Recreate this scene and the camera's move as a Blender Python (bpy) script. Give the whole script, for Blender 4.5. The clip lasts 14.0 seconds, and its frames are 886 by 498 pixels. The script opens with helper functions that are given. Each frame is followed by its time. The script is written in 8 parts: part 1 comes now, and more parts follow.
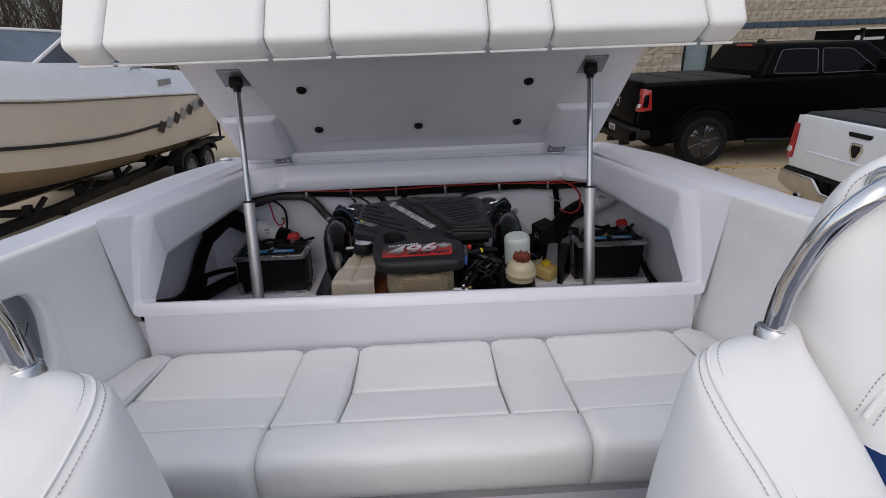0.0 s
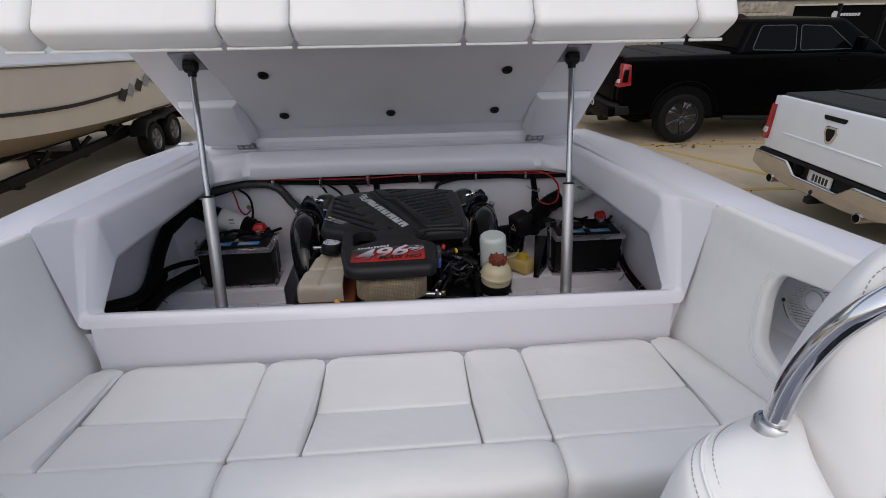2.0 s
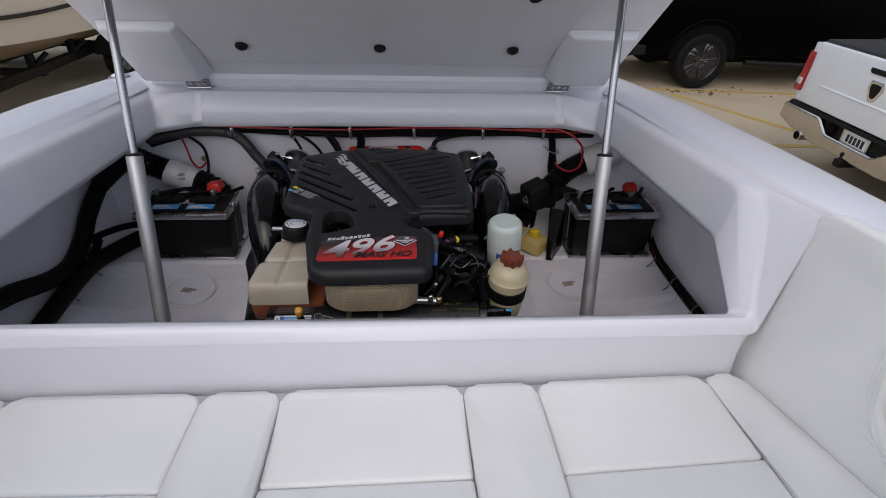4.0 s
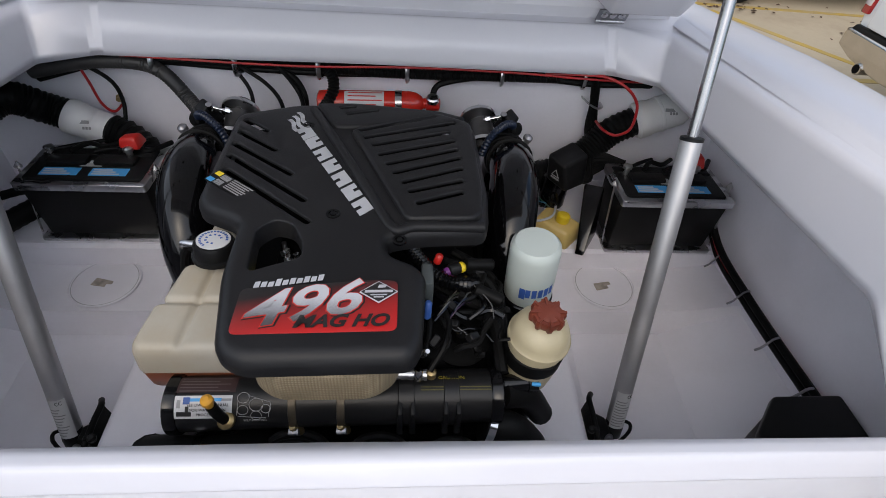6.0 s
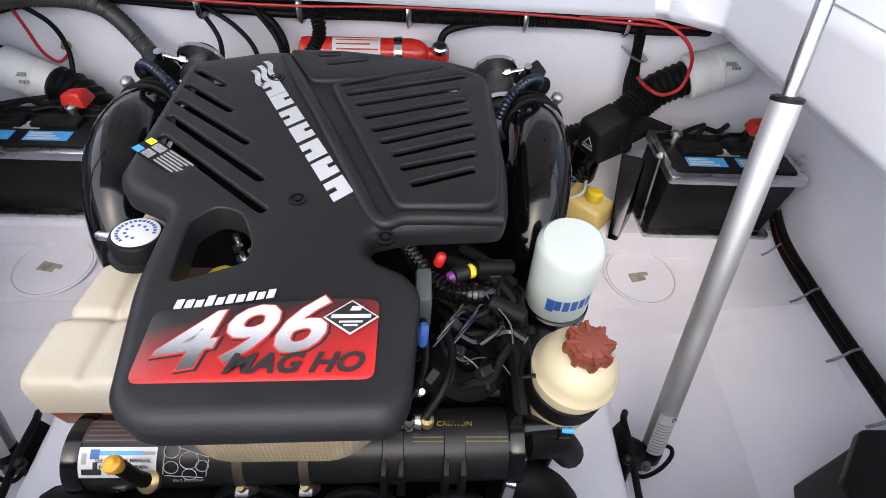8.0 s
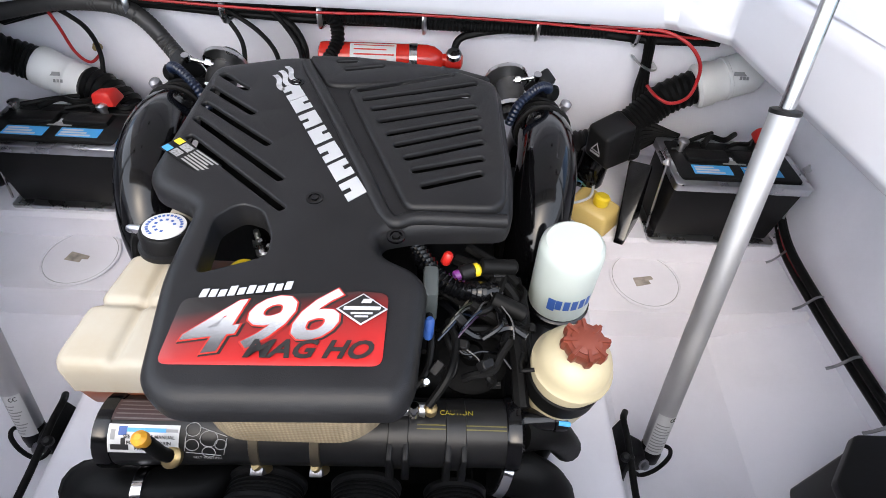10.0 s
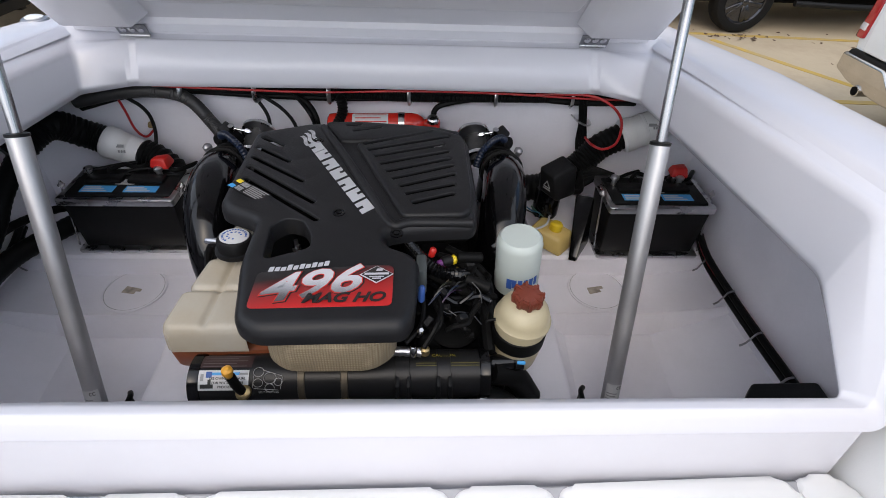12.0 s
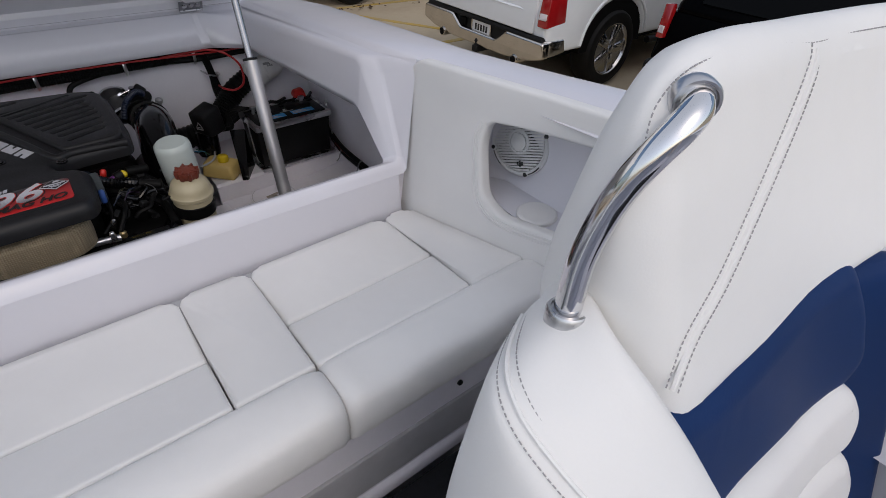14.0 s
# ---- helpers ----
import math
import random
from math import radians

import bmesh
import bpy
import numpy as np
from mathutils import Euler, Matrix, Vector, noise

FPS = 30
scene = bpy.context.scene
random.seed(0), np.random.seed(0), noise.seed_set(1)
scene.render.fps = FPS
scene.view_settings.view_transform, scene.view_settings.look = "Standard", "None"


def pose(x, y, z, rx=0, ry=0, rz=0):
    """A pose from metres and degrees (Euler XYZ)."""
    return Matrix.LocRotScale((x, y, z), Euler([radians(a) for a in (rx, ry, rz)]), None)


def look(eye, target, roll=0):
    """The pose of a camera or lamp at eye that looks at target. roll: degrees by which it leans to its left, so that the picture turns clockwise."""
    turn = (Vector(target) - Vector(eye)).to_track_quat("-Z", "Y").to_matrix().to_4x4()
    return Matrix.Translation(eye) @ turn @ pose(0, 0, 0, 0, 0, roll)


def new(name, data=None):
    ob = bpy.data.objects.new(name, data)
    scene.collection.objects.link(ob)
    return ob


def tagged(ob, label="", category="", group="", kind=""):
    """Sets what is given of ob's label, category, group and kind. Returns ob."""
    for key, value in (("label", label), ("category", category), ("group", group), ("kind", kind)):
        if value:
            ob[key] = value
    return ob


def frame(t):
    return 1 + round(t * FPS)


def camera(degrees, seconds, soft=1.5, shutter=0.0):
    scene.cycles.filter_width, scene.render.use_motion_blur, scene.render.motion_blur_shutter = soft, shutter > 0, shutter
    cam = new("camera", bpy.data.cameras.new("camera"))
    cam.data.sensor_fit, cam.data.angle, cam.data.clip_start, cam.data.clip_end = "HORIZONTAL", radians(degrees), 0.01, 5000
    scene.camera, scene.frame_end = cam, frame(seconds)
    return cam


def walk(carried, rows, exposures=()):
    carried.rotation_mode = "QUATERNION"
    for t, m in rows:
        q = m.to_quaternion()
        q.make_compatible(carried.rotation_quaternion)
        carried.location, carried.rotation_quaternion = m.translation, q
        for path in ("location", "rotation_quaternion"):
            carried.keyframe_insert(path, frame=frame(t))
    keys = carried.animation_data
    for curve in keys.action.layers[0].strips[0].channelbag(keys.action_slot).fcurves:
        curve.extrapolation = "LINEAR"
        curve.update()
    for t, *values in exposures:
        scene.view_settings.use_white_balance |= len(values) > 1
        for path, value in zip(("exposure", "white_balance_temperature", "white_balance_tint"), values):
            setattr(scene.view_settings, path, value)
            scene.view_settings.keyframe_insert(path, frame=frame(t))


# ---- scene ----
cam = camera(82.0, 14.0, soft=0.55)
METRES, EYE, TILT, LEAN, TURN = 2.6, 2.2, -22.3, 2.0, -2.2
ROWS = [
    (0.0, 0.0, 0.0, 0.0, 0.0, 0.0, -0.0),
    (0.5, -0.0013, 0.0022, 0.0028, -0.44, -0.53, 0.34),
    (1.0, 0.0016, 0.0148, 0.0127, -1.43, -1.55, 0.66),
    (1.5, 0.0068, 0.026, 0.0328, -2.45, -2.46, 0.48),
    (2.0, 0.0067, 0.0355, 0.0453, -2.53, -3.49, -0.32),
    (2.5, 0.0112, 0.0548, 0.0493, -2.38, -5.02, -1.07),
    (3.0, 0.0095, 0.0995, 0.0608, -2.72, -6.91, -1.56),
    (5.5, 0.0084, 0.3747, 0.1379, -3.01, -17.82, -4.59),
    (6.0, 0.0137, 0.4242, 0.1431, -2.86, -20.52, -4.93),
    (6.5, 0.0219, 0.4626, 0.1392, -2.5, -22.06, -5.16),
    (7.0, 0.0221, 0.4945, 0.1307, -2.14, -23.39, -5.18),
    (7.5, 0.0234, 0.5217, 0.1274, -1.7, -24.77, -5.1),
    (10.0, 0.0266, 0.5067, 0.1335, 0.45, -24.85, -5.75),
    (10.5, 0.0305, 0.4841, 0.1358, 1.26, -23.0, -5.74),
    (11.0, 0.0351, 0.4548, 0.1371, 1.79, -20.9, -5.45),
    (11.5, 0.0383, 0.4188, 0.1397, 1.05, -18.89, -4.77),
    (12.0, 0.0298, 0.371, 0.1304, -1.53, -17.02, -3.68),
    (12.5, 0.0221, 0.3134, 0.1141, -5.39, -15.57, -2.4),
    (13.0, 0.0365, 0.2509, 0.0887, -10.71, -15.64, -0.4),
    (13.5, 0.044, 0.1826, 0.0611, -21.49, -16.74, 3.97),
    (14.0, 0.0377, 0.1207, 0.0436, -34.9, -19.0, 9.25),
]
EXPOSURES = [(0.0, -0.25, 6450, 11), (2.0, -0.22, 6450, 11), (3.0, -0.11, 6450, 11), (5.5, 0.25, 6450, 9), (6.5, 0.75, 6450, 8), (7.5, 1.42, 6500, 9), (10.0, 1.72, 6500, 8), (10.5, 1.42, 6490, 8), (11.0, 1.25, 6480, 8), (11.5, 0.95, 6460, 8), (12.0, 0.66, 6450, 9), (12.5, 0.32, 6450, 10), (13.0, 0.15, 6450, 10), (13.4, 0.08, 6450, 11), (14.0, -0.3, 6450, 11)]
walk(cam, [(t, pose(0.036, 0, EYE, TILT, LEAN, TURN) @ pose(METRES * x, METRES * y, METRES * z, 90 + pitch, roll, yaw)) for t, x, y, z, yaw, pitch, roll in ROWS], EXPOSURES)

# world and sun: a bright overcast sky
world = bpy.data.worlds.new("overcast_sky")
scene.world = world
world.use_nodes = True
wn, wl = world.node_tree.nodes, world.node_tree.links
sky = wn.new("ShaderNodeTexSky")
sky.sky_type, sky.sun_disc = "NISHITA", False
sky.sun_elevation, sky.sun_rotation = radians(47), radians(195)
sky.air_density, sky.dust_density, sky.ozone_density = 1.0, 2.5, 1.0
wl.new(sky.outputs[0], wn["Background"].inputs[0])
wn["Background"].inputs[1].default_value = 0.13
sun = new("sun", bpy.data.lights.new("sun", "SUN"))
sun.data.energy, sun.data.angle, sun.data.color = 1.7, radians(150), (1.0, 0.98, 0.95)
sun.matrix_world = look((0, 0, 0), (0.27, 0.46, -1.0))

# ---- materials ----


def M(name, color, rough=0.5, metal=0.0, var=0.08, scale=6.0, bump=0.0, bscale=150.0, coat=0.0, dark=None, spec=0.5, wave=0.0):
    """A surface with grain and large soft variation."""
    m = bpy.data.materials.new(name)
    m.use_nodes = True
    n, l = m.node_tree.nodes, m.node_tree.links
    b = n["Principled BSDF"]
    tc = n.new("ShaderNodeTexCoord")
    big = n.new("ShaderNodeTexNoise")
    big.inputs["Scale"].default_value, big.inputs["Detail"].default_value = scale, 4.0
    fine = n.new("ShaderNodeTexNoise")
    fine.inputs["Scale"].default_value, fine.inputs["Detail"].default_value = bscale, 3.0
    l.new(tc.outputs["Object"], big.inputs["Vector"])
    l.new(tc.outputs["Object"], fine.inputs["Vector"])
    mix = n.new("ShaderNodeMix")
    mix.data_type = "RGBA"
    d = dark if dark else tuple(c * (1 - 2.2 * var) for c in color)
    mix.inputs["A"].default_value, mix.inputs["B"].default_value = (*d, 1), (*color, 1)
    ramp = n.new("ShaderNodeMapRange")
    ramp.inputs["From Min"].default_value, ramp.inputs["From Max"].default_value = 0.3, 0.62
    l.new(big.outputs["Fac"], ramp.inputs["Value"])
    add = n.new("ShaderNodeMath")
    add.operation = "MULTIPLY_ADD"
    add.inputs[1].default_value, add.inputs[2].default_value = 0.35, -0.17
    l.new(fine.outputs["Fac"], add.inputs[0])
    tot = n.new("ShaderNodeMath")
    tot.operation, tot.use_clamp = "ADD", True
    l.new(ramp.outputs[0], tot.inputs[0])
    l.new(add.outputs[0], tot.inputs[1])
    l.new(tot.outputs[0], mix.inputs["Factor"])
    l.new(mix.outputs["Result"], b.inputs["Base Color"])
    rr = n.new("ShaderNodeMapRange")
    rr.inputs["To Min"].default_value, rr.inputs["To Max"].default_value = max(0.02, rough * 0.8), min(1, rough * 1.2)
    l.new(big.outputs["Fac"], rr.inputs["Value"])
    l.new(rr.outputs[0], b.inputs["Roughness"])
    b.inputs["Metallic"].default_value = metal
    b.inputs["Coat Weight"].default_value, b.inputs["Coat Roughness"].default_value = coat, 0.06
    b.inputs["Specular IOR Level"].default_value = spec
    if bump:
        bp = n.new("ShaderNodeBump")
        bp.inputs["Strength"].default_value, bp.inputs["Distance"].default_value = bump, 0.002
        l.new(fine.outputs["Fac"], bp.inputs["Height"])
        l.new(bp.outputs[0], b.inputs["Normal"])
        if wave:
            # slow unevenness of stuffed or moulded surfaces
            slow = n.new("ShaderNodeTexNoise")
            slow.inputs["Scale"].default_value, slow.inputs["Detail"].default_value = 9.0, 2.0
            l.new(tc.outputs["Object"], slow.inputs["Vector"])
            b2 = n.new("ShaderNodeBump")
            b2.inputs["Strength"].default_value, b2.inputs["Distance"].default_value = wave, 0.02
            l.new(slow.outputs["Fac"], b2.inputs["Height"])
            l.new(b2.outputs[0], bp.inputs["Normal"])
    return m


gelcoat = M("white_gelcoat", (0.71, 0.705, 0.75), 0.24, var=0.015, scale=2.5, coat=0.2, bscale=60, bump=0.01, wave=0.06)
bay_paint = M("bay_gelcoat", (0.84, 0.825, 0.88), 0.34, var=0.05, scale=3.5, bump=0.05, bscale=90, wave=0.12)
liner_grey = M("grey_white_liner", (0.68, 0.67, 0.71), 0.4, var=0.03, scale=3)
vinyl = M("white_vinyl", (0.80, 0.793, 0.775), 0.48, var=0.02, scale=4, bump=0.12, bscale=420, wave=0.35)
# grey for joints, and for boards that put shade into the cushion gaps
vinyl_seam = M("joint_and_gap_shade", (0.42, 0.42, 0.43), 0.7, var=0.1)
thread = M("grey_thread", (0.40, 0.39, 0.39), 0.8, var=0.1)
navy = M("navy_vinyl", (0.006, 0.027, 0.105), 0.5, spec=0.14, var=0.06, scale=5, bump=0.12, bscale=420)
chrome = M("polished_steel", (0.70, 0.70, 0.71), 0.07, 1.0, var=0.02)
steel = M("brushed_steel", (0.62, 0.62, 0.63), 0.28, 1.0, var=0.06, scale=20)
rod_steel = M("ground_steel_rod", (0.36, 0.36, 0.37), 0.2, 1.0, var=0.05)
dull_steel = M("dull_steel_plate", (0.34, 0.34, 0.36), 0.38, 0.9, var=0.12, scale=25)
alu = M("satin_aluminium", (0.47, 0.47, 0.48), 0.46, 0.7, var=0.04, scale=10, bscale=300, bump=0.03)
black_plastic = M("black_moulded_plastic", (0.0085, 0.0085, 0.009), 0.42, var=0.1, scale=10, bump=0.15, bscale=700, spec=0.19)
cover_plastic = M("satin_cover_plastic", (0.0135, 0.0135, 0.0148), 0.42, var=0.12, scale=9, bump=0.16, bscale=800, spec=0.26)
black_gloss = M("black_gloss_paint", (0.003, 0.003, 0.0036), 0.16, var=0.1, coat=0.15, spec=0.35)
black_enamel = M("black_enamel", (0.0025, 0.0025, 0.003), 0.1, var=0.1, coat=0.15, spec=0.32)
black_rubber = M("black_rubber", (0.005, 0.005, 0.005), 0.5, var=0.15, scale=20, bump=0.1, bscale=300, spec=0.13)
# flat near-black, also used on the added plate behind the cover's slots
black_dull = M("dull_black_metal", (0.003, 0.003, 0.003), 0.6, var=0.25, scale=15, bump=0.2, bscale=120, spec=0.07)
black_satin = M("satin_black_metal", (0.010, 0.010, 0.0105), 0.36, var=0.15, scale=12, spec=0.34)
blue_loom = M("blue_black_loom", (0.006, 0.012, 0.032), 0.35, var=0.15, scale=30)
grey_hose = M("grey_black_hose", (0.035, 0.034, 0.034), 0.5, var=0.15, scale=30)
red_wire = M("red_cable", (0.38, 0.010, 0.012), 0.4, var=0.06)
red_plastic = M("red_plastic", (0.55, 0.02, 0.015), 0.38, var=0.06)
red_paint = M("red_bottle_paint", (0.6, 0.025, 0.015), 0.25, var=0.05, coat=0.3)
yellow = M("yellow_plastic", (0.75, 0.55, 0.02), 0.4, var=0.06)
amber = M("amber_wood_knob", (0.65, 0.32, 0.03), 0.35, var=0.1)
tank_white = M("yellowed_translucent_plastic", (0.37, 0.345, 0.29), 0.45, var=0.1, scale=9, dark=(0.34, 0.295, 0.22))
cream = M("cream_plastic", (0.46, 0.40, 0.26), 0.35, var=0.07, scale=14)
rust_cap = M("brown_cap_plastic", (0.17, 0.035, 0.018), 0.5, var=0.12, scale=30)
filter_paint = M("pale_green_white_paint", (0.47, 0.52, 0.49), 0.3, var=0.02)
white_plastic = M("white_plastic", (0.72, 0.72, 0.71), 0.4, var=0.04)
paper = M("paper_label", (0.60, 0.60, 0.60), 0.55, var=0.05)
ink_blue = M("blue_print", (0.03, 0.09, 0.32), 0.5, var=0.04)
ink_cyan = M("light_blue_print", (0.06, 0.33, 0.68), 0.5, var=0.04)
ink_black = M("black_print", (0.012, 0.012, 0.012), 0.5, var=0.04)
ink_grey = M("grey_print", (0.30, 0.30, 0.30), 0.55, var=0.06)
ink_red = M("red_print", (0.55, 0.03, 0.02), 0.45, var=0.04)
ink_white = M("white_print", (0.48, 0.49, 0.52), 0.4, var=0.02)
ink_silver = M("silver_print", (0.62, 0.63, 0.66), 0.3, 0.2, var=0.18, scale=60)
ink_yellow = M("yellow_print", (0.8, 0.62, 0.03), 0.5, var=0.04)
burlap = M("rusty_mesh_filter", (0.30, 0.245, 0.16), 0.75, var=0.2, scale=25, bump=0.6, bscale=520)


def weave(m):
    """Two crossed sets of threads, 4 mm apart."""
    n, l = m.node_tree.nodes, m.node_tree.links
    b = n["Principled BSDF"]
    tc = n.new("ShaderNodeTexCoord")
    src = b.inputs["Base Color"].links[0].from_socket
    h = None
    for ax in ("X", "Y", "Z"):
        w = n.new("ShaderNodeTexWave")
        w.bands_direction = ax
        w.inputs["Scale"].default_value, w.inputs["Distortion"].default_value = 62.0, 0.8
        l.new(tc.outputs["Object"], w.inputs["Vector"])
        if h is None:
            h = w.outputs["Fac"]
            continue
        mu = n.new("ShaderNodeMath")
        mu.operation = "ADD"
        l.new(h, mu.inputs[0])
        l.new(w.outputs["Fac"], mu.inputs[1])
        h = mu.outputs[0]
    r = n.new("ShaderNodeMapRange")
    r.inputs["From Min"].default_value, r.inputs["From Max"].default_value = 0.7, 2.0
    l.new(h, r.inputs["Value"])
    mx = n.new("ShaderNodeMix")
    mx.data_type = "RGBA"
    mx.inputs["A"].default_value = (0.19, 0.148, 0.092, 1)
    l.new(src, mx.inputs["B"])
    l.new(r.outputs[0], mx.inputs["Factor"])
    l.new(mx.outputs["Result"], b.inputs["Base Color"])
    bp = n.new("ShaderNodeBump")
    bp.inputs["Strength"].default_value, bp.inputs["Distance"].default_value = 0.35, 0.002
    l.new(h, bp.inputs["Height"])
    l.new(bp.outputs[0], b.inputs["Normal"])


weave(burlap)
brass = M("tarnished_brass", (0.42, 0.32, 0.16), 0.4, 0.9, var=0.15)
carpet = M("black_carpet", (0.012, 0.013, 0.018), 0.95, var=0.3, scale=40, bump=0.8, bscale=900)
fluid = M("amber_fluid", (0.20, 0.060, 0.025), 0.3, var=0.1)

# ---- building helpers ----


def thing(name, label, category, at=(0, 0, 0), group="", kind=""):
    e = new(name)
    e.empty_display_size = 0.05
    e.matrix_basis = Matrix.Translation(at)
    return tagged(e, label, category, group, kind)


def finish(ob, angle=40):
    me = ob.data
    me.polygons.foreach_set("use_smooth", [True] * len(me.polygons))
    me.set_sharp_from_angle(angle=radians(angle))
    return ob


def part(name, bm, material, parent=None, label="", angle=40):
    """One mesh from bm, under parent. Meshes are built in place, in world metres."""
    bmesh.ops.recalc_face_normals(bm, faces=bm.faces[:])
    me = bpy.data.meshes.new(name)
    bm.to_mesh(me)
    bm.free()
    me.materials.append(material)
    ob = new(name, me)
    if parent is not None:
        ob.parent = parent
        if parent.type == "EMPTY":
            ob.matrix_parent_inverse = parent.matrix_basis.inverted()
    if label:
        ob["label"] = label
    return finish(ob, angle)


def solo(name, bm, material, label, category, group="", kind="", angle=40):
    return tagged(part(name, bm, material, angle=angle), label, category, group, kind)


def B():
    return bmesh.new()


def hexa(bm, c, bevel=0.0, seg=2):
    """A block from 8 corners: bottom four, then top four, the same way round."""
    v = [bm.verts.new(p) for p in c]
    fs = [bm.faces.new([v[i] for i in q]) for q in ((3, 2, 1, 0), (4, 5, 6, 7), (0, 1, 5, 4), (1, 2, 6, 5), (2, 3, 7, 6), (3, 0, 4, 7))]
    if bevel:
        es = list({e for f in fs for e in f.edges})
        bmesh.ops.bevel(bm, geom=es, offset=bevel, segments=seg, affect="EDGES", profile=0.5, clamp_overlap=True)
    return bm


def box(bm, x0, x1, y0, y1, z0, z1, bevel=0.0, seg=2, m=None):
    c = [(x0, y0, z0), (x1, y0, z0), (x1, y1, z0), (x0, y1, z0), (x0, y0, z1), (x1, y0, z1), (x1, y1, z1), (x0, y1, z1)]
    if m is not None:
        c = [tuple(m @ Vector(p)) for p in c]
    return hexa(bm, c, bevel, seg)


def spline(pts, n=8):
    """Smooth points through pts (Catmull-Rom)."""
    p = [Vector(q) for q in pts]
    p = [2 * p[0] - p[1]] + p + [2 * p[-1] - p[-2]]
    out = []
    for i in range(1, len(p) - 2):
        for k in range(n):
            t = k / n
            a, b, c, d = p[i - 1], p[i], p[i + 1], p[i + 2]
            out.append(0.5 * (2 * b + (c - a) * t + (2 * a - 5 * b + 4 * c - d) * t * t + (3 * b - a - 3 * c + d) * t ** 3))
    out.append(p[-2])
    return out


def tube(bm, pts, r, n=10, smooth=8, rib=0.0, pitch=0.01, flat=1.0):
    """A round bar or hose along pts; rib gives a corrugated hose."""
    p = spline(pts, smooth) if smooth else [Vector(q) for q in pts]
    if rib:
        q = [p[0]]
        step = pitch / 2
        for a, b in zip(p, p[1:]):
            k = max(1, int(round((b - a).length / step)))
            q += [a.lerp(b, (i + 1) / k) for i in range(k)]
        p = q
    rr = r if callable(r) else (lambda t: r)
    up = None
    rings = []
    for i, c in enumerate(p):
        d = (p[min(i + 1, len(p) - 1)] - p[max(i - 1, 0)]).normalized()
        if up is None:
            up = d.orthogonal().normalized()
        up = (up - d * up.dot(d)).normalized()
        side = d.cross(up)
        rad = rr(i / max(1, len(p) - 1)) * (1 + (rib if i % 2 else -rib))
        rings.append([bm.verts.new(c + rad * (math.cos(a) * up + flat * math.sin(a) * side)) for a in (2 * math.pi * k / n for k in range(n))])
    for a, b in zip(rings, rings[1:]):
        for k in range(n):
            bm.faces.new((a[k], a[(k + 1) % n], b[(k + 1) % n], b[k]))
    bm.faces.new(rings[0][::-1])
    bm.faces.new(rings[-1])
    return bm


def lathe(bm, profile, m=None, n=24, lobes=0, depth=0.0):
    """Turn (radius, height) pairs about z; m places it. lobes: a fluted rim."""
    m = m or Matrix()
    rings = []
    for r, z in profile:
        ring = []
        for k in range(n):
            a = 2 * math.pi * k / n
            q = r * (1 + depth * (1 if math.cos(lobes * a) > 0 else -1)) if lobes else r
            ring.append(bm.verts.new(m @ Vector((q * math.cos(a), q * math.sin(a), z))))
        rings.append(ring)
    for a, b in zip(rings, rings[1:]):
        for k in range(n):
            bm.faces.new((a[k], a[(k + 1) % n], b[(k + 1) % n], b[k]))
    bm.faces.new(rings[0][::-1])
    bm.faces.new(rings[-1])
    return bm


def rounded(pts, r, n=4):
    """An outline with its corners rounded."""
    out = []
    k = len(pts)
    for i in range(k):
        a, b, c = (Vector(pts[(i + j) % k]).to_2d() for j in (-1, 0, 1))
        u, v = a - b, c - b
        d = min(r, u.length * 0.45, v.length * 0.45)
        s, e = b + u.normalized() * d, b + v.normalized() * d
        for t in (j / n for j in range(n + 1)):
            out.append(tuple((1 - t) ** 2 * s + 2 * t * (1 - t) * b + t * t * e))
    return out


def from_curve(cu):
    ob = bpy.data.objects.new("shape", cu)
    scene.collection.objects.link(ob)
    bpy.context.view_layer.update()
    me = bpy.data.meshes.new_from_object(ob.evaluated_get(bpy.context.evaluated_depsgraph_get()))
    bpy.data.objects.remove(ob)
    bpy.data.curves.remove(cu)
    bm = bmesh.new()
    bm.from_mesh(me)
    bpy.data.meshes.remove(me)
    bmesh.ops.remove_doubles(bm, verts=bm.verts[:], dist=1e-5)
    return bm


def plate(outlines, z0, z1, bevel=0.003, res=3, m=None):
    """A slab between z0 and z1 with rounded rims; outlines after the first are holes."""
    cu = bpy.data.curves.new("shape", "CURVE")
    cu.dimensions, cu.fill_mode = "2D", "BOTH"
    cu.extrude, cu.bevel_depth, cu.bevel_resolution, cu.offset = (z1 - z0) / 2 - bevel, bevel, res, -bevel
    for o in outlines:
        sp = cu.splines.new("POLY")
        sp.points.add(len(o) - 1)
        for q, p in zip(sp.points, o):
            q.co = (p[0], p[1], 0, 1)
        sp.use_cyclic_u = True
    bm = from_curve(cu)
    bmesh.ops.translate(bm, verts=bm.verts[:], vec=(0, 0, (z0 + z1) / 2))
    if m is not None:
        bm.transform(m)
    return bm


def shrink(o, d):
    """The outline moved inwards by d."""
    n = len(o)
    area = sum(o[i][0] * o[(i + 1) % n][1] - o[(i + 1) % n][0] * o[i][1] for i in range(n))
    sg = 1 if area > 0 else -1
    out = []
    for i in range(n):
        a, b, c = (Vector(o[(i + j) % n]).to_2d() for j in (-1, 0, 1))
        t = (c - a).normalized()
        out.append((b.x - sg * t.y * d, b.y + sg * t.x * d))
    return out


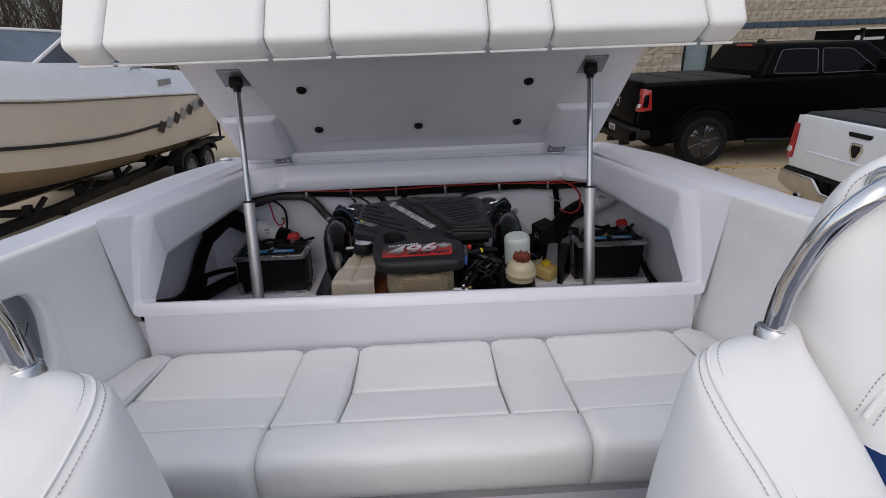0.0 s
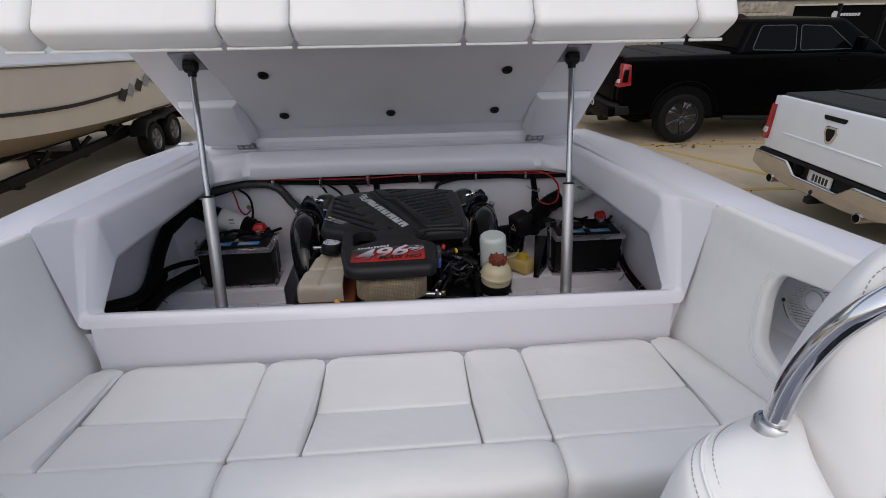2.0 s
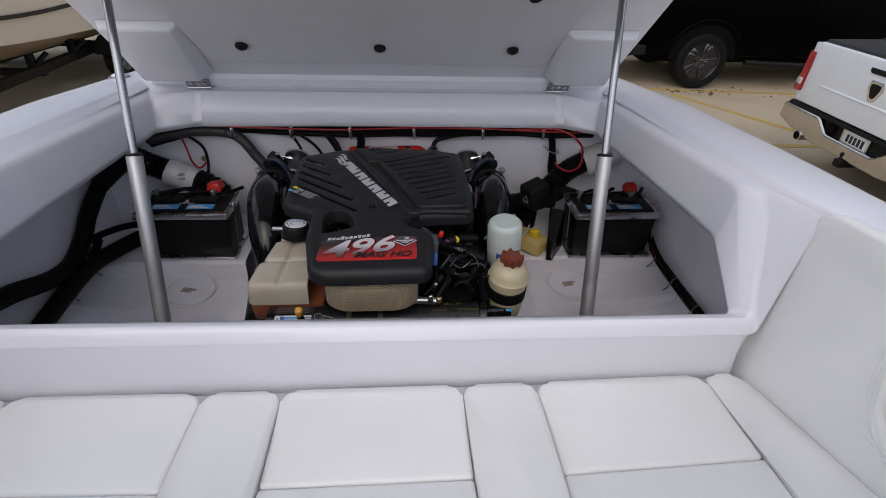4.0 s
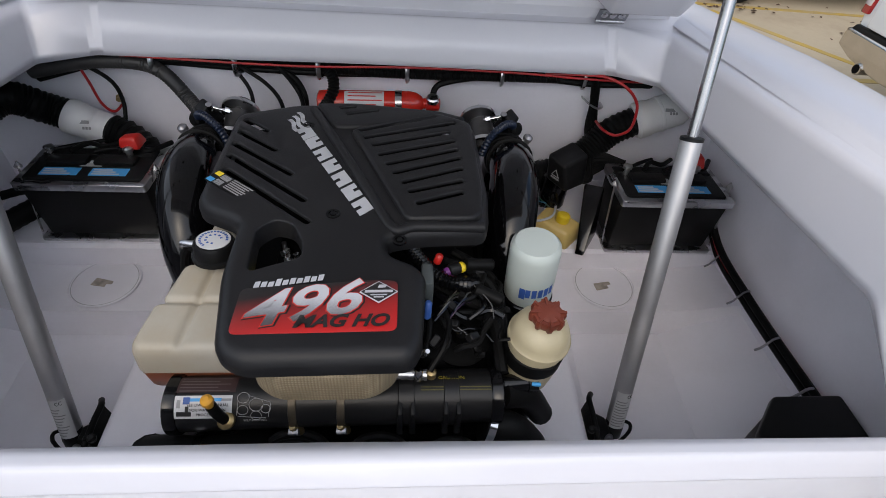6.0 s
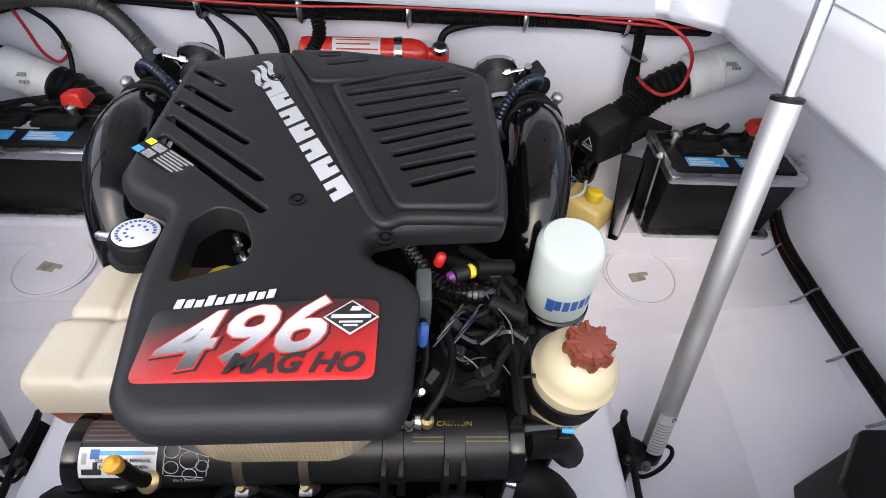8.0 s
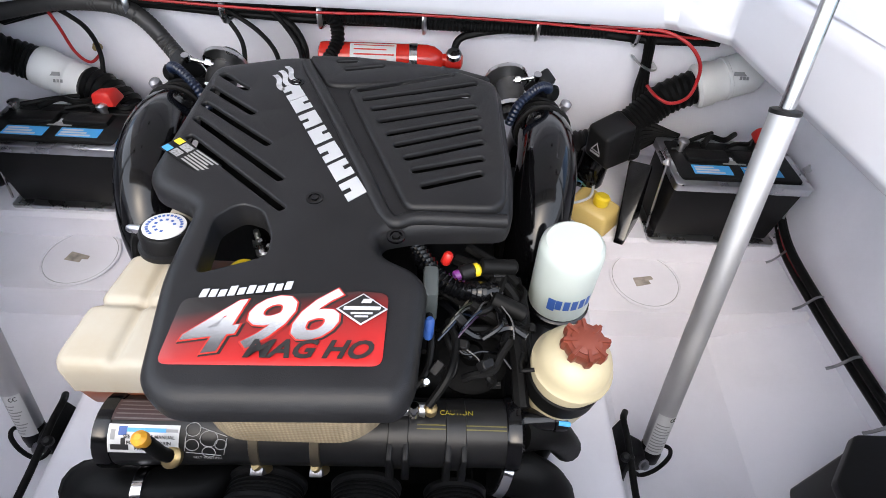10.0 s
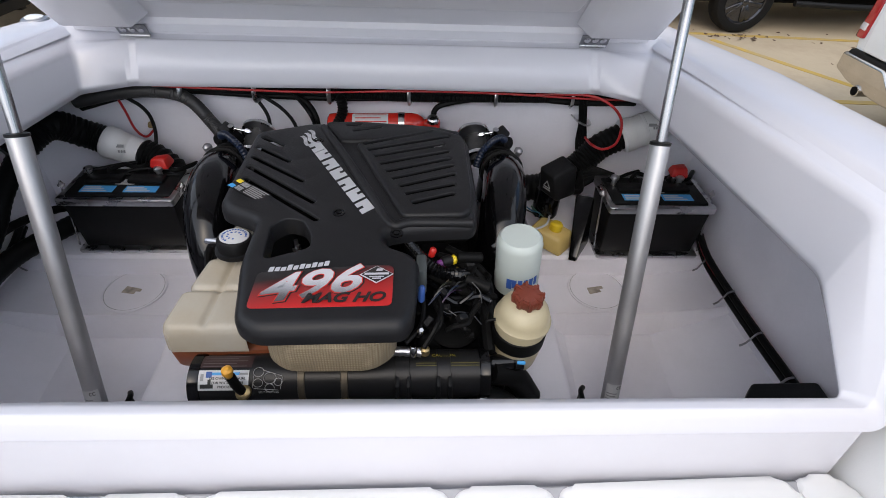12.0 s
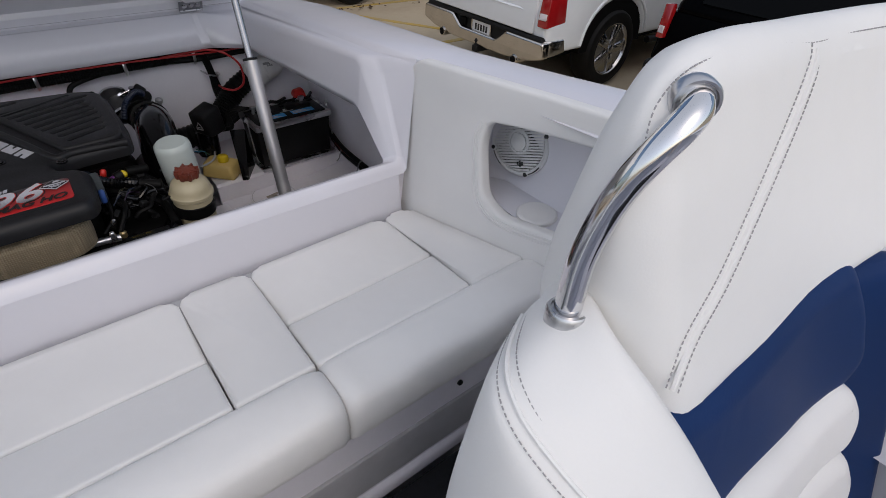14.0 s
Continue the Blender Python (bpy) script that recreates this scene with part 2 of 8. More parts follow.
def slab(outline, holes, z0, z1, b, hb=0.003, res=5, slots=(), skin=0.008):
    """A slab with a wide rounded upper rim of radius b and small round edges at its holes; slots go through a skin only."""
    bm = B()

    def rings(o, r, sign, base=z0):
        made = [[bm.verts.new((x, y, base)) for x, y in o]]
        for k in range(res + 1):
            q = math.pi / 2 * k / res
            made.append([bm.verts.new((x, y, z1 - r + r * math.sin(q))) for x, y in shrink(o, sign * r * (1 - math.cos(q)))])
        for p, q in zip(made, made[1:]):
            for i in range(len(p)):
                bm.faces.new((p[i], p[(i + 1) % len(p)], q[(i + 1) % len(p)], q[i]))
        t = made[-1]
        return [bm.edges.get((t[i], t[(i + 1) % len(t)])) for i in range(len(t))]
    es = rings(outline, b, 1)
    for h in holes:
        es += rings(h, hb, -1)
    for h in slots:
        es += rings(h, hb, -1, z1 - skin)
    bmesh.ops.triangle_fill(bm, use_beauty=True, use_dissolve=False, edges=es, normal=(0, 0, 1))
    return bm


def lettering(text, size, m, thick=0.0006, shear=0.0, bold=0.0, spacing=1.0, align="CENTER"):
    cu = bpy.data.curves.new("shape", "FONT")
    cu.body, cu.size, cu.shear, cu.extrude, cu.offset = text, size, shear, thick, bold
    cu.align_x, cu.align_y, cu.space_character, cu.resolution_u = align, "CENTER", spacing, 3
    bm = from_curve(cu)
    bm.transform(m)
    return bm


def merge(bm, other):
    me = bpy.data.meshes.new("joined")
    other.to_mesh(me)
    other.free()
    bm.from_mesh(me)
    bpy.data.meshes.remove(me)
    return bm


def soft_back(outline, r=0.034, n=5):
    """Rounds the rear corners of a seat panel; gives the points and which of them lie on an arc."""
    out, arc = [], []
    k = len(outline)
    for i, p in enumerate(outline):
        if p[1] < 1.42:
            out.append(p)
            continue
        a, b, c = Vector(outline[i - 1]), Vector(p), Vector(outline[(i + 1) % k])
        ra, rc = min(r, (a - b).length * 0.45), min(r, (c - b).length * 0.45)
        a, c = b + (a - b).normalized() * ra, b + (c - b).normalized() * rc
        for j in range(n + 1):
            t = j / n
            arc.append(len(out))
            out.append(tuple(a.lerp(b, t).lerp(b.lerp(c, t), t)))
    return out, set(arc)


def cushion(bm, pts, zb, crown=0.012, soft=0.022, seg=4, arc=()):
    """A padded panel over the (x, y, z) outline, down to zb, with soft rims and a slight crown."""
    k = len(pts)
    top = [bm.verts.new(p) for p in pts]
    bot = [bm.verts.new((p[0], p[1], p[2] - zb)) for p in pts]
    ft = bm.faces.new(top)
    bm.faces.new(bot[::-1])
    for i in range(k):
        bm.faces.new((top[i], bot[i], bot[(i + 1) % k], top[(i + 1) % k]))
    rim = list(ft.edges) + [e for i, v in enumerate(top) if i not in arc for e in v.link_edges if e not in ft.edges]
    bmesh.ops.bevel(bm, geom=rim, offset=soft, segments=seg, affect="EDGES", profile=0.6, clamp_overlap=not arc)
    return bm


def axis(p, d, twist=0.0):
    """A pose at p whose z axis points along d."""
    return Matrix.Translation(p) @ Vector(d).to_track_quat("Z", "Y").to_matrix().to_4x4() @ pose(0, 0, 0, 0, 0, twist)


def strip(bm, rows):
    """A sheet through rows of points, each row as long as the next."""
    vs = [[bm.verts.new(p) for p in r] for r in rows]
    for a, b in zip(vs, vs[1:]):
        for k in range(len(a) - 1):
            bm.faces.new((a[k], a[k + 1], b[k + 1], b[k]))
    return bm


def both(pts):
    """The right half of a line, from the middle out, mirrored to a whole one."""
    return [(-x, y, z) for x, y, z in pts[::-1] if x > 1e-6] + [p for p in pts]


def thicken(bm, d):
    bmesh.ops.recalc_face_normals(bm, faces=bm.faces[:])
    bmesh.ops.solidify(bm, geom=bm.faces[:], thickness=d)
    return bm


# ---- the boat: deck and engine bay ----

LOOP_I = [(0, 1.50, 1.438), (0.862, 1.50, 1.438), (0.878, 1.672, 1.552), (0.86, 2.55, 1.505), (0.725, 2.60, 1.515), (0, 2.60, 1.52)]
LOOP_L = [(0, 1.478, 1.447), (0.89, 1.478, 1.447), (0.893, 1.66, 1.69), (0.885, 2.62, 1.592), (0.72, 2.65, 1.62), (0, 2.65, 1.62)]
LOOP_K = [(0, 1.458, 1.443), (0.905, 1.46, 1.443), (0.926, 1.60, 1.704), (0.914, 2.675, 1.611), (0.72, 2.70, 1.612), (0, 2.70, 1.612)]
LOOP_J = [(0, 1.446, 1.415), (0.912, 1.446, 1.415), (0.967, 1.474, 1.725), (0.945, 2.73, 1.638), (0.72, 2.74, 1.635), (0, 2.74, 1.635)]


def eased(pts, radii, n=7):
    """The open line with its inner corners rounded, in space."""
    p = [Vector(q) for q in pts]
    out = [pts[0]]
    for a, b, c, r in zip(p, p[1:], p[2:], radii):
        a = b + (a - b).normalized() * min(r, (a - b).length * 0.42)
        c = b + (c - b).normalized() * min(r, (c - b).length * 0.42)
        for k in range(n + 1):
            t = k / n
            out.append(tuple(a.lerp(b, t).lerp(b.lerp(c, t), t)))
    return out + [pts[-1]]


def lean_rim(x, y, z):
    """Tilts the sill a little so that its edge fits the camera's view."""
    return (x, y, z - 0.0105 * x * max(0.0, min(1.0, (1.68 - y) / 0.18)))


def ring(pts):
    return list(pts) + [(-x, y, z) for x, y, z in pts[-2:0:-1]]


def deck_liner():
    bm = B()
    under = [(x * 1.0 + (0.02 if x else 0), y + (-0.02 if y < 1.6 else 0.02), z - 0.025) for x, y, z in LOOP_I]
    mid = [tuple(Vector(a).lerp(Vector(b), 0.5) + Vector((0, 0, 0.004))) for a, b in zip(LOOP_L, LOOP_K)]
    loops = [(under, (0.012, 0.022, 0.010, 0.02)), (LOOP_I, (0.012, 0.022, 0.010, 0.02)), (LOOP_L, (0.018, 0.032, 0.016, 0.025)), (mid, (0.02, 0.04, 0.018, 0.025)), (LOOP_K, (0.022, 0.05, 0.02, 0.03)), (LOOP_J, (0.02, 0.03, 0.02, 0.03))]
    vs = [[bm.verts.new(lean_rim(*p)) for p in ring(eased(q, r))] for q, r in loops]
    n = len(vs[0])
    for a, b in zip(vs, vs[1:]):
        for k in range(n):
            bm.faces.new((a[k], a[(k + 1) % n], b[(k + 1) % n], b[k]))
    creases = [bm.edges.get((vs[i][k], vs[i][(k + 1) % n])) for i, k in ((i, k) for i in (1, 2, 4) for k in range(n))]
    bmesh.ops.bevel(bm, geom=creases, offset=0.009, segments=4, affect="EDGES", profile=0.5, clamp_overlap=True)
    # the step in front, down behind the bench
    bmesh.ops.remove_doubles(bm, verts=bm.verts[:], dist=0.0004)
    strip(bm, [both([(0, 1.440, 1.10), (0.905, 1.440, 1.10)]), [lean_rim(*p) for p in both([(0, 1.4455, 1.416), (0.882, 1.4455, 1.416)])]])
    return bm


solo("deck_liner", deck_liner(), gelcoat, "glossy white moulded gelcoat rim round the open engine bay", "boat deck", kind="structure", angle=80)

COAM_IN = [(0, 2.74, 1.635), (0.72, 2.74, 1.635), (0.945, 2.73, 1.638), (0.952, 2.35, 1.664), (0.957, 2.0, 1.689), (0.962, 1.75, 1.706), (0.967, 1.474, 1.725), (0.991, 1.43, 1.721), (1.010, 1.2, 1.737), (1.034, 0.9, 1.758), (1.080, 0.3, 1.793), (0.97, -0.8, 1.86), (0.85, -1.8, 1.9), (0.55, -2.6, 1.93), (0.03, -3.2, 1.95)]
COAM_OUT = [(0, 2.96, 1.612), (0.72, 2.96, 1.612), (1.065, 2.93, 1.624), (1.135, 2.35, 1.668), (1.145, 2.0, 1.690), (1.142, 1.75, 1.708), (1.130, 1.474, 1.728), (1.130, 1.43, 1.731), (1.147, 1.2, 1.748), (1.180, 0.9, 1.770), (1.215, 0.3, 1.81), (1.18, -0.8, 1.86), (1.03, -1.8, 1.89), (0.70, -2.75, 1.92), (0.05, -3.45, 1.94)]


def coaming():
    bm = B()
    lines = [[(x - (0.03 if 1 < i < 6 else 0), y - (0.03 if i < 3 else 0), z - 0.018) for i, (x, y, z) in enumerate(COAM_IN)], COAM_IN, [(x * 1.012 if i < 2 else x + 0.012, y + (0.012 if i < 2 else 0), z + 0.006) for i, (x, y, z) in enumerate(COAM_IN)],
             [(x - (0.02 if i > 1 else 0), y - (0.02 if i < 3 else 0), z + 0.004) for i, (x, y, z) in enumerate(COAM_OUT)], COAM_OUT,
             [(x + (0.015 if i > 1 else 0), y + (0.02 if i < 3 else 0), z - 0.03) for i, (x, y, z) in enumerate(COAM_OUT)],
             [(x + (0.10 if i > 1 else 0), y + (0.06 if i < 3 else 0), z - 0.22) for i, (x, y, z) in enumerate(COAM_OUT)],
             [(x + (0.08 if i > 1 else 0), y + (0.06 if i < 3 else 0), z - 0.80) for i, (x, y, z) in enumerate(COAM_OUT)],
             [(x * 0.55, y, 0.40) for x, y, z in COAM_OUT],
             [(x * 0.06, min(y, 2.94), 0.004) for x, y, z in COAM_OUT]]
    strip(bm, [both(q) for q in lines])
    return bm


solo("hull", coaming(), gelcoat, "white gelcoat boat hull with broad flat side decks", "boat hull", kind="structure", angle=35)

light = thing("stern_light", "small round chrome deck light on the side deck", "deck light", (-1.055, 2.77, 1.63))
part("bezel", lathe(B(), [(0.042, -0.004), (0.042, 0.004), (0.036, 0.012), (0.027, 0.014)], pose(-1.055, 2.77, 1.632), 28), dull_steel, light)
part("lens", lathe(B(), [(0.026, 0.010), (0.026, 0.017), (0.015, 0.021)], pose(-1.055, 2.77, 1.632), 20), white_plastic, light, "clear lens")


def bay_shell():
    bm = B()
    # walls: aft transom wall, two sides and the front bulkhead
    strip(bm, [both([(0, 2.72, 1.60), (0.95, 2.72, 1.575), (1.15, 2.62, 1.57), (1.16, 2.30, 1.58), (1.17, 1.60, 1.66), (1.15, 1.47, 1.40), (0, 1.47, 1.39)][:5]),
               both([(0, 2.72, 0.60), (0.95, 2.72, 0.60), (1.15, 2.62, 0.60), (1.16, 2.30, 0.60), (1.17, 1.60, 0.60)])])
    strip(bm, [[(-1.17, 1.60, 1.60), (-1.10, 1.475, 1.39), (1.10, 1.475, 1.39), (1.17, 1.60, 1.60)], [(-1.17, 1.60, 0.6), (-1.10, 1.475, 0.6), (1.10, 1.475, 0.6), (1.17, 1.60, 0.6)]])
    return bm


solo("wall_bay", bay_shell(), bay_paint, "white painted fibreglass walls of the engine bay", "wall", kind="structure", angle=30)


def bay_floor():
    bm = B()
    Y = (2.74, 2.335, 2.325, 2.322, 2.145, 2.125, 1.46)
    for s in (-1, 1):
        # raised battery shelf, plate shelf, lower well with a slanted chine
        strip(bm, [[(s * x, y, z) for y, z in zip(Y, zs)] for x, zs in (
            (0.56, (1.035, 1.035, 1.025, 0.955, 0.95, 0.925, 0.82)), (0.60, (1.035, 1.035, 1.025, 0.955, 0.95, 0.90, 0.79)), (0.64, (1.035, 1.035, 1.025, 0.955, 0.95, 0.865, 0.77)),
            (0.93, (1.035, 1.035, 1.025, 0.955, 0.95, 0.865, 0.79)), (0.965, (1.035, 1.035, 1.025, 0.956, 0.952, 0.88, 0.81)), (1.20, (1.035, 1.035, 1.025, 0.99, 0.985, 0.98, 0.97)))])
    return bm


solo("floor_bay", bay_floor(), bay_paint, "white painted fibreglass floor of the engine bay", "floor", kind="structure", angle=7)

for s in (-1, 1):
    bm = B()
    hexa(bm, [(s * 0.42, 1.46, 0.5), (s * 0.60, 1.46, 0.5), (s * 0.62, 2.32, 0.5), (s * 0.42, 2.32, 0.5), (s * 0.42, 1.46, 0.955), (s * 0.575, 1.46, 0.955), (s * 0.595, 2.32, 0.955), (s * 0.42, 2.32, 0.955)], 0.02, 3)
    solo("engine_stringer", bm, bay_paint, "white fibreglass engine bearer beside the engine", "stringer", group="engine bearers", kind="structure")
    disc = thing("inspection_plate", "round clear white inspection plate set in the bay floor", "plate", (s * 0.763, 2.25, 0.95), group="inspection plates")
    m = pose(s * 0.763, 2.25, 0.9575, 1.6, 0, 0)
    part("rim", lathe(B(), [(0.098, 0.0), (0.098, 0.002), (0.093, 0.004), (0.091, 0.0015)], m, 40), bay_paint, disc)
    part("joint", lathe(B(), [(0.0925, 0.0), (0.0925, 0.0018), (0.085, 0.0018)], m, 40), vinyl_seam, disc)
    part("lid", lathe(B(), [(0.0895, 0.0), (0.0895, 0.0022), (0.086, 0.0035)], m, 40), bay_paint, disc)
    part("sticker", plate([rounded([(-0.03, -0.014), (0.014, -0.012), (0.012, 0.0), (0.028, 0.002), (0.026, 0.014), (-0.028, 0.016)], 0.003)], 0.0035, 0.0042, 0.0003, 1, m @ pose(-0.004, -0.008, 0, 0, 0, 12 * s)), M("torn_sticker", (0.42, 0.37, 0.32), 0.7, var=0.2, scale=60), disc, "torn brown sticker")
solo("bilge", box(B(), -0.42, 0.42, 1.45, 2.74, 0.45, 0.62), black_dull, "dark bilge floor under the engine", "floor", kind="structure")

# ---- the hatch, raised on two struts ----

HATCH = Matrix(((1.02, 0, 0, 0), (0, -0.749, 0.662, 2.715), (0, 0.662, 0.749, 1.658), (0, 0, 0, 1)))
hatch = thing("engine_hatch", "white engine hatch raised on two struts, padded backrest along its edge", "hatch", (0, 2.687, 1.636))
bm = plate([rounded([(-0.915, -0.01), (0.915, -0.01), (0.915, 1.19), (-0.915, 1.19)], 0.04)], 0.0, 0.05, 0.008, 3, HATCH)
part("shell", bm, gelcoat, hatch, angle=35)
bm = plate([rounded([(-0.612, 0.142), (0.612, 0.142), (0.735, 1.12), (-0.735, 1.12)], 0.02)], -0.012, 0.004, 0.008, 3, HATCH)
part("liner_panel", bm, liner_grey, hatch)
for s in (-1, 1):
    c = [(s * 0.630, 0.055, 0.0), (s * 0.885, 0.055, 0.0), (s * 0.885, 0.385, 0.0), (s * 0.625, 0.385, 0.0), (s * 0.675, 0.07, -0.055), (s * 0.875, 0.07, -0.055), (s * 0.875, 0.375, -0.034), (s * 0.655, 0.375, -0.034)]
    part("hinge_block", hexa(B(), [tuple(HATCH @ Vector(p)) for p in c], 0.008, 2), gelcoat, hatch)
    pl = part("strut_plate", box(B(), -0.060, 0.060, -0.05, 0.05, -0.009, 0.003, 0.002, 1, HATCH @ pose(s * 0.718, 0.65, 0)), dull_steel, hatch, "square steel strut plate")
    bm = B()
    box(bm, -0.022, 0.022, -0.024, 0.024, -0.024, -0.005, 0.006, 2, HATCH @ pose(s * 0.718, 0.643, 0))
    lathe(bm, [(0.014, -0.026), (0.022, -0.02), (0.022, 0.02), (0.014, 0.026)], Matrix.Translation(HATCH @ Vector((s * 0.718, 0.642, -0.022))) @ pose(0, 0, 0, 0, 90, 0), 18)
    part("strut_clevis", bm, black_plastic, hatch, "black strut clevis")
    hm = pose(s * 0.722, 2.690, 1.642, 120, 0, 0)
    hinge = part("hinge", plate([rounded([(-0.046, -0.022), (0.046, -0.022), (0.046, 0.022), (-0.046, 0.022)], 0.004)], 0, 0.004, 0.001, 1, hm), dull_steel, hatch, "steel hinge with three screws")
    part("pin", tube(B(), [tuple(hm @ Vector((-0.044, -0.022, 0.003))), tuple(hm @ Vector((0.044, -0.022, 0.003)))], 0.005, 10, 0), steel, hinge)
    for dx in (-0.026, 0.0, 0.026):
        part("screw", lathe(B(), [(0.0105, 0.004), (0.0105, 0.007), (0.006, 0.010)], hm @ pose(dx, 0.004, 0), 14), chrome, hinge)
part("hinge_flange", strip(B(), [[(-0.90, y, z), (0.90, y, z)] for y, z in ((2.722, 1.606), (2.716, 1.629), (2.700, 1.634), (2.689, 1.660), (2.693, 1.692), (2.75, 1.712), (2.765, 1.64))]), gelcoat, hatch, angle=18)
for x, u in ((-0.475, 0.572), (0.475, 0.572), (-0.468, 0.268), (0.0, 0.268), (0.468, 0.268)):
    bm = lathe(B(), [(0.019, -0.024), (0.021, -0.02), (0.021, -0.015)], HATCH @ pose(x, u, 0), 20)
    lathe(bm, [(0.004, -0.032), (0.009, -0.031), (0.010, -0.024)], HATCH @ pose(x, u, 0), 14)
    part("bolt", bm, black_plastic, hatch, "black bolt with washer")
# drop wall and padded backrest at the front of the hatch
part("drop_wall", box(B(), -0.90, 0.90, 1.07, 1.10, -0.26, 0.02, 0.006, 2, HATCH), gelcoat, hatch)
pads = [(-1.055, -0.905), (-0.902, -0.434), (-0.431, -0.240), (-0.237, 0.237), (0.240, 0.431), (0.434, 0.902), (0.905, 1.052)]
for a, b in pads:
    bm = B()
    ca, cb = (0.035 if a < -1 else 0.0), (0.035 if b > 1 else 0.0)
    hexa(bm, [tuple(HATCH @ Vector(p)) for p in ((a + ca, 1.06, -0.272), (b - cb, 1.06, -0.272), (b - cb, 1.165, -0.282), (a + ca, 1.165, -0.282), (a, 1.06, 0.14), (b, 1.06, 0.14), (b, 1.205, 0.14), (a, 1.205, 0.14))], 0.024, 4)
    pad = part("backrest_pad", bm, vinyl, hatch, "white vinyl backrest pad", angle=60)
    part("piping", tube(B(), [tuple(HATCH @ Vector(p)) for p in ((a + ca + 0.006, 1.072, -0.276), (b - cb - 0.006, 1.072, -0.276))], 0.0045, 8, 0), vinyl, pad)
bm = B()
box(bm, -1.0, 1.0, 1.085, 1.15, -0.26, 0.11, 0.01, 2, HATCH)
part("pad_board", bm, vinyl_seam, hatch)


def strut(s):
    top, foot = Vector((s * 0.731, 2.226, 2.078)), Vector((s * 0.683, 1.805, 0.882))
    d = (top - foot).normalized()
    L = (top - foot).length
    e = thing("hatch_strut", "satin aluminium hatch strut with a polished steel rod", "strut", foot, group="hatch struts")
    m = axis(foot, d)
    zc = (1.607 - 0.882) / d.z
    part("body", lathe(B(), [(0.022, 0.02), (0.0232, 0.028), (0.0232, 0.345), (0.0222, 0.350), (0.0228, 0.356), (0.0228, zc - 0.004), (0.021, zc)], m, 32), alu, e)
    part("collar", lathe(B(), [(0.0222, zc - 0.006), (0.0238, zc - 0.005), (0.0238, zc + 0.001), (0.018, zc + 0.003)], m, 32), black_plastic, e)
    part("rod", lathe(B(), [(0.0118, zc), (0.0118, L - 0.03), (0.010, L)], m, 20), rod_steel, e, "polished steel rod")
    part("end_fitting", lathe(B(), [(0.0135, L - 0.05), (0.016, L - 0.045), (0.016, L - 0.01), (0.012, L)], m, 16), black_plastic, e)
    lab = B()
    out = m.to_3x3().inverted() @ Vector((0, -1, 0.2))
    face = math.atan2(out.y, out.x)
    pts = []
    for k in range(13):
        a = face + radians(-60 + 10 * k)
        pts.append([tuple(m @ Vector((0.0236 * math.cos(a), 0.0236 * math.sin(a), z))) for z in (0.012, 0.126)])
    strip(lab, pts)
    tag = part("label_sticker", lab, paper, e, "white maker's label with fine print")
    for i in range(10):
        z = 0.020 + 0.0085 * i
        bars = B()
        strip(bars, [[tuple(m @ Vector((0.0239 * math.cos(a), 0.0239 * math.sin(a), q))) for q in (z, z + 0.003)] for a in (face + radians(-52 + 10 * k) for k in range(7 + (i * 5) % 4))])
        part("print_line", bars, ink_grey, tag)
    # two round letters at the head of the label
    for k, a in enumerate((16, 34)):
        arc = [tuple(m @ Vector((0.0240 * math.cos(q), 0.0240 * math.sin(q), 0.116 + 0.0045 * math.sin(w)))) for w, q in ((w, face + radians(a + 8 * math.cos(w))) for w in (radians(50 + 26 * j) for j in range(11)))]
        part("mark", tube(B(), arc, 0.0008, 5, 1), ink_black, tag)
    bm = lathe(B(), [(0.012, -0.034), (0.022, -0.024), (0.024, 0.0), (0.0225, 0.026)], m, 20)
    hexa(bm, [(s * 0.612, 1.765, 0.845), (s * 0.690, 1.775, 0.845), (s * 0.690, 1.83, 0.845), (s * 0.612, 1.845, 0.845), (s * 0.612, 1.775, 0.915), (s * 0.660, 1.79, 0.900), (s * 0.660, 1.82, 0.900), (s * 0.612, 1.84, 0.915)], 0.006, 2)
    foot_piece = part("foot", bm, black_plastic, e, "black ball joint foot")
    part("foot_bolt", merge(lathe(B(), [(0.009, 0), (0.009, 0.008), (0.006, 0.009)], axis((s * 0.661, 1.772, 0.880), (s * 0.25, -0.8, 0.5)), 6), lathe(B(), [(0.013, -0.002), (0.013, 0.001)], axis((s * 0.661, 1.772, 0.880), (s * 0.25, -0.8, 0.5)), 16)), dull_steel, foot_piece, "steel bolt head")
    part("bracket", hexa(B(), [(s * 0.608, 1.735, 0.82), (s * 0.618, 1.735, 0.82), (s * 0.618, 1.865, 0.82), (s * 0.608, 1.865, 0.82), (s * 0.606, 1.770, 0.945), (s * 0.616, 1.770, 0.945), (s * 0.616, 1.850, 0.945), (s * 0.606, 1.850, 0.945)], 0.003, 2), black_plastic, e, "black foot bracket")
    part("safety_loop", tube(B(), [(s * 0.668, 1.812, 0.905), (s * 0.705, 1.809, 0.902), (s * 0.722, 1.803, 0.898), (s * 0.719, 1.788, 0.892), (s * 0.695, 1.768, 0.886), (s * 0.665, 1.753, 0.885), (s * 0.640, 1.748, 0.887), (s * 0.626, 1.758, 0.893), (s * 0.620, 1.778, 0.900)], 0.0046, 10, 4), black_rubber, e, "black wire loop")
    part("strap", tube(B(), [(s * 0.622, 1.868, 0.94), (s * 0.606, 1.842, 0.958), (s * 0.603, 1.800, 0.962), (s * 0.599, 1.750, 0.961), (s * 0.593, 1.690, 0.961), (s * 0.588, 1.60, 0.962), (s * 0.585, 1.49, 0.965)], 0.0072, 10, 4), black_rubber, e, "black cable along the engine bearer")
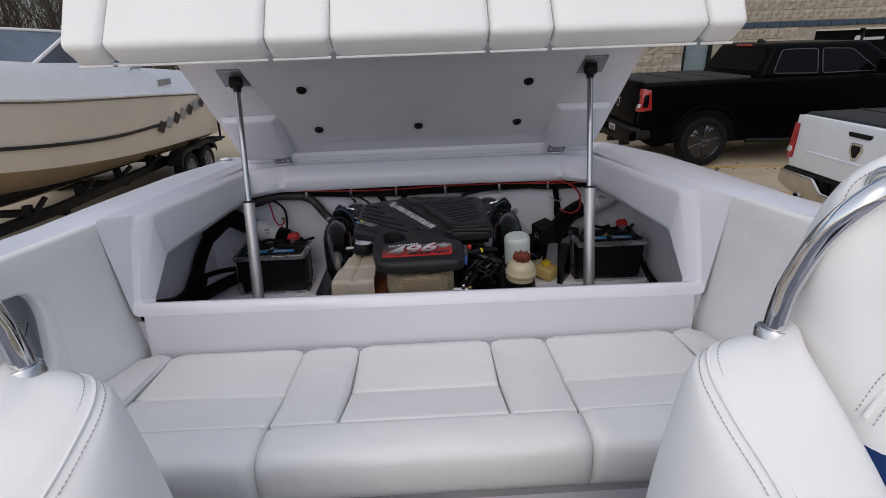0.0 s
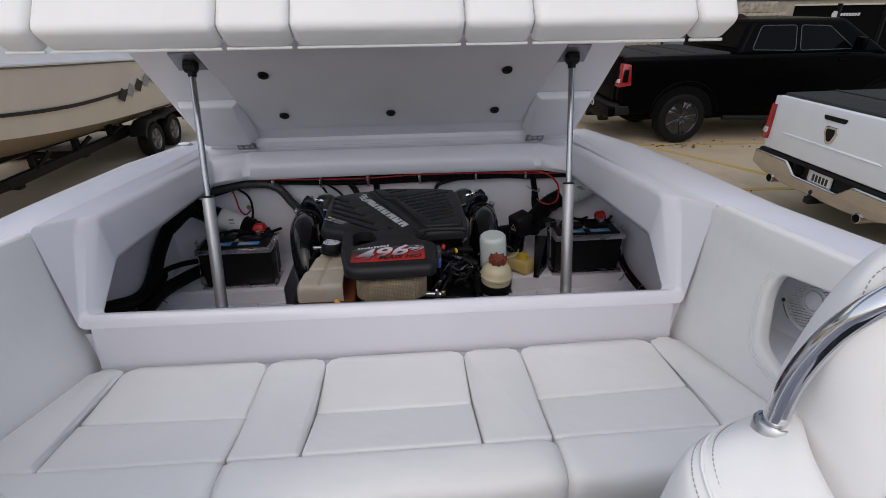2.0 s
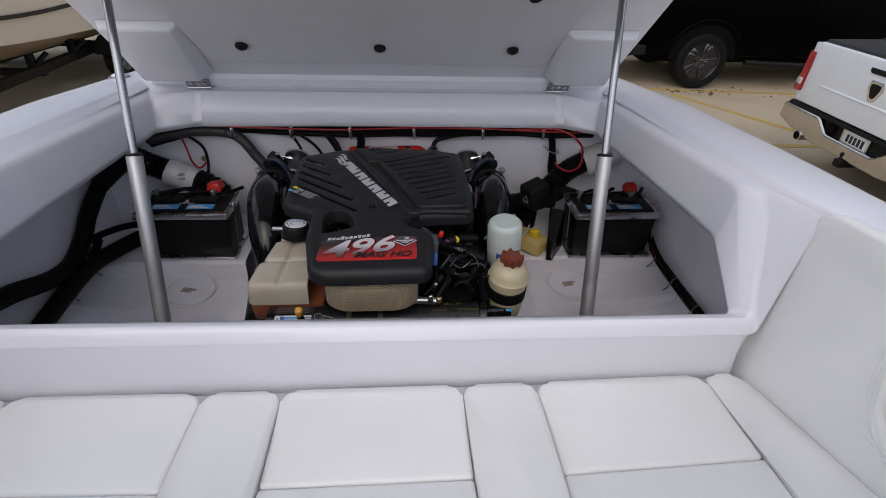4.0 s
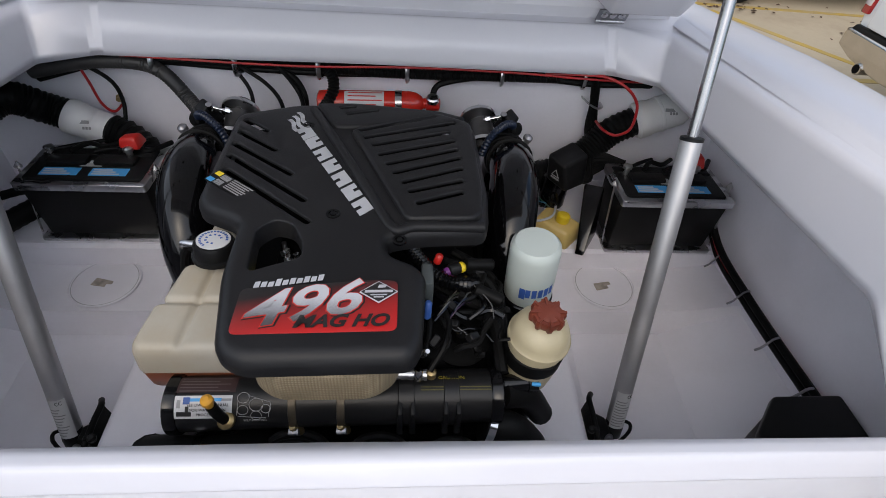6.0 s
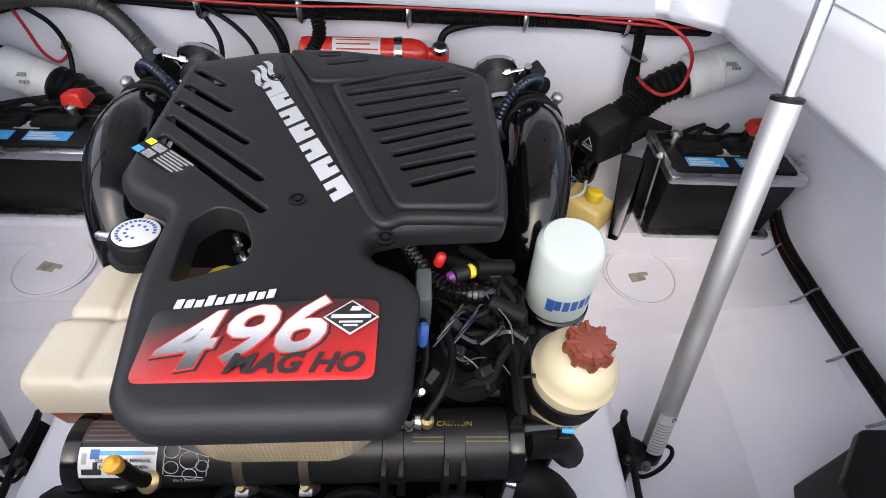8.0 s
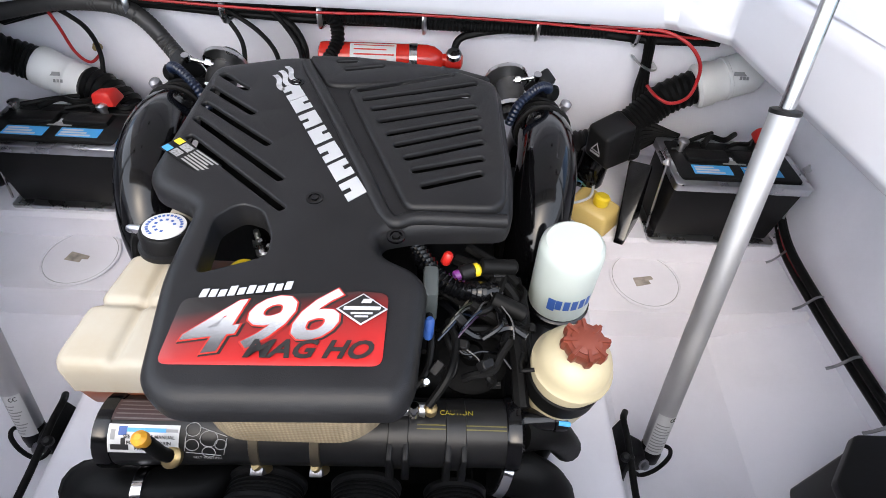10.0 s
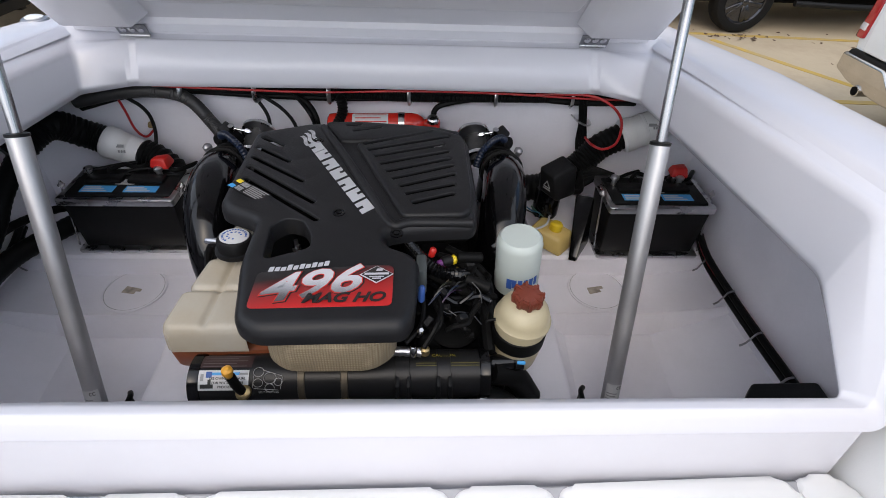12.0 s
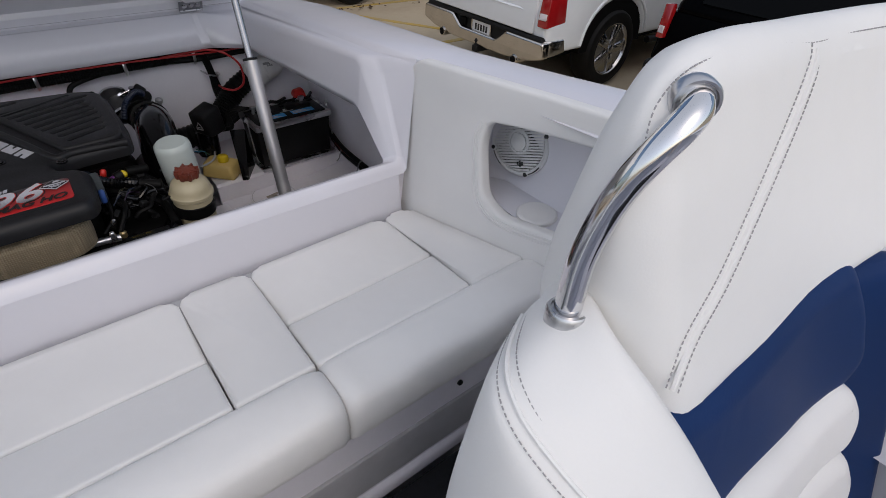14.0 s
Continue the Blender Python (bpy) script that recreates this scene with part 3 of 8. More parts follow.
    for y, x in ((1.755, 0.588), (1.60, 0.575)):
        part("tie_stud", lathe(B(), [(0.009, -0.008), (0.010, -0.002), (0.010, 0.006), (0.005, 0.011)], axis((s * x, y, 0.964), (-s * 0.2, -0.2, 1)), 14), black_plastic, e)
        part("cable_tie", lathe(B(), [(0.0075, -0.004), (0.009, -0.004), (0.009, 0.004), (0.0075, 0.004)], axis((s * (0.599 if y > 1.7 else 0.588), y, 0.962), (0.1 * s, 1, 0)), 14), black_plastic, e)


strut(1)
strut(-1)

# ---- the bench ----

bench = thing("bench_seat", "white vinyl bench seat with stitched panels across the cockpit", "bench", (0, 1.0, 0.85))


def zt(y):
    """The seat's height along its depth."""
    return float(np.interp(y, [0.70, 0.82, 0.97, 1.18, 1.43], [1.345, 1.385, 1.372, 1.296, 1.286]))


def panel(outline, soft=0.013, drop=0.08, lift=0.0):
    bm = B()
    outline, arc = soft_back(outline)
    cushion(bm, [(x, y, zt(y) + lift) for x, y in outline], drop, soft=soft, arc=arc)
    return part("seat_panel", bm, vinyl, bench, angle=70)


g = 0.0015
for x0, x1, x2, x3 in ((-0.21, 0.21, -0.207, 0.207),):
    panel([(x0 + g, 1.18), (x1 - g, 1.18), (x1 - g, 1.428), (x0 + g, 1.428)])
    panel([(x2 + g, 0.975), (x3 - g, 0.975), (x1 - g, 1.178), (x0 + g, 1.178)])
for s in (-1, 1):
    def side(pts, **k):
        q = [(s * x, y) for x, y in pts]
        panel(q if s > 0 else q[::-1], **k)
    side([(0.207 + g, 0.975), (0.372 - g, 0.975), (0.388 - g, 1.18), (0.388 - g, 1.428), (0.21 + g, 1.428), (0.21 + g, 1.18)])
    side([(0.388 + g, 1.18), (0.825 - g, 1.195), (0.81 - g, 1.435), (0.388 + g, 1.428)])
    side([(0.372 + g, 0.975), (0.777 - g, 0.980), (0.826 - g, 1.193), (0.388 + g, 1.178)])
    side([(0.777 + g, 0.980), (0.955, 0.980), (0.915, 1.40), (0.905, 1.435), (0.81 + g, 1.437), (0.825 + g, 1.195)], soft=0.016)


def bolster(x0, x1, y0, y1):
    """The thick front roll, from its seam to its nose and under; y0, y1: how far aft its seam runs at the two ends."""
    bm = B()
    n = 41
    rows = []
    for k in range(n):
        t = k / (n - 1)
        x = x0 + (x1 - x0) * t
        e = min(k, n - 1 - k)
        sq = (0.012, 0.003, 0.0)[e] if e < 3 else 0.0
        if abs(x) > 0.8 and e < 6:
            sq = (0.014, 0.006, 0.002, 0.0, 0.0, 0.0)[e]
        ya = y0 + (y1 - y0) * t
        w = 0.003 * math.sin(t * 17 + x0 * 5)
        pucker = 0.0035 * math.sin(k * 2.3 + x0 * 9) * math.exp(-e / 2.5)
        nose = 0.840 + pucker
        w += 0.6 * pucker
        prof = [(ya + 0.004, 1.29), (ya + 0.003, 1.345), (ya - 0.003, 1.366), (ya - 0.012, 1.376), (ya - 0.03, 1.383 + w), (nose + 0.045, 1.386 + w), (nose + 0.022, 1.382 + w), (nose + 0.008, 1.373 + w), (nose + 0.001, 1.358), (nose - 0.002, 1.335 + w), (nose - 0.001, 1.295 + w), (nose + 0.003, 1.275), (nose + 0.012, 1.260), (nose + 0.03, 1.252), (0.93, 1.250)]
        xi = x + 0
        rows.append([(xi if e == 0 else x, y + (sq if y < ya - 0.05 else 0), z - min(sq, 0.012)) for y, z in prof])
    strip(bm, rows)
    for r in (rows[0], rows[-1]):
        bm.faces.new([bm.verts.new(p) for p in r])
    bmesh.ops.remove_doubles(bm, verts=bm.verts[:], dist=0.0003)
    return part("front_bolster", bm, vinyl, bench, "thick rounded front roll", angle=70)


bolster(-0.370, 0.370, 0.975, 0.975)
bolster(0.374, 0.957, 0.978, 0.982)
bolster(-0.957, -0.374, 0.982, 0.978)
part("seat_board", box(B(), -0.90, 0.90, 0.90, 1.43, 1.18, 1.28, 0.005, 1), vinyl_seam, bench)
bm = B()
box(bm, -0.93, 0.93, 0.93, 1.44, 0.80, 1.235, 0.01, 2)
box(bm, -0.95, 0.95, 0.915, 0.96, 0.80, 0.86, 0.015, 3)
part("base", bm, bay_paint, bench, "grey-white moulded bench base")
# grey panel added to put the shade below the front roll into colour
part("shade_panel", plate([rounded([(-0.865, 0.885), (0.865, 0.885), (0.865, 1.03), (-0.865, 1.03)], 0.03)], 0, 0.012, 0.003, 2, Matrix(((1, 0, 0, 0), (0, 0, -1, 0.933), (0, 1, 0, 0), (0, 0, 0, 1)))), M("grey_shade_panel", (0.48, 0.48, 0.50), 0.5, var=0.1), bench, "grey panel standing in for the shade under the seat")
part("seat_cushion_snap", lathe(B(), [(0.008, 0), (0.008, 0.006), (0.004, 0.009)], axis((0.72, 0.93, 1.09), (0, -1, 0)), 12), black_plastic, bench)

sole = B()
box(sole, -1.0, 1.0, -1.9, 0.9, 0.74, 0.80)
hexa(sole, [(-0.95, -1.9, 0.74), (-0.05, -3.2, 0.74), (0.05, -3.2, 0.74), (0.95, -1.9, 0.74), (-0.95, -1.9, 0.80), (-0.05, -3.2, 0.80), (0.05, -3.2, 0.80), (0.95, -1.9, 0.80)])
solo("cockpit_sole", sole, bay_paint, "white moulded cockpit floor", "floor", kind="structure")
solo("cockpit_carpet", plate([rounded([(-0.88, -1.6), (0.88, -1.6), (0.88, 0.90), (-0.88, 0.90)], 0.06)], 0.804, 0.816, 0.004, 2), carpet, "black cockpit carpet on the cabin floor", "carpet")

# ---- upholstered side walls with their niches ----


def side_wall(s):
    w = thing("side_panel", "white vinyl side panel with a stitched opening for the niche", "side panel", (s * 0.95, 1.2, 0.85), group="side panels")
    m = Matrix(((0, 0, s, 0), (1, 0, 0, 0), (0, 1, 0, 0), (0, 0, 0, 1)))

    def X(y, z):
        return 0.855 + 0.124 * z - 0.07 * min(y, 1.5)
    out = rounded([(1.50, 1.66), (1.49, 1.708), (1.455, 1.730), (1.0, 1.764), (0.0, 1.824), (0.0, 1.755), (0.70, 1.718), (1.05, 1.675), (1.185, 1.65), (1.195, 1.585), (1.155, 1.455), (1.085, 1.428), (0.90, 1.462), (0.785, 1.482), (0.735, 1.45), (0.715, 1.33), (0.72, 0.81), (1.50, 0.81), (1.50, 1.28)], 0.03, 5)
    bm = plate([out], 0.0, 0.035, 0.010, 3)
    for v in bm.verts:
        y, z, d = v.co
        v.co = (s * (X(y, z) + d), y, z)
    part("padding", bm, vinyl, w, angle=60)
    for off in (0.008, 0.016, 0.024):
        q = [(1.185 + off * 0.9, 1.645), (1.195 + off, 1.585), (1.155 + off, 1.453 - off * 0.5), (1.085, 1.426 - off), (0.90, 1.460 - off), (0.785, 1.480 - off)]
        part("welt", tube(B(), [(s * (X(y, z) - 0.0005), y, z) for y, z in q], 0.0017, 6, 6), vinyl, w)
    niche = B()
    c = [(1.075, 1.26), (1.105, 1.20), (1.11, 0.9), (1.12, 0.0), (1.1, -0.5)]
    strip(niche, [[(s * 0.995, y, 1.71 + 0.05 * (1.2 - y)) for x, y in c], [(s * x, y, 1.72 + 0.05 * (1.2 - y)) for x, y in c], [(s * x, y, 1.46) for x, y in c], [(s * (x - 0.012), y, 1.435) for x, y in c], [(s * 0.995, y, 1.425) for x, y in c]])
    strip(niche, [[(s * 1.0, 1.26, 1.70), (s * 1.075, 1.26, 1.70)], [(s * 1.0, 1.26, 1.42), (s * 1.075, 1.26, 1.42)]])
    tagged(part("wall_niche", niche, gelcoat, angle=35), "white gelcoat lining of the side niche", "wall", kind="structure")
    # loudspeaker
    e = thing("loudspeaker", "round white marine loudspeaker with a slotted grille in the niche", "speaker", (s * 1.095, 1.175, 1.568), group="loudspeakers")
    mm = axis((s * 1.102, 1.175, 1.568), (-s, -0.12, 0.15))
    part("rim", lathe(B(), [(0.094, 0.0), (0.094, 0.008), (0.088, 0.014), (0.082, 0.012), (0.08, 0.004)], mm, 44), white_plastic, e)
    # disc darkened so that the slots between the bars look shaded
    part("cone", lathe(B(), [(0.082, 0.001), (0.082, 0.004), (0.02, 0.004)], mm, 32), M("speaker_shadow_grey", (0.02, 0.02, 0.022), 0.6), e)
    for k in range(-10, 11):
        y = 0.0075 * k
        h = math.sqrt(max(0, 0.080 ** 2 - y * y))
        part("grille_bar", box(B(), -h, h, y - 0.0023, y + 0.0023, 0.007, 0.012, 0, 1, mm @ pose(0, 0, 0, 0, 0, 20 * s)), white_plastic, e)
    for a in (-55, 35, 125, 215):
        part("rim_slot", tube(B(), [tuple(mm @ Vector((0.0905 * math.cos(radians(a + q)), 0.0905 * math.sin(radians(a + q)), 0.0125))) for q in (0, 9, 18, 27)], 0.0016, 6, 3), ink_black, e, "dark slot in the rim")
    part("hub_ring", lathe(B(), [(0.034, 0.009), (0.034, 0.0128), (0.028, 0.0134), (0.027, 0.009)], mm, 30), white_plastic, e)
    part("hub", lathe(B(), [(0.0235, 0.008), (0.0235, 0.015), (0.016, 0.018)], mm, 28), white_plastic, e)
    bm = B()
    for dx, h in ((-0.007, 0.010), (0.0, 0.017), (0.007, 0.010)):
        box(bm, dx - 0.0022, dx + 0.0022, -h / 2, h / 2, 0.0125, 0.0145, 0, 1, mm @ pose(0, 0, 0, 0, 0, 20 * s) @ pose(0, -0.058, 0))
    part("badge", bm, ink_black, e, "small black maker's badge")
    for a in range(4):
        part("screw", lathe(B(), [(0.006, 0.012), (0.006, 0.016), (0.003, 0.017)], mm @ pose(0.089 * math.cos(a * 1.57 + 0.5), 0.089 * math.sin(a * 1.57 + 0.5), -0.002), 8), ink_black, e)
    cup = thing("drink_holder", "round white drink holder lid in the niche shelf", "drink holder", (s * 1.045, 1.035, 1.43), group="drink holders")
    part("lid", lathe(B(), [(0.054, 0.0), (0.054, 0.008), (0.050, 0.012), (0.046, 0.0125)], pose(s * 1.045, 1.035, 1.426), 36), vinyl, cup)
    gh = thing("grab_handle", "polished steel grab handle inside the side niche", "grab handle", (s * 1.10, 0.87, 1.55), group="niche handles")
    part("bar", tube(B(), [(s * 1.118, 0.972, 1.488), (s * 1.098, 0.964, 1.496), (s * 1.084, 0.94, 1.517), (s * 1.078, 0.868, 1.578), (s * 1.084, 0.80, 1.634), (s * 1.098, 0.778, 1.650), (s * 1.118, 0.770, 1.658)], lambda t: 0.0075 + 0.0045 * math.sin(math.pi * t), 14), chrome, gh)


side_wall(1)
side_wall(-1)

# ---- the engine ----

engine = thing("boat_engine", "black inboard engine with a ribbed plastic cover and red badge", "engine", (0, 2.0, 0.6))

OUT = [(-0.285, 2.300), (-0.137, 2.352), (-0.005, 2.352), (0.205, 2.325), (0.290, 2.280), (0.293, 2.0), (0.284, 1.915), (0.270, 1.882), (0.140, 1.868), (0.086, 1.852), (0.092, 1.815), (0.140, 1.790), (0.157, 1.765), (0.147, 1.622), (0.130, 1.592), (-0.120, 1.586), (-0.158, 1.613), (-0.185, 1.761), (-0.186, 1.895), (-0.262, 1.935), (-0.284, 1.966)]
HOLE = [(-0.148, 1.866), (-0.120, 1.897), (-0.085, 1.885), (-0.061, 1.837), (-0.057, 1.798), (-0.140, 1.762)]
SLOT_L = [((-0.255, 2.262), (-0.190, 2.206)), ((-0.260, 2.212), (-0.158, 2.128)), ((-0.258, 2.160), (-0.111, 2.040)), ((-0.256, 2.112), (-0.072, 1.953)), ((-0.250, 2.057), (-0.056, 1.888))]
SLOT_R = [((0.014, 2.203), (0.192, 2.280)), ((0.027, 2.173), (0.238, 2.251)), ((0.046, 2.142), (0.223, 2.207)), ((0.061, 2.105), (0.233, 2.170)), ((0.078, 2.069), (0.237, 2.134)), ((0.093, 2.037), (0.241, 2.101)), ((0.112, 2.005), (0.243, 2.061)), ((0.125, 1.974), (0.240, 2.016)), ((0.141, 1.937), (0.237, 1.977))]


def slot(a, b, w):
    a, b = Vector(a), Vector(b)
    d = (b - a).normalized()
    n = Vector((-d.y, d.x)) * w
    return rounded([tuple(a - n), tuple(b - n), tuple(b + n), tuple(a + n)], w * 0.9, 3)


def cover_z(x, y):
    """The cover falls a little at its front and its outer edges."""
    return -0.9 * max(0.0, abs(x) - 0.20) ** 2


# raised plateaus beside the slanted valley
R1 = [(-0.100, 2.335), (-0.005, 2.342), (0.200, 2.316), (0.270, 2.285), (0.250, 2.270), (-0.010, 2.225), (-0.045, 2.225)]
R2 = [(-0.006, 2.210), (0.030, 2.222), (0.195, 2.300), (0.245, 2.275), (0.276, 2.255), (0.276, 2.0), (0.268, 1.915), (0.250, 1.897), (0.130, 1.892), (0.118, 1.900)]
UNDER = [(0.155 + (x - 0.155) * 0.86, 2.10 + (y - 2.10) * 0.86) for x, y in R2]
bm = slab(rounded(OUT, 0.026, 6), [rounded(HOLE, 0.014, 4)], 1.466, 1.508, 0.024, 0.004, slots=[slot(a, b, 0.0065) for a, b in SLOT_L] + [rounded(UNDER, 0.014, 4)])
cover = part("engine_cover", bm, cover_plastic, engine, "satin black ribbed plastic engine cover", angle=60)
for v in cover.data.vertices:
    v.co.z += cover_z(v.co.x, v.co.y)
# black plate added below the cover so that its slots look shaded inside
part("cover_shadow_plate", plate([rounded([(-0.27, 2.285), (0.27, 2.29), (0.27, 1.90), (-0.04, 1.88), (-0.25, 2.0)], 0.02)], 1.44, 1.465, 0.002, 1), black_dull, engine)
part("vent_panel", slab(rounded(R2, 0.016, 4), [], 1.490, 1.520, 0.009, 0.004, slots=[slot(a, b, 0.0068) for a, b in SLOT_R]), cover_plastic, cover, "raised vent panel", angle=60)
part("vent_panel", slab(rounded(R1, 0.014, 4), [slot((-0.04, 2.312), (0.0, 2.320), 0.005), slot((-0.02, 2.282), (0.055, 2.306), 0.005)], 1.490, 1.517, 0.009, 0.004), cover_plastic, cover, angle=60)
part("ridge", tube(B(), [(-0.103, 2.318, 1.505), (-0.03, 2.16, 1.508), (0.05, 1.98, 1.508), (0.098, 1.878, 1.504), (0.14, 1.884, 1.505), (0.27, 1.893, 1.498)], 0.011, 10, 6), cover_plastic, cover)
for x, y in ((-0.015, 1.913), (-0.105, 2.238), (0.115, 2.285), (0.11, 1.842)):
    part("screw", merge(lathe(B(), [(0.013, 0.0), (0.013, 0.004), (0.009, 0.004), (0.008, 0.0015)], pose(x, y, 1.506), 20), lathe(B(), [(0.006, 0), (0.006, 0.005)], pose(x, y, 1.506), 6)), black_gloss, cover)


def bars(cells, z0, z1, m, bevel=0.0):
    """Slanted letter-like blocks: each cell is x0, x1, y0, y1, shear."""
    bm = B()
    for x0, x1, y0, y1, sh in cells:
        hexa(bm, [tuple(m @ Vector(p)) for p in ((x0 + sh * y0, y0, z0), (x1 + sh * y0, y0, z0), (x1 + sh * y1, y1, z0), (x0 + sh * y1, y1, z0), (x0 + sh * y0, y0, z1), (x1 + sh * y0, y0, z1), (x1 + sh * y1, y1, z1), (x0 + sh * y1, y1, z1))])
    return bm


# maker's mark along the valley: plain white slanted blocks and a wave mark
a, b = Vector((-0.126, 2.242, 1.5085)), Vector((0.050, 1.915, 1.5085))
d = (b - a)
ang = math.degrees(math.atan2(d.y, d.x))
mk = Matrix.Translation(a) @ pose(0, 0, 0, 0, 0, ang)
W = d.length / 7.3
for i in range(7):
    x0 = 0.02 + i * W
    w = W * (0.95, 0.78, 0.82, 0.80, 0.84, 0.82, 0.80)[i]
    cell = [(x0, x0 + w * 0.36, -0.0165, 0.0165, -0.28), (x0 + w * 0.36, x0 + w * 0.60, -0.0165 if i % 2 else -0.003, 0.005 if i % 2 else 0.0165, -0.28), (x0 + w * 0.60, x0 + w, -0.0165, 0.0165, -0.28)]
    part("mark_block", bars(cell, 0, 0.0012, mk), ink_white, cover, "white maker's mark block")
bm = B()
for k in range(3):
    strip(bm, [[tuple(mk @ Vector((-0.040 + 0.006 * j - 0.012 * (k - 1), -0.020 + 0.015 * k + 0.0035 * math.sin(j * 0.62) + w, 0.0012))) for w in (0, 0.010)] for j in range(11)])
part("mark_wave", bm, ink_silver, cover, "silver wave mark")

# red and black badge with the model number
BADGE = Matrix.Translation((-0.015, 1.683, 1.5095)) @ pose(0, 0, 0, 2.0, 0, 1.5)


def badge_material():
    m = M("red_black_badge", (0.55, 0.02, 0.02), 0.3, var=0.02, coat=0.3)
    n, l = m.node_tree.nodes, m.node_tree.links
    tc, sx = n.new("ShaderNodeTexCoord"), n.new("ShaderNodeSeparateXYZ")
    l.new(tc.outputs["Object"], sx.inputs[0])
    f = n.new("ShaderNodeMath")
    f.operation, f.inputs[1].default_value = "MULTIPLY_ADD", -4.4
    l.new(sx.outputs["Y"], f.inputs[0])
    l.new(sx.outputs["X"], f.inputs[2])
    r = n.new("ShaderNodeMapRange")
    r.inputs["From Min"].default_value, r.inputs["From Max"].default_value = -7.60, -7.22
    l.new(f.outputs[0], r.inputs["Value"])
    mx = n.new("ShaderNodeMix")
    mx.data_type = "RGBA"
    mx.inputs["A"].default_value, mx.inputs["B"].default_value = (0.012, 0.01, 0.01, 1), (0.46, 0.016, 0.016, 1)
    l.new(r.outputs[0], mx.inputs["Factor"])
    l.new(mx.outputs["Result"], n["Principled BSDF"].inputs["Base Color"])
    return m


def number_material():
    m = M("silver_number", (0.66, 0.67, 0.70), 0.35, var=0.06, scale=60)
    n, l = m.node_tree.nodes, m.node_tree.links
    tc, sx, no = n.new("ShaderNodeTexCoord"), n.new("ShaderNodeSeparateXYZ"), n.new("ShaderNodeTexNoise")
    no.inputs["Scale"].default_value = 900.0
    l.new(tc.outputs["Object"], sx.inputs[0])
    l.new(tc.outputs["Object"], no.inputs["Vector"])
    a = n.new("ShaderNodeMath")
    a.operation, a.inputs[1].default_value = "MULTIPLY_ADD", 0.05
    l.new(no.outputs["Fac"], a.inputs[0])
    l.new(sx.outputs["Y"], a.inputs[2])
    r = n.new("ShaderNodeMapRange")
    r.inputs["From Min"].default_value, r.inputs["From Max"].default_value = 1.682, 1.728
    l.new(a.outputs[0], r.inputs["Value"])
    mx = n.new("ShaderNodeMix")
    mx.data_type = "RGBA"
    mx.inputs["A"].default_value, mx.inputs["B"].default_value = (0.07, 0.07, 0.075, 1), (0.52, 0.53, 0.56, 1)
    l.new(r.outputs[0], mx.inputs["Factor"])
    l.new(mx.outputs["Result"], n["Principled BSDF"].inputs["Base Color"])
    return m


number_silver = number_material()
badge = part("badge", plate([rounded([(-0.125, -0.048), (0.122, -0.048), (0.125, 0.052), (0.09, 0.055), (-0.122, 0.040)], 0.012, 4)], 0, 0.0012, 0.0004, 1, BADGE), badge_material(), engine, "red and black model badge")
NUMBER = BADGE @ pose(-0.0285, 0.003, 0, 0, 0, 9.5) @ Matrix.Diagonal((1.27, 0.97, 1, 1))
part("model_number", lettering("496", 0.094, NUMBER @ pose(0.0012, -0.0012, 0.0014), 0.0003, 0.36, 0.0042, 1.0), ink_black, badge, "black shadow of the number")
part("model_number", lettering("496", 0.094, NUMBER @ pose(0, 0, 0.0021), 0.0003, 0.36, 0.0033, 1.0), ink_red, badge, "red outline of the number")
part("model_number", lettering("496", 0.094, NUMBER @ pose(0, 0, 0.0029), 0.0003, 0.36, 0.0018, 1.0), number_silver, badge, "silver number")
part("model_name", lettering("MAG HO", 0.0315, BADGE @ pose(0.037, -0.030, 0.0040) @ Matrix.Diagonal((1.12, 1, 1, 1)), 0.0003, 0.35, 0.0010), ink_black, badge, "black letters")
for i in range(10):
    part("badge_line", bars([(-0.113 + 0.0112 * i, -0.1045 + 0.0112 * i, 0.048, 0.058 + (0.004 if i in (0, 3) else 0.002 * (i % 2)), 0.3)], 0, 0.001, BADGE @ pose(0, 0.008, -0.001, 0, 0, 9)), ink_white, badge, "white maker's mark block")
dia = part("diamond_mark", plate([[(-0.031, 0), (0, -0.023), (0.031, 0), (0, 0.023)]], 0.004, 0.005, 0.0003, 1, BADGE @ pose(0.094, 0.026, 0)), ink_white, badge)
part("diamond_field", plate([[(-0.028, 0), (0, -0.0205), (0.028, 0), (0, 0.0205)]], 0.005, 0.0056, 0.0002, 1, BADGE @ pose(0.094, 0.026, 0)), ink_black, dia)
part("diamond_line", bars([(-0.022, 0.022, -0.002, 0.003, 0.2), (-0.013, 0.013, -0.008, -0.0055, 0), (-0.008, 0.008, -0.0125, -0.010, 0), (-0.006, 0.006, 0.008, 0.014, 0.5)], 0.0056, 0.0060, BADGE @ pose(0.094, 0.026, 0)), ink_white, dia)

# small information sticker on the cover
ST = Matrix.Translation((-0.224, 1.998, 1.5082)) @ pose(0, 0, 0, 0, 3, -36) @ Matrix.Scale(0.84, 4)
sticker_grey = M("grey_sticker_field", (0.33, 0.33, 0.34), 0.5, var=0.3, scale=300)
st = part("info_sticker", bars([(-0.062, 0.062, -0.022, 0.022, 0)], -0.001, 0.0008, ST), black_plastic, engine, "black sticker with white print")
for i, (mt, c) in enumerate(((ink_yellow, (-0.060, -0.042, 0.006, 0.020)), (ink_cyan, (-0.060, -0.042, -0.020, -0.006)), (sticker_grey, (-0.038, -0.012, 0.002, 0.018)), (sticker_grey, (-0.038, -0.016, -0.018, -0.002)))):
    part("sticker_field", bars([(*c, 0)], 0.0008, 0.0012, ST), mt, st)
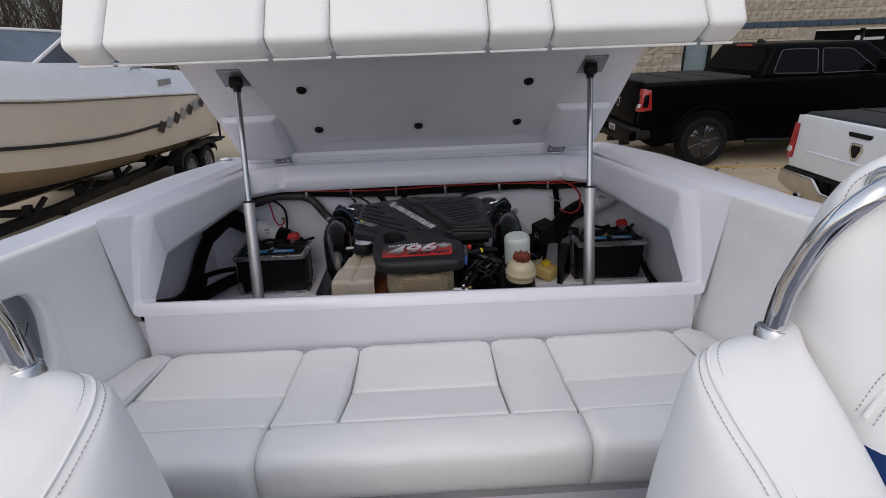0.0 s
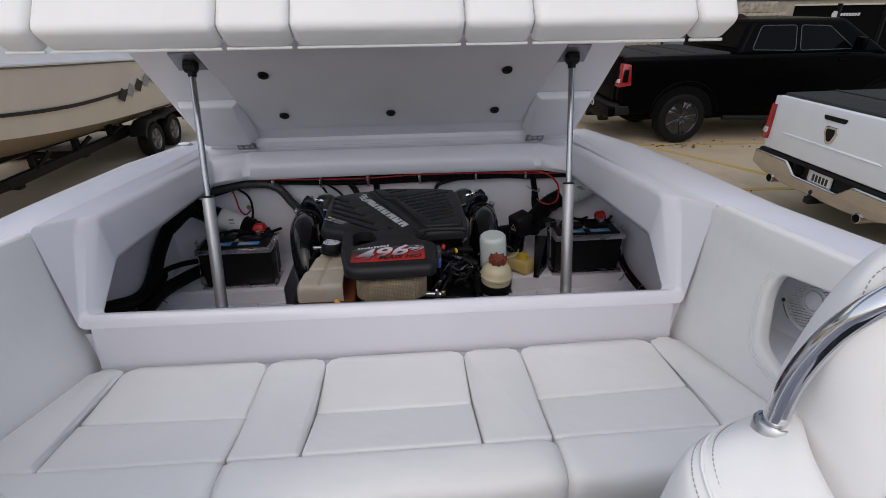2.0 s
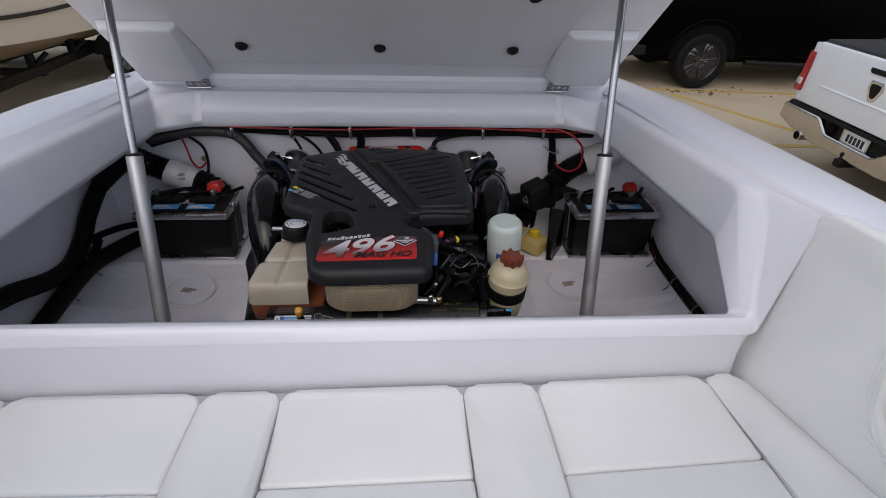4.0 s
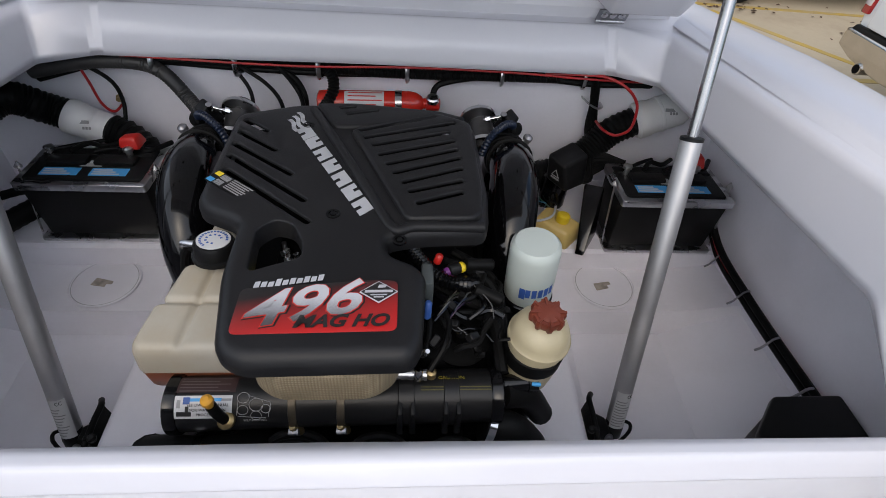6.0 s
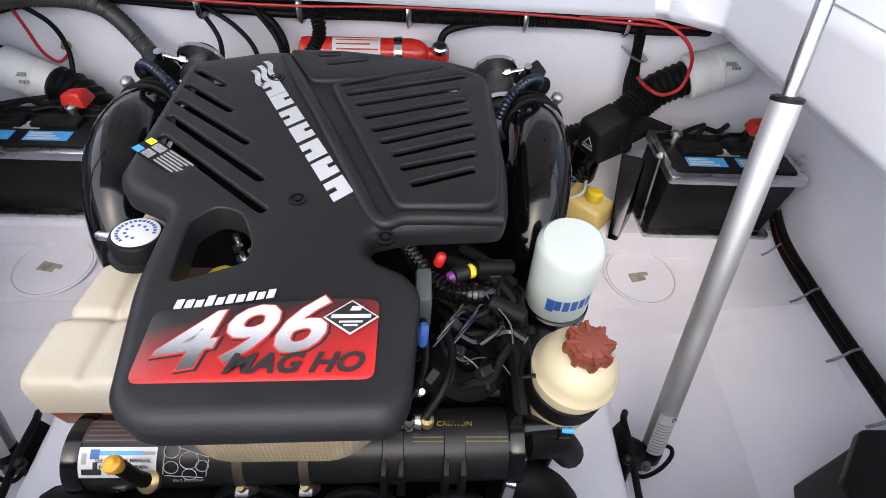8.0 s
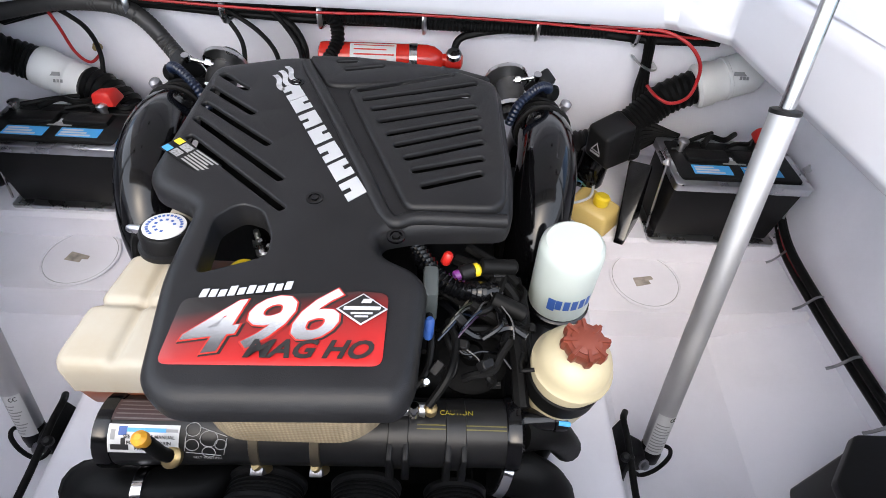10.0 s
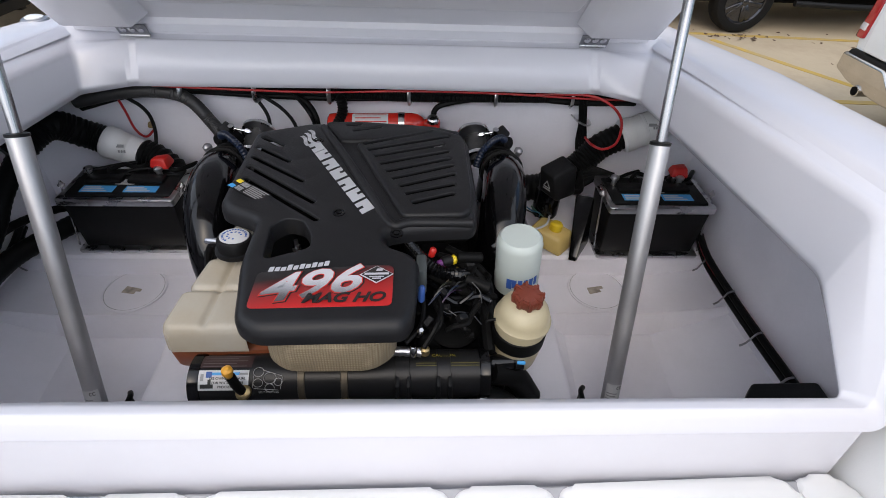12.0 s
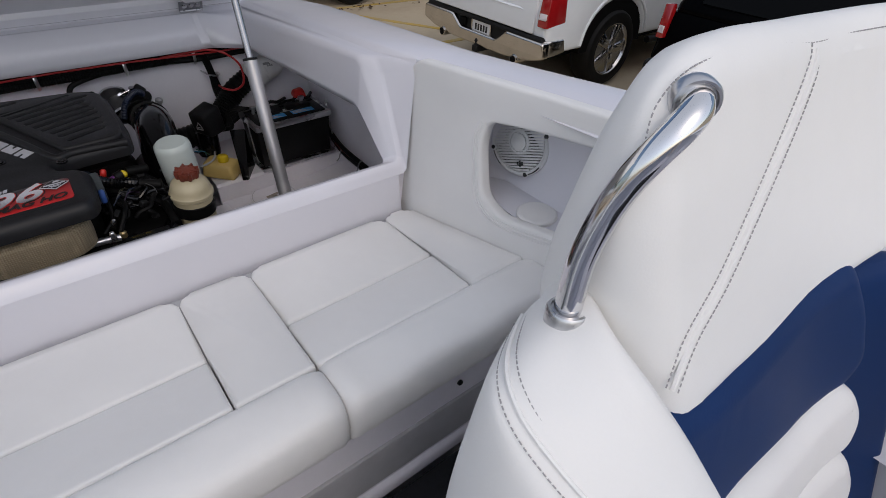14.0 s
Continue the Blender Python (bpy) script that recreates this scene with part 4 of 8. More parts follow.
for i in range(6):
    part("print_line", bars([(-0.006, 0.056 - 0.006 * (i % 3), 0.016 - 0.0065 * i, 0.0195 - 0.0065 * i, 0)], 0.0008, 0.0011, ST), ink_grey, st)

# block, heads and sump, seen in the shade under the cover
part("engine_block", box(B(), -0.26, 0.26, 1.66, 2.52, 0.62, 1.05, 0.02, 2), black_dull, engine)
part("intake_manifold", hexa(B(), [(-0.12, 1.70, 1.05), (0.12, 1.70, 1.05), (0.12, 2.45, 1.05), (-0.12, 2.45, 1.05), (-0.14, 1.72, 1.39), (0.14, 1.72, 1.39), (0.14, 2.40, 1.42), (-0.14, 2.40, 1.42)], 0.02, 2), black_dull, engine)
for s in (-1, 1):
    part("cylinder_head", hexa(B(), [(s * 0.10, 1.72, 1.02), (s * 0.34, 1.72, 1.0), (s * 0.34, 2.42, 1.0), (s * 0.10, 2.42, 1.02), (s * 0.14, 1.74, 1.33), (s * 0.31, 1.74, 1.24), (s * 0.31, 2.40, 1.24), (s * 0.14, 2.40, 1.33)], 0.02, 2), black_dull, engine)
for s in (-1, 1):
    bm = tube(B(), [(s * 0.345, 1.80, 1.17), (s * 0.355, 1.95, 1.20), (s * 0.36, 2.15, 1.20), (s * 0.36, 2.35, 1.18)], 0.062, 16, 6)
    part("exhaust_manifold", bm, black_satin, engine, "black exhaust manifold")
    bm = tube(B(), [(s * 0.350, 1.99, 1.22), (s * 0.362, 2.03, 1.315), (s * 0.378, 2.11, 1.378), (s * 0.395, 2.22, 1.392), (s * 0.402, 2.33, 1.368), (s * 0.402, 2.43, 1.30), (s * 0.402, 2.49, 1.18)], lambda t: 0.049 + 0.012 * math.sin(math.pi * min(1, t * 1.2)), 20, 8)
    elbow = part("exhaust_elbow", bm, black_enamel, engine, "glossy black exhaust riser elbow", angle=60)
    for k in (0, 1):
        part("rubber_ring", lathe(B(), [(0.055, -0.006), (0.0625, -0.005), (0.064, 0), (0.0625, 0.005), (0.055, 0.006)], axis((s * 0.4015, 2.315 + 0.035 * k, 1.374 - 0.012 * k), (0.03 * s, 0.93, -0.30)), 28), black_rubber, elbow, "black rubber ring")
    part("neck_ring", lathe(B(), [(0.036, 0), (0.050, 0.001), (0.050, 0.010), (0.036, 0.012)], axis((s * 0.325, 2.452, 1.420), (-0.05 * s, 0.85, 0.35)), 28), steel, engine, "bright alloy flange")
    tb = B()
    tube(tb, [(s * 0.345, 2.40, 1.36), (s * 0.335, 2.45, 1.40), (s * 0.33, 2.50, 1.41)], 0.034, 18, 4)
    part("water_neck", tb, M("cast_grey_metal", (0.06, 0.06, 0.062), 0.45, 0.5, var=0.2, scale=30), engine, "dark grey cast water neck")
    for y in (2.40, 2.47):
        part("hose_clamp", lathe(B(), [(0.040, 0), (0.043, 0.001), (0.043, 0.011), (0.040, 0.012)], axis((s * 0.342, y, 1.37 + (y - 2.40) * 0.45), (0, 0.85, 0.5)), 24), chrome, engine, "steel hose clamp")
    plug = part("sensor_plug", hexa(B(), [tuple(axis((s * 0.402, 2.425, 1.430), (s * 0.25, -0.45, 0.85), 20 * s) @ Vector(p)) for p in ((-0.026, -0.022, -0.03), (0.026, -0.022, -0.03), (0.026, 0.024, -0.03), (-0.026, 0.024, -0.03), (-0.020, -0.018, 0.028), (0.020, -0.018, 0.028), (0.018, 0.018, 0.034), (-0.018, 0.018, 0.034))], 0.007, 3), black_plastic, engine, "black moulded sensor plug")
    part("plug_cap", lathe(B(), [(0.017, 0), (0.019, 0.004), (0.019, 0.020), (0.012, 0.026)], axis((s * 0.412, 2.395, 1.428), (s * 0.55, -0.75, 0.25)), 20), black_rubber, plug)
    part("plug_hose", tube(B(), [(s * 0.414, 2.392, 1.428), (s * 0.405, 2.365, 1.455), (s * 0.385, 2.345, 1.468), (s * 0.360, 2.325, 1.462), (s * 0.335, 2.310, 1.440), (s * 0.320, 2.300, 1.400)], 0.0095, 12, 10, 0.10, 0.0075), blue_loom, plug, "blue-black corrugated hose")
    part("clamp_bolt", merge(lathe(B(), [(0.0045, -0.03), (0.0045, 0.03), (0.003, 0.032)], axis((s * 0.362, 2.405, 1.452), (s * 0.9, -0.2, 0.35)), 10), merge(lathe(B(), [(0.008, -0.006), (0.008, 0.006)], axis((s * 0.345, 2.409, 1.446), (s * 0.9, -0.2, 0.35)), 6), lathe(B(), [(0.009, -0.008), (0.009, 0.008)], axis((s * 0.384, 2.40, 1.461), (0, -0.3, 1)), 10))), chrome, engine, "steel clamp bolt")
    part("clamp_bracket", box(B(), -0.022, 0.022, -0.002, 0.002, -0.020, 0.020, 0.001, 1, axis((s * 0.432, 2.372, 1.398), (s * 0.4, -0.6, 0.7))), steel, engine, "bright steel bracket")
    part("lift_eye", lathe(B(), [(0.010, -0.035), (0.010, 0.0), (0.013, 0.004), (0.013, 0.014), (0.006, 0.020)], axis((s * 0.452, 2.37, 1.405), (s * 0.2, -0.2, 1)), 14), dull_steel, engine)
    for k in range(3):
        part("bellows_ring", lathe(B(), [(0.050, -0.005), (0.0585, -0.004), (0.060, 0), (0.0585, 0.004), (0.050, 0.005)], axis((s * 0.392, 2.385 + 0.022 * k, 1.372 - 0.010 * k), (0.02 * s, 0.80, 0.25)), 28), black_rubber, engine, "ribbed rubber bellows")

# coolant tank: one blow-moulded body in three steps, soft grooves between its cells
TANK_STEPS = [(1.686, 1.782, -0.344, -0.322, 1.396, 1.413), (1.782, 1.867, -0.314, -0.292, 1.413, 1.426), (1.867, 1.962, -0.284, -0.266, 1.425, 1.437)]


def tank_body():
    bm = B()
    ys = [1.686 + 0.276 * k / 92 for k in range(93)]
    us = [0.0, 0.012, 0.03, 0.055, 0.085, 0.12, 0.16] + [0.16 + 0.84 * k / 34 for k in range(1, 35)]

    def soft(d, r):
        d = min(max(d, 0.0), r)
        return r - math.sqrt(max(0.0, r * r - (r - d) ** 2))

    def smooth(e0, e1, q):
        q = min(1.0, max(0.0, (q - e0) / (e1 - e0)))
        return q * q * (3 - 2 * q)

    def edge(y):
        """Left edge and height at this depth, blended over each step."""
        vals = [(xa + (xb - xa) * (y - ya) / (yb - ya), za + (zb - za) * (y - ya) / (yb - ya)) for ya, yb, xa, xb, za, zb in TANK_STEPS]
        w1, w2 = smooth(1.776, 1.788, y), smooth(1.861, 1.873, y)
        k = (1 - w1, w1 * (1 - w2), w2)
        return sum(a * v[0] for a, v in zip(k, vals)), sum(a * v[1] for a, v in zip(k, vals))

    rows = []
    for i, y in enumerate(ys):
        xl, zt0 = edge(y)
        xl += soft(y - 1.686, 0.03) * 0.6
        groove = 0.0075 * (math.exp(-((y - 1.782) / 0.006) ** 2) + math.exp(-((y - 1.867) / 0.006) ** 2))
        mid = -0.261 + (y - 1.686) * 0.145
        xl += groove * 0.7
        row = []
        for u in us:
            x = xl + (-0.180 - xl) * u
            r = 0.016
            fall = soft(x - xl, r) + soft(y - 1.686, r)
            cell = 0.0065 * math.exp(-((x - mid) / 0.0065) ** 2) * min(1.0, 0.35 + (y - 1.686) / 0.03)
            row.append((x, y, zt0 - min(fall, r) - groove - cell))
        low = [(xl - 0.004, y, 1.334), (xl - 0.002, y, 1.365)]
        rows.append(low + row)
    first = rows[0]
    skirt = [[(x, 1.683, min(z, 1.334)) for x, y, z in first], [(x, 1.6845, min(z, 1.365)) for x, y, z in first]]
    strip(bm, skirt + rows)
    bmesh.ops.remove_doubles(bm, verts=bm.verts[:], dist=0.0002)
    return bm


tank = part("coolant_tank", tank_body(), tank_white, engine, "yellowed white coolant tank in stepped sections", angle=70)
part("tank_fluid", hexa(B(), [(-0.335, 1.692, 1.272), (-0.14, 1.690, 1.272), (-0.14, 1.93, 1.262), (-0.28, 1.93, 1.262), (-0.342, 1.688, 1.3345), (-0.14, 1.686, 1.3345), (-0.14, 1.94, 1.3345), (-0.275, 1.94, 1.3345)], 0.012, 2), fluid, tank, "reddish coolant showing in the tank's foot")
cm = pose(-0.234, 1.872, 1.432, -6, 4, 0)
cap = part("tank_cap", lathe(B(), [(0.036, 0.0), (0.042, 0.004), (0.042, 0.012), (0.037, 0.014), (0.037, 0.034), (0.034, 0.040), (0.030, 0.041)], cm, 32), black_plastic, tank, "black screw cap with a white disc")
part("cap_disc", lathe(B(), [(0.030, 0.041), (0.030, 0.0425), (0.028, 0.043)], cm, 32), paper, cap)
# fine print round the cap's disc, as plain short bars
for k in range(26):
    r, a = (0.0235, 14 * k) if k < 18 else (0.0135, 20 + 36 * (k - 18))
    part("cap_print", box(B(), -0.0016, 0.0022, -0.0021, 0.0021, 0.0430, 0.0434, 0, 1, cm @ pose(r * math.cos(radians(a)), r * math.sin(radians(a)), 0, 0, 0, a + 90)), ink_blue, cap)
part("overflow_hose", tube(B(), [(-0.272, 1.885, 1.44), (-0.295, 1.90, 1.43), (-0.315, 1.90, 1.38), (-0.335, 1.88, 1.25), (-0.35, 1.85, 1.05)], 0.008, 8), black_rubber, tank)
part("hose_fitting", lathe(B(), [(0.007, 0), (0.007, 0.03), (0.005, 0.034)], axis((-0.272, 1.892, 1.446), (-1, 0.2, -0.1)), 10), steel, tank)

clamp_tan = M("tarnished_clamp", (0.11, 0.092, 0.066), 0.45, 0.6, var=0.2, scale=40)
# cooler tube across the front
tubeobj = part("cooler_tube", tube(B(), [(-0.272, 1.652, 1.285), (-0.1, 1.655, 1.290), (0.285, 1.660, 1.290)], 0.048, 28, 1), black_satin, engine, "black heat exchanger tube across the front")
for x in (-0.070, 0.012):
    cl = part("band_clamp", lathe(B(), [(0.0485, -0.007), (0.0505, -0.006), (0.0505, 0.006), (0.0485, 0.007)], axis((x, 1.656, 1.290), (1, 0.012, 0.01)), 32), clamp_tan, tubeobj, "tarnished band clamp")
    part("clamp_housing", box(B(), -0.009, 0.009, -0.012, 0.012, -0.001, 0.010, 0.002, 2, axis((x, 1.609, 1.268), (0, -0.9, -0.4))), dull_steel, cl, "steel worm housing")
    part("clamp_screw", lathe(B(), [(0.006, -0.02), (0.008, -0.016), (0.008, 0.012), (0.004, 0.02)], axis((x + 0.004, 1.611, 1.264), (0.3, 0.2, -0.9)), 10), brass, cl)
for x in (0.125, 0.205):
    for dx in (-0.011, 0.011):
        part("tube_saddle", hexa(B(), [(x + dx - 0.006, 1.598, 1.262), (x + dx + 0.006, 1.598, 1.262), (x + dx + 0.006, 1.622, 1.262), (x + dx - 0.006, 1.622, 1.262), (x + dx - 0.004, 1.603, 1.322), (x + dx + 0.004, 1.603, 1.322), (x + dx + 0.004, 1.634, 1.330), (x + dx - 0.004, 1.634, 1.330)], 0.0025, 2), black_plastic, tubeobj, "black plastic tube saddle")
    part("saddle_strap", lathe(B(), [(0.0485, -0.014), (0.0500, -0.013), (0.0500, 0.013), (0.0485, 0.014)], axis((x, 1.657, 1.290), (1, 0.012, 0.01)), 32), black_satin, tubeobj)
part("end_cap", lathe(B(), [(0.050, -0.012), (0.0525, -0.008), (0.0525, 0.008), (0.040, 0.014)], axis((-0.274, 1.652, 1.285), (-1, 0, 0)), 28), black_gloss, tubeobj)
part("end_cap", lathe(B(), [(0.050, -0.012), (0.0525, -0.008), (0.0525, 0.008), (0.040, 0.014)], axis((0.288, 1.660, 1.290), (1, 0, 0)), 28), black_gloss, tubeobj)
part("water_spigot", lathe(B(), [(0.018, 0), (0.018, 0.06), (0.02, 0.062), (0.02, 0.08)], axis((0.29, 1.675, 1.298), (1, 0.1, 0)), 16), black_gloss, tubeobj)


def on_tube(x0, x1, a0, a1, r=0.0502):
    """A curved sticker on the tube between two angles (0 aft, 90 up, 180 to the bow)."""
    bm = B()
    return strip(bm, [[(x, 1.6535 + r * math.cos(radians(a)), 1.2865 + r * math.sin(radians(a))) for a in (a0 + (a1 - a0) * k / 8 for k in range(9))] for x in (x0, x1)])


s1 = part("drain_sticker", on_tube(-0.262, -0.168, 108, 152), paper, tubeobj, "white drain instruction sticker")
part("picture_bar", on_tube(-0.242, -0.185, 113, 119, 0.0506), ink_cyan, s1)
part("picture_bar", on_tube(-0.248, -0.237, 111, 124, 0.0507), ink_blue, s1)
part("picture_bar", on_tube(-0.186, -0.170, 114, 118.5, 0.0507), ink_grey, s1)
part("picture_bar", on_tube(-0.258, -0.252, 116, 131, 0.0506), ink_grey, s1)
part("picture_bar", on_tube(-0.258, -0.234, 138, 147, 0.0506), ink_black, s1)
part("picture_bar", on_tube(-0.244, -0.238, 128, 140, 0.0507), ink_black, s1)
for i, tx in enumerate(("SEE OWNERS MANUAL", "FOR WATER DRAIN", "PROCEDURE")):
    a = radians(126 + 9 * i)
    tm = Matrix.Translation((-0.207, 1.6535 + 0.0512 * math.cos(a), 1.2865 + 0.0512 * math.sin(a))) @ Matrix(((1, 0, 0, 0), (0, math.sin(a), math.cos(a), 0), (0, -math.cos(a), math.sin(a), 0), (0, 0, 0, 1)))
    part("sticker_line", lettering(tx, 0.0066, tm, 0.0001, 0, 0.0001), ink_black, s1)
part("plate_print", on_tube(-0.262, -0.165, 66, 102, 0.0503), M("dark_red_print", (0.035, 0.014, 0.014), 0.4), tubeobj)
for i in range(5):
    part("print_line", on_tube(-0.258, -0.175 - 0.02 * (i % 2), 70 + 7 * i, 72 + 7 * i, 0.0508), M("faint_print", (0.10, 0.08, 0.08), 0.5), tubeobj)
s2 = B()
for x, a, r in ((-0.150, 113, 0.010), (-0.128, 126, 0.012), (-0.150, 136, 0.009), (-0.128, 147, 0.009), (-0.112, 134, 0.008)):
    tube(s2, [(x + r * math.cos(q), 1.6535 + 0.0509 * math.cos(radians(a + 12 * r / 0.012 * math.sin(q))), 1.2865 + 0.0509 * math.sin(radians(a + 12 * r / 0.012 * math.sin(q)))) for q in (k * math.pi / 6 for k in range(13))], 0.0006, 4, 1)
for p, q in (((-0.158, 118), (-0.160, 146)), ((-0.142, 109), (-0.104, 122)), ((-0.104, 124), (-0.108, 150)), ((-0.158, 148), (-0.112, 152))):
    tube(s2, [(p[0] + (q[0] - p[0]) * k / 6, 1.6535 + 0.0509 * math.cos(radians(p[1] + (q[1] - p[1]) * k / 6)), 1.2865 + 0.0509 * math.sin(radians(p[1] + (q[1] - p[1]) * k / 6))) for k in range(7)], 0.0006, 4, 1)
part("belt_diagram", s2, ink_grey, tubeobj, "grey belt routing diagram")
a = radians(157)
part("sticker_line", lettering("BELT ROUTING", 0.0055, Matrix.Translation((-0.130, 1.6535 + 0.0509 * math.cos(a), 1.2865 + 0.0509 * math.sin(a))) @ Matrix(((1, 0, 0, 0), (0, math.sin(a), math.cos(a), 0), (0, -math.cos(a), math.sin(a), 0), (0, 0, 0, 1))), 0.0001), ink_grey, tubeobj)
a = radians(78)
part("sticker_line", lettering("CAUTION", 0.0105, Matrix.Translation((0.205, 1.655 + 0.0500 * math.cos(a), 1.290 + 0.0500 * math.sin(a))) @ Matrix(((1, 0, 0, 0), (0, math.sin(a), math.cos(a), 0), (0, -math.cos(a), math.sin(a), 0), (0, 0, 0, 1))), 0.0002), M("dimmed_yellow_print", (0.30, 0.24, 0.02), 0.5), tubeobj, "yellow caution lettering")
for i in range(2):
    part("print_line", on_tube(0.15, 0.275, 95 + 6 * i, 97 + 6 * i, 0.0508), M("dim_yellow_print", (0.10, 0.085, 0.015), 0.5), tubeobj)
knob = part("drain_pull", lathe(B(), [(0.005, 0), (0.007, 0.004), (0.008, 0.010), (0.0105, 0.018), (0.0095, 0.026), (0.004, 0.031)], axis((-0.190, 1.603, 1.360), (0.05, -0.15, 1)), 18), amber, engine, "amber pull knob")
part("pull_stem", tube(B(), [(-0.189, 1.603, 1.362), (-0.182, 1.602, 1.33), (-0.176, 1.607, 1.306)], 0.009, 10, 2), black_rubber, knob)
part("pull_seat", lathe(B(), [(0.015, 0), (0.015, 0.006), (0.010, 0.010)], axis((-0.176, 1.607, 1.306), (-0.2, -0.5, 1)), 18), brass, knob)

# flame arrestor bag under the cover's nose
bm = B()
cushion(bm, [(-0.085, 1.606, 1.445), (0.070, 1.606, 1.445), (0.112, 1.64, 1.445), (0.115, 1.745, 1.445), (-0.135, 1.745, 1.445), (-0.128, 1.64, 1.445)], 0.075, soft=0.038, seg=5)
part("flame_arrestor", bm, burlap, engine, "rusty woven mesh flame arrestor", angle=80)

# spin-on filter
fm = pose(0.384, 1.887, 1.326, 2, -3, 0)
flt = part("spin_on_filter", lathe(B(), [(0.047, 0.0), (0.051, 0.004), (0.051, 0.128), (0.049, 0.140), (0.042, 0.147), (0.036, 0.147)], fm, 44), filter_paint, engine, "pale green-white spin-on filter with a blue mark")
part("filter_base", lathe(B(), [(0.044, -0.035), (0.054, -0.02), (0.054, -0.003), (0.048, 0.001)], fm, 32), black_gloss, flt)
for i in range(6):
    a0 = radians(-126 + 14.5 * i)
    cell = B()
    strip(cell, [[tuple(fm @ Vector((0.0515 * math.cos(a), 0.0515 * math.sin(a), z))) for z in (0.036 - (0.006 if i == 0 else 0), 0.060)] for a in (a0 + radians(q) for q in (0, 4, 8, 11 if i else 14))])
    part("mark_block", cell, ink_blue, flt)

# fluid reservoir with a fluted cap
rm = pose(0.360, 1.727, 1.264, 4, 2, 0)
res = part("fluid_reservoir", lathe(B(), [(0.036, -0.012), (0.049, 0.006), (0.0525, 0.04), (0.053, 0.118), (0.058, 0.123), (0.058, 0.131), (0.0545, 0.135), (0.0525, 0.146), (0.047, 0.160), (0.035, 0.171), (0.024, 0.177)], rm, 40), cream, engine, "cream plastic steering fluid reservoir")
part("reservoir_strap", lathe(B(), [(0.0530, 0.064), (0.0552, 0.066), (0.0556, 0.100), (0.0535, 0.102)], rm, 40), black_rubber, res, "black rubber strap")
part("reservoir_cap", lathe(B(), [(0.024, 0.174), (0.029, 0.180), (0.0305, 0.192), (0.029, 0.197)], rm, 64, 8, 0.085), rust_cap, res, "brown fluted cap")
part("cap_top", lathe(B(), [(0.021, 0.193), (0.021, 0.199), (0.018, 0.2005)], rm, 32), rust_cap, res)
for k in range(8):
    part("cap_rib", box(B(), 0.014, 0.0315, -0.0022, 0.0022, 0.190, 0.2015, 0, 1, rm @ pose(0, 0, 0, 0, 0, 45 * k)), rust_cap, res)
part("hose_clamp", lathe(B(), [(0.014, -0.012), (0.016, -0.011), (0.016, 0.011), (0.014, 0.012)], axis(tuple(rm @ Vector((0.004, -0.024, -0.012))), (0.9, -0.2, -0.4)), 18), chrome, res)
part("strap_screw", lathe(B(), [(0.004, 0), (0.004, 0.015), (0.003, 0.017)], axis(tuple(rm @ Vector((-0.005, -0.055, 0.05))), (1, -0.1, 0)), 10), ink_cyan, res)
part("reservoir_hose", tube(B(), [tuple(rm @ Vector(p)) for p in ((0, -0.015, 0.0), (0.01, -0.03, -0.06), (0.012, -0.04, -0.16), (0.01, -0.05, -0.26))], 0.018, 12), black_rubber, res)

# water hoses at the front and the looms on the engine's right side
for pts, r in (([(0.27, 1.63, 1.24), (0.33, 1.62, 1.22), (0.38, 1.62, 1.13), (0.40, 1.64, 0.95)], 0.036), ([(0.30, 1.66, 1.29), (0.36, 1.68, 1.25), (0.41, 1.70, 1.15)], 0.026), ([(-0.335, 1.60, 1.19), (-0.29, 1.588, 1.212), (-0.23, 1.585, 1.212), (-0.17, 1.60, 1.20), (-0.14, 1.66, 1.17)], 0.040), ([(-0.33, 1.60, 1.20), (-0.36, 1.62, 1.12), (-0.37, 1.66, 0.95)], 0.038)):
    part("water_hose", tube(B(), pts, r, 14), black_rubber, engine)
for x, z, r in ((-0.075, 1.185, 0.060), (0.075, 1.175, 0.055), (0.215, 1.160, 0.050)):
    pul = part("belt_pulley", lathe(B(), [(0.012, -0.03), (r, -0.028), (r, -0.022), (r * 0.93, -0.018), (r * 0.93, 0.008), (r, 0.012), (r, 0.018), (r * 0.86, 0.020), (r * 0.80, 0.006), (r * 0.35, 0.004), (r * 0.32, 0.018), (0.010, 0.020)], axis((x, 1.590, z), (0, -1, 0.12)), 32), black_satin, engine, "black ribbed belt pulley")
    for k in range(4):
        part("groove", lathe(B(), [(r * 0.93, -0.0018), (r * 0.955, -0.001), (r * 0.955, 0.001), (r * 0.93, 0.0018)], axis((x, 1.590 + 0.013 - 0.006 * k, z + 0.0), (0, -1, 0.12)), 32), black_rubber, pul)
for p, d, r in (((-0.235, 1.587, 1.213), (1, 0.1, 0), 0.041), ((0.278, 1.626, 1.236), (1, -0.2, -0.3), 0.037)):
    part("hose_clamp", lathe(B(), [(r, -0.008), (r + 0.002, -0.007), (r + 0.002, 0.007), (r, 0.008)], axis(p, d), 24), chrome, engine)
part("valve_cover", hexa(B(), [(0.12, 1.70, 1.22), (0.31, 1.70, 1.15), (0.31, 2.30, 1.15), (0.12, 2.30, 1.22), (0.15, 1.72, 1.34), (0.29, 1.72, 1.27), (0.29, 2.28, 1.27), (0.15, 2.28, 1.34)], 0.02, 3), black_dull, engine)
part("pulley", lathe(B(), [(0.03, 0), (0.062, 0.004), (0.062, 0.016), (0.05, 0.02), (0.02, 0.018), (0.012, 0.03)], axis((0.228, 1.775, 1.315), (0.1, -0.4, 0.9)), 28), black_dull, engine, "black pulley")
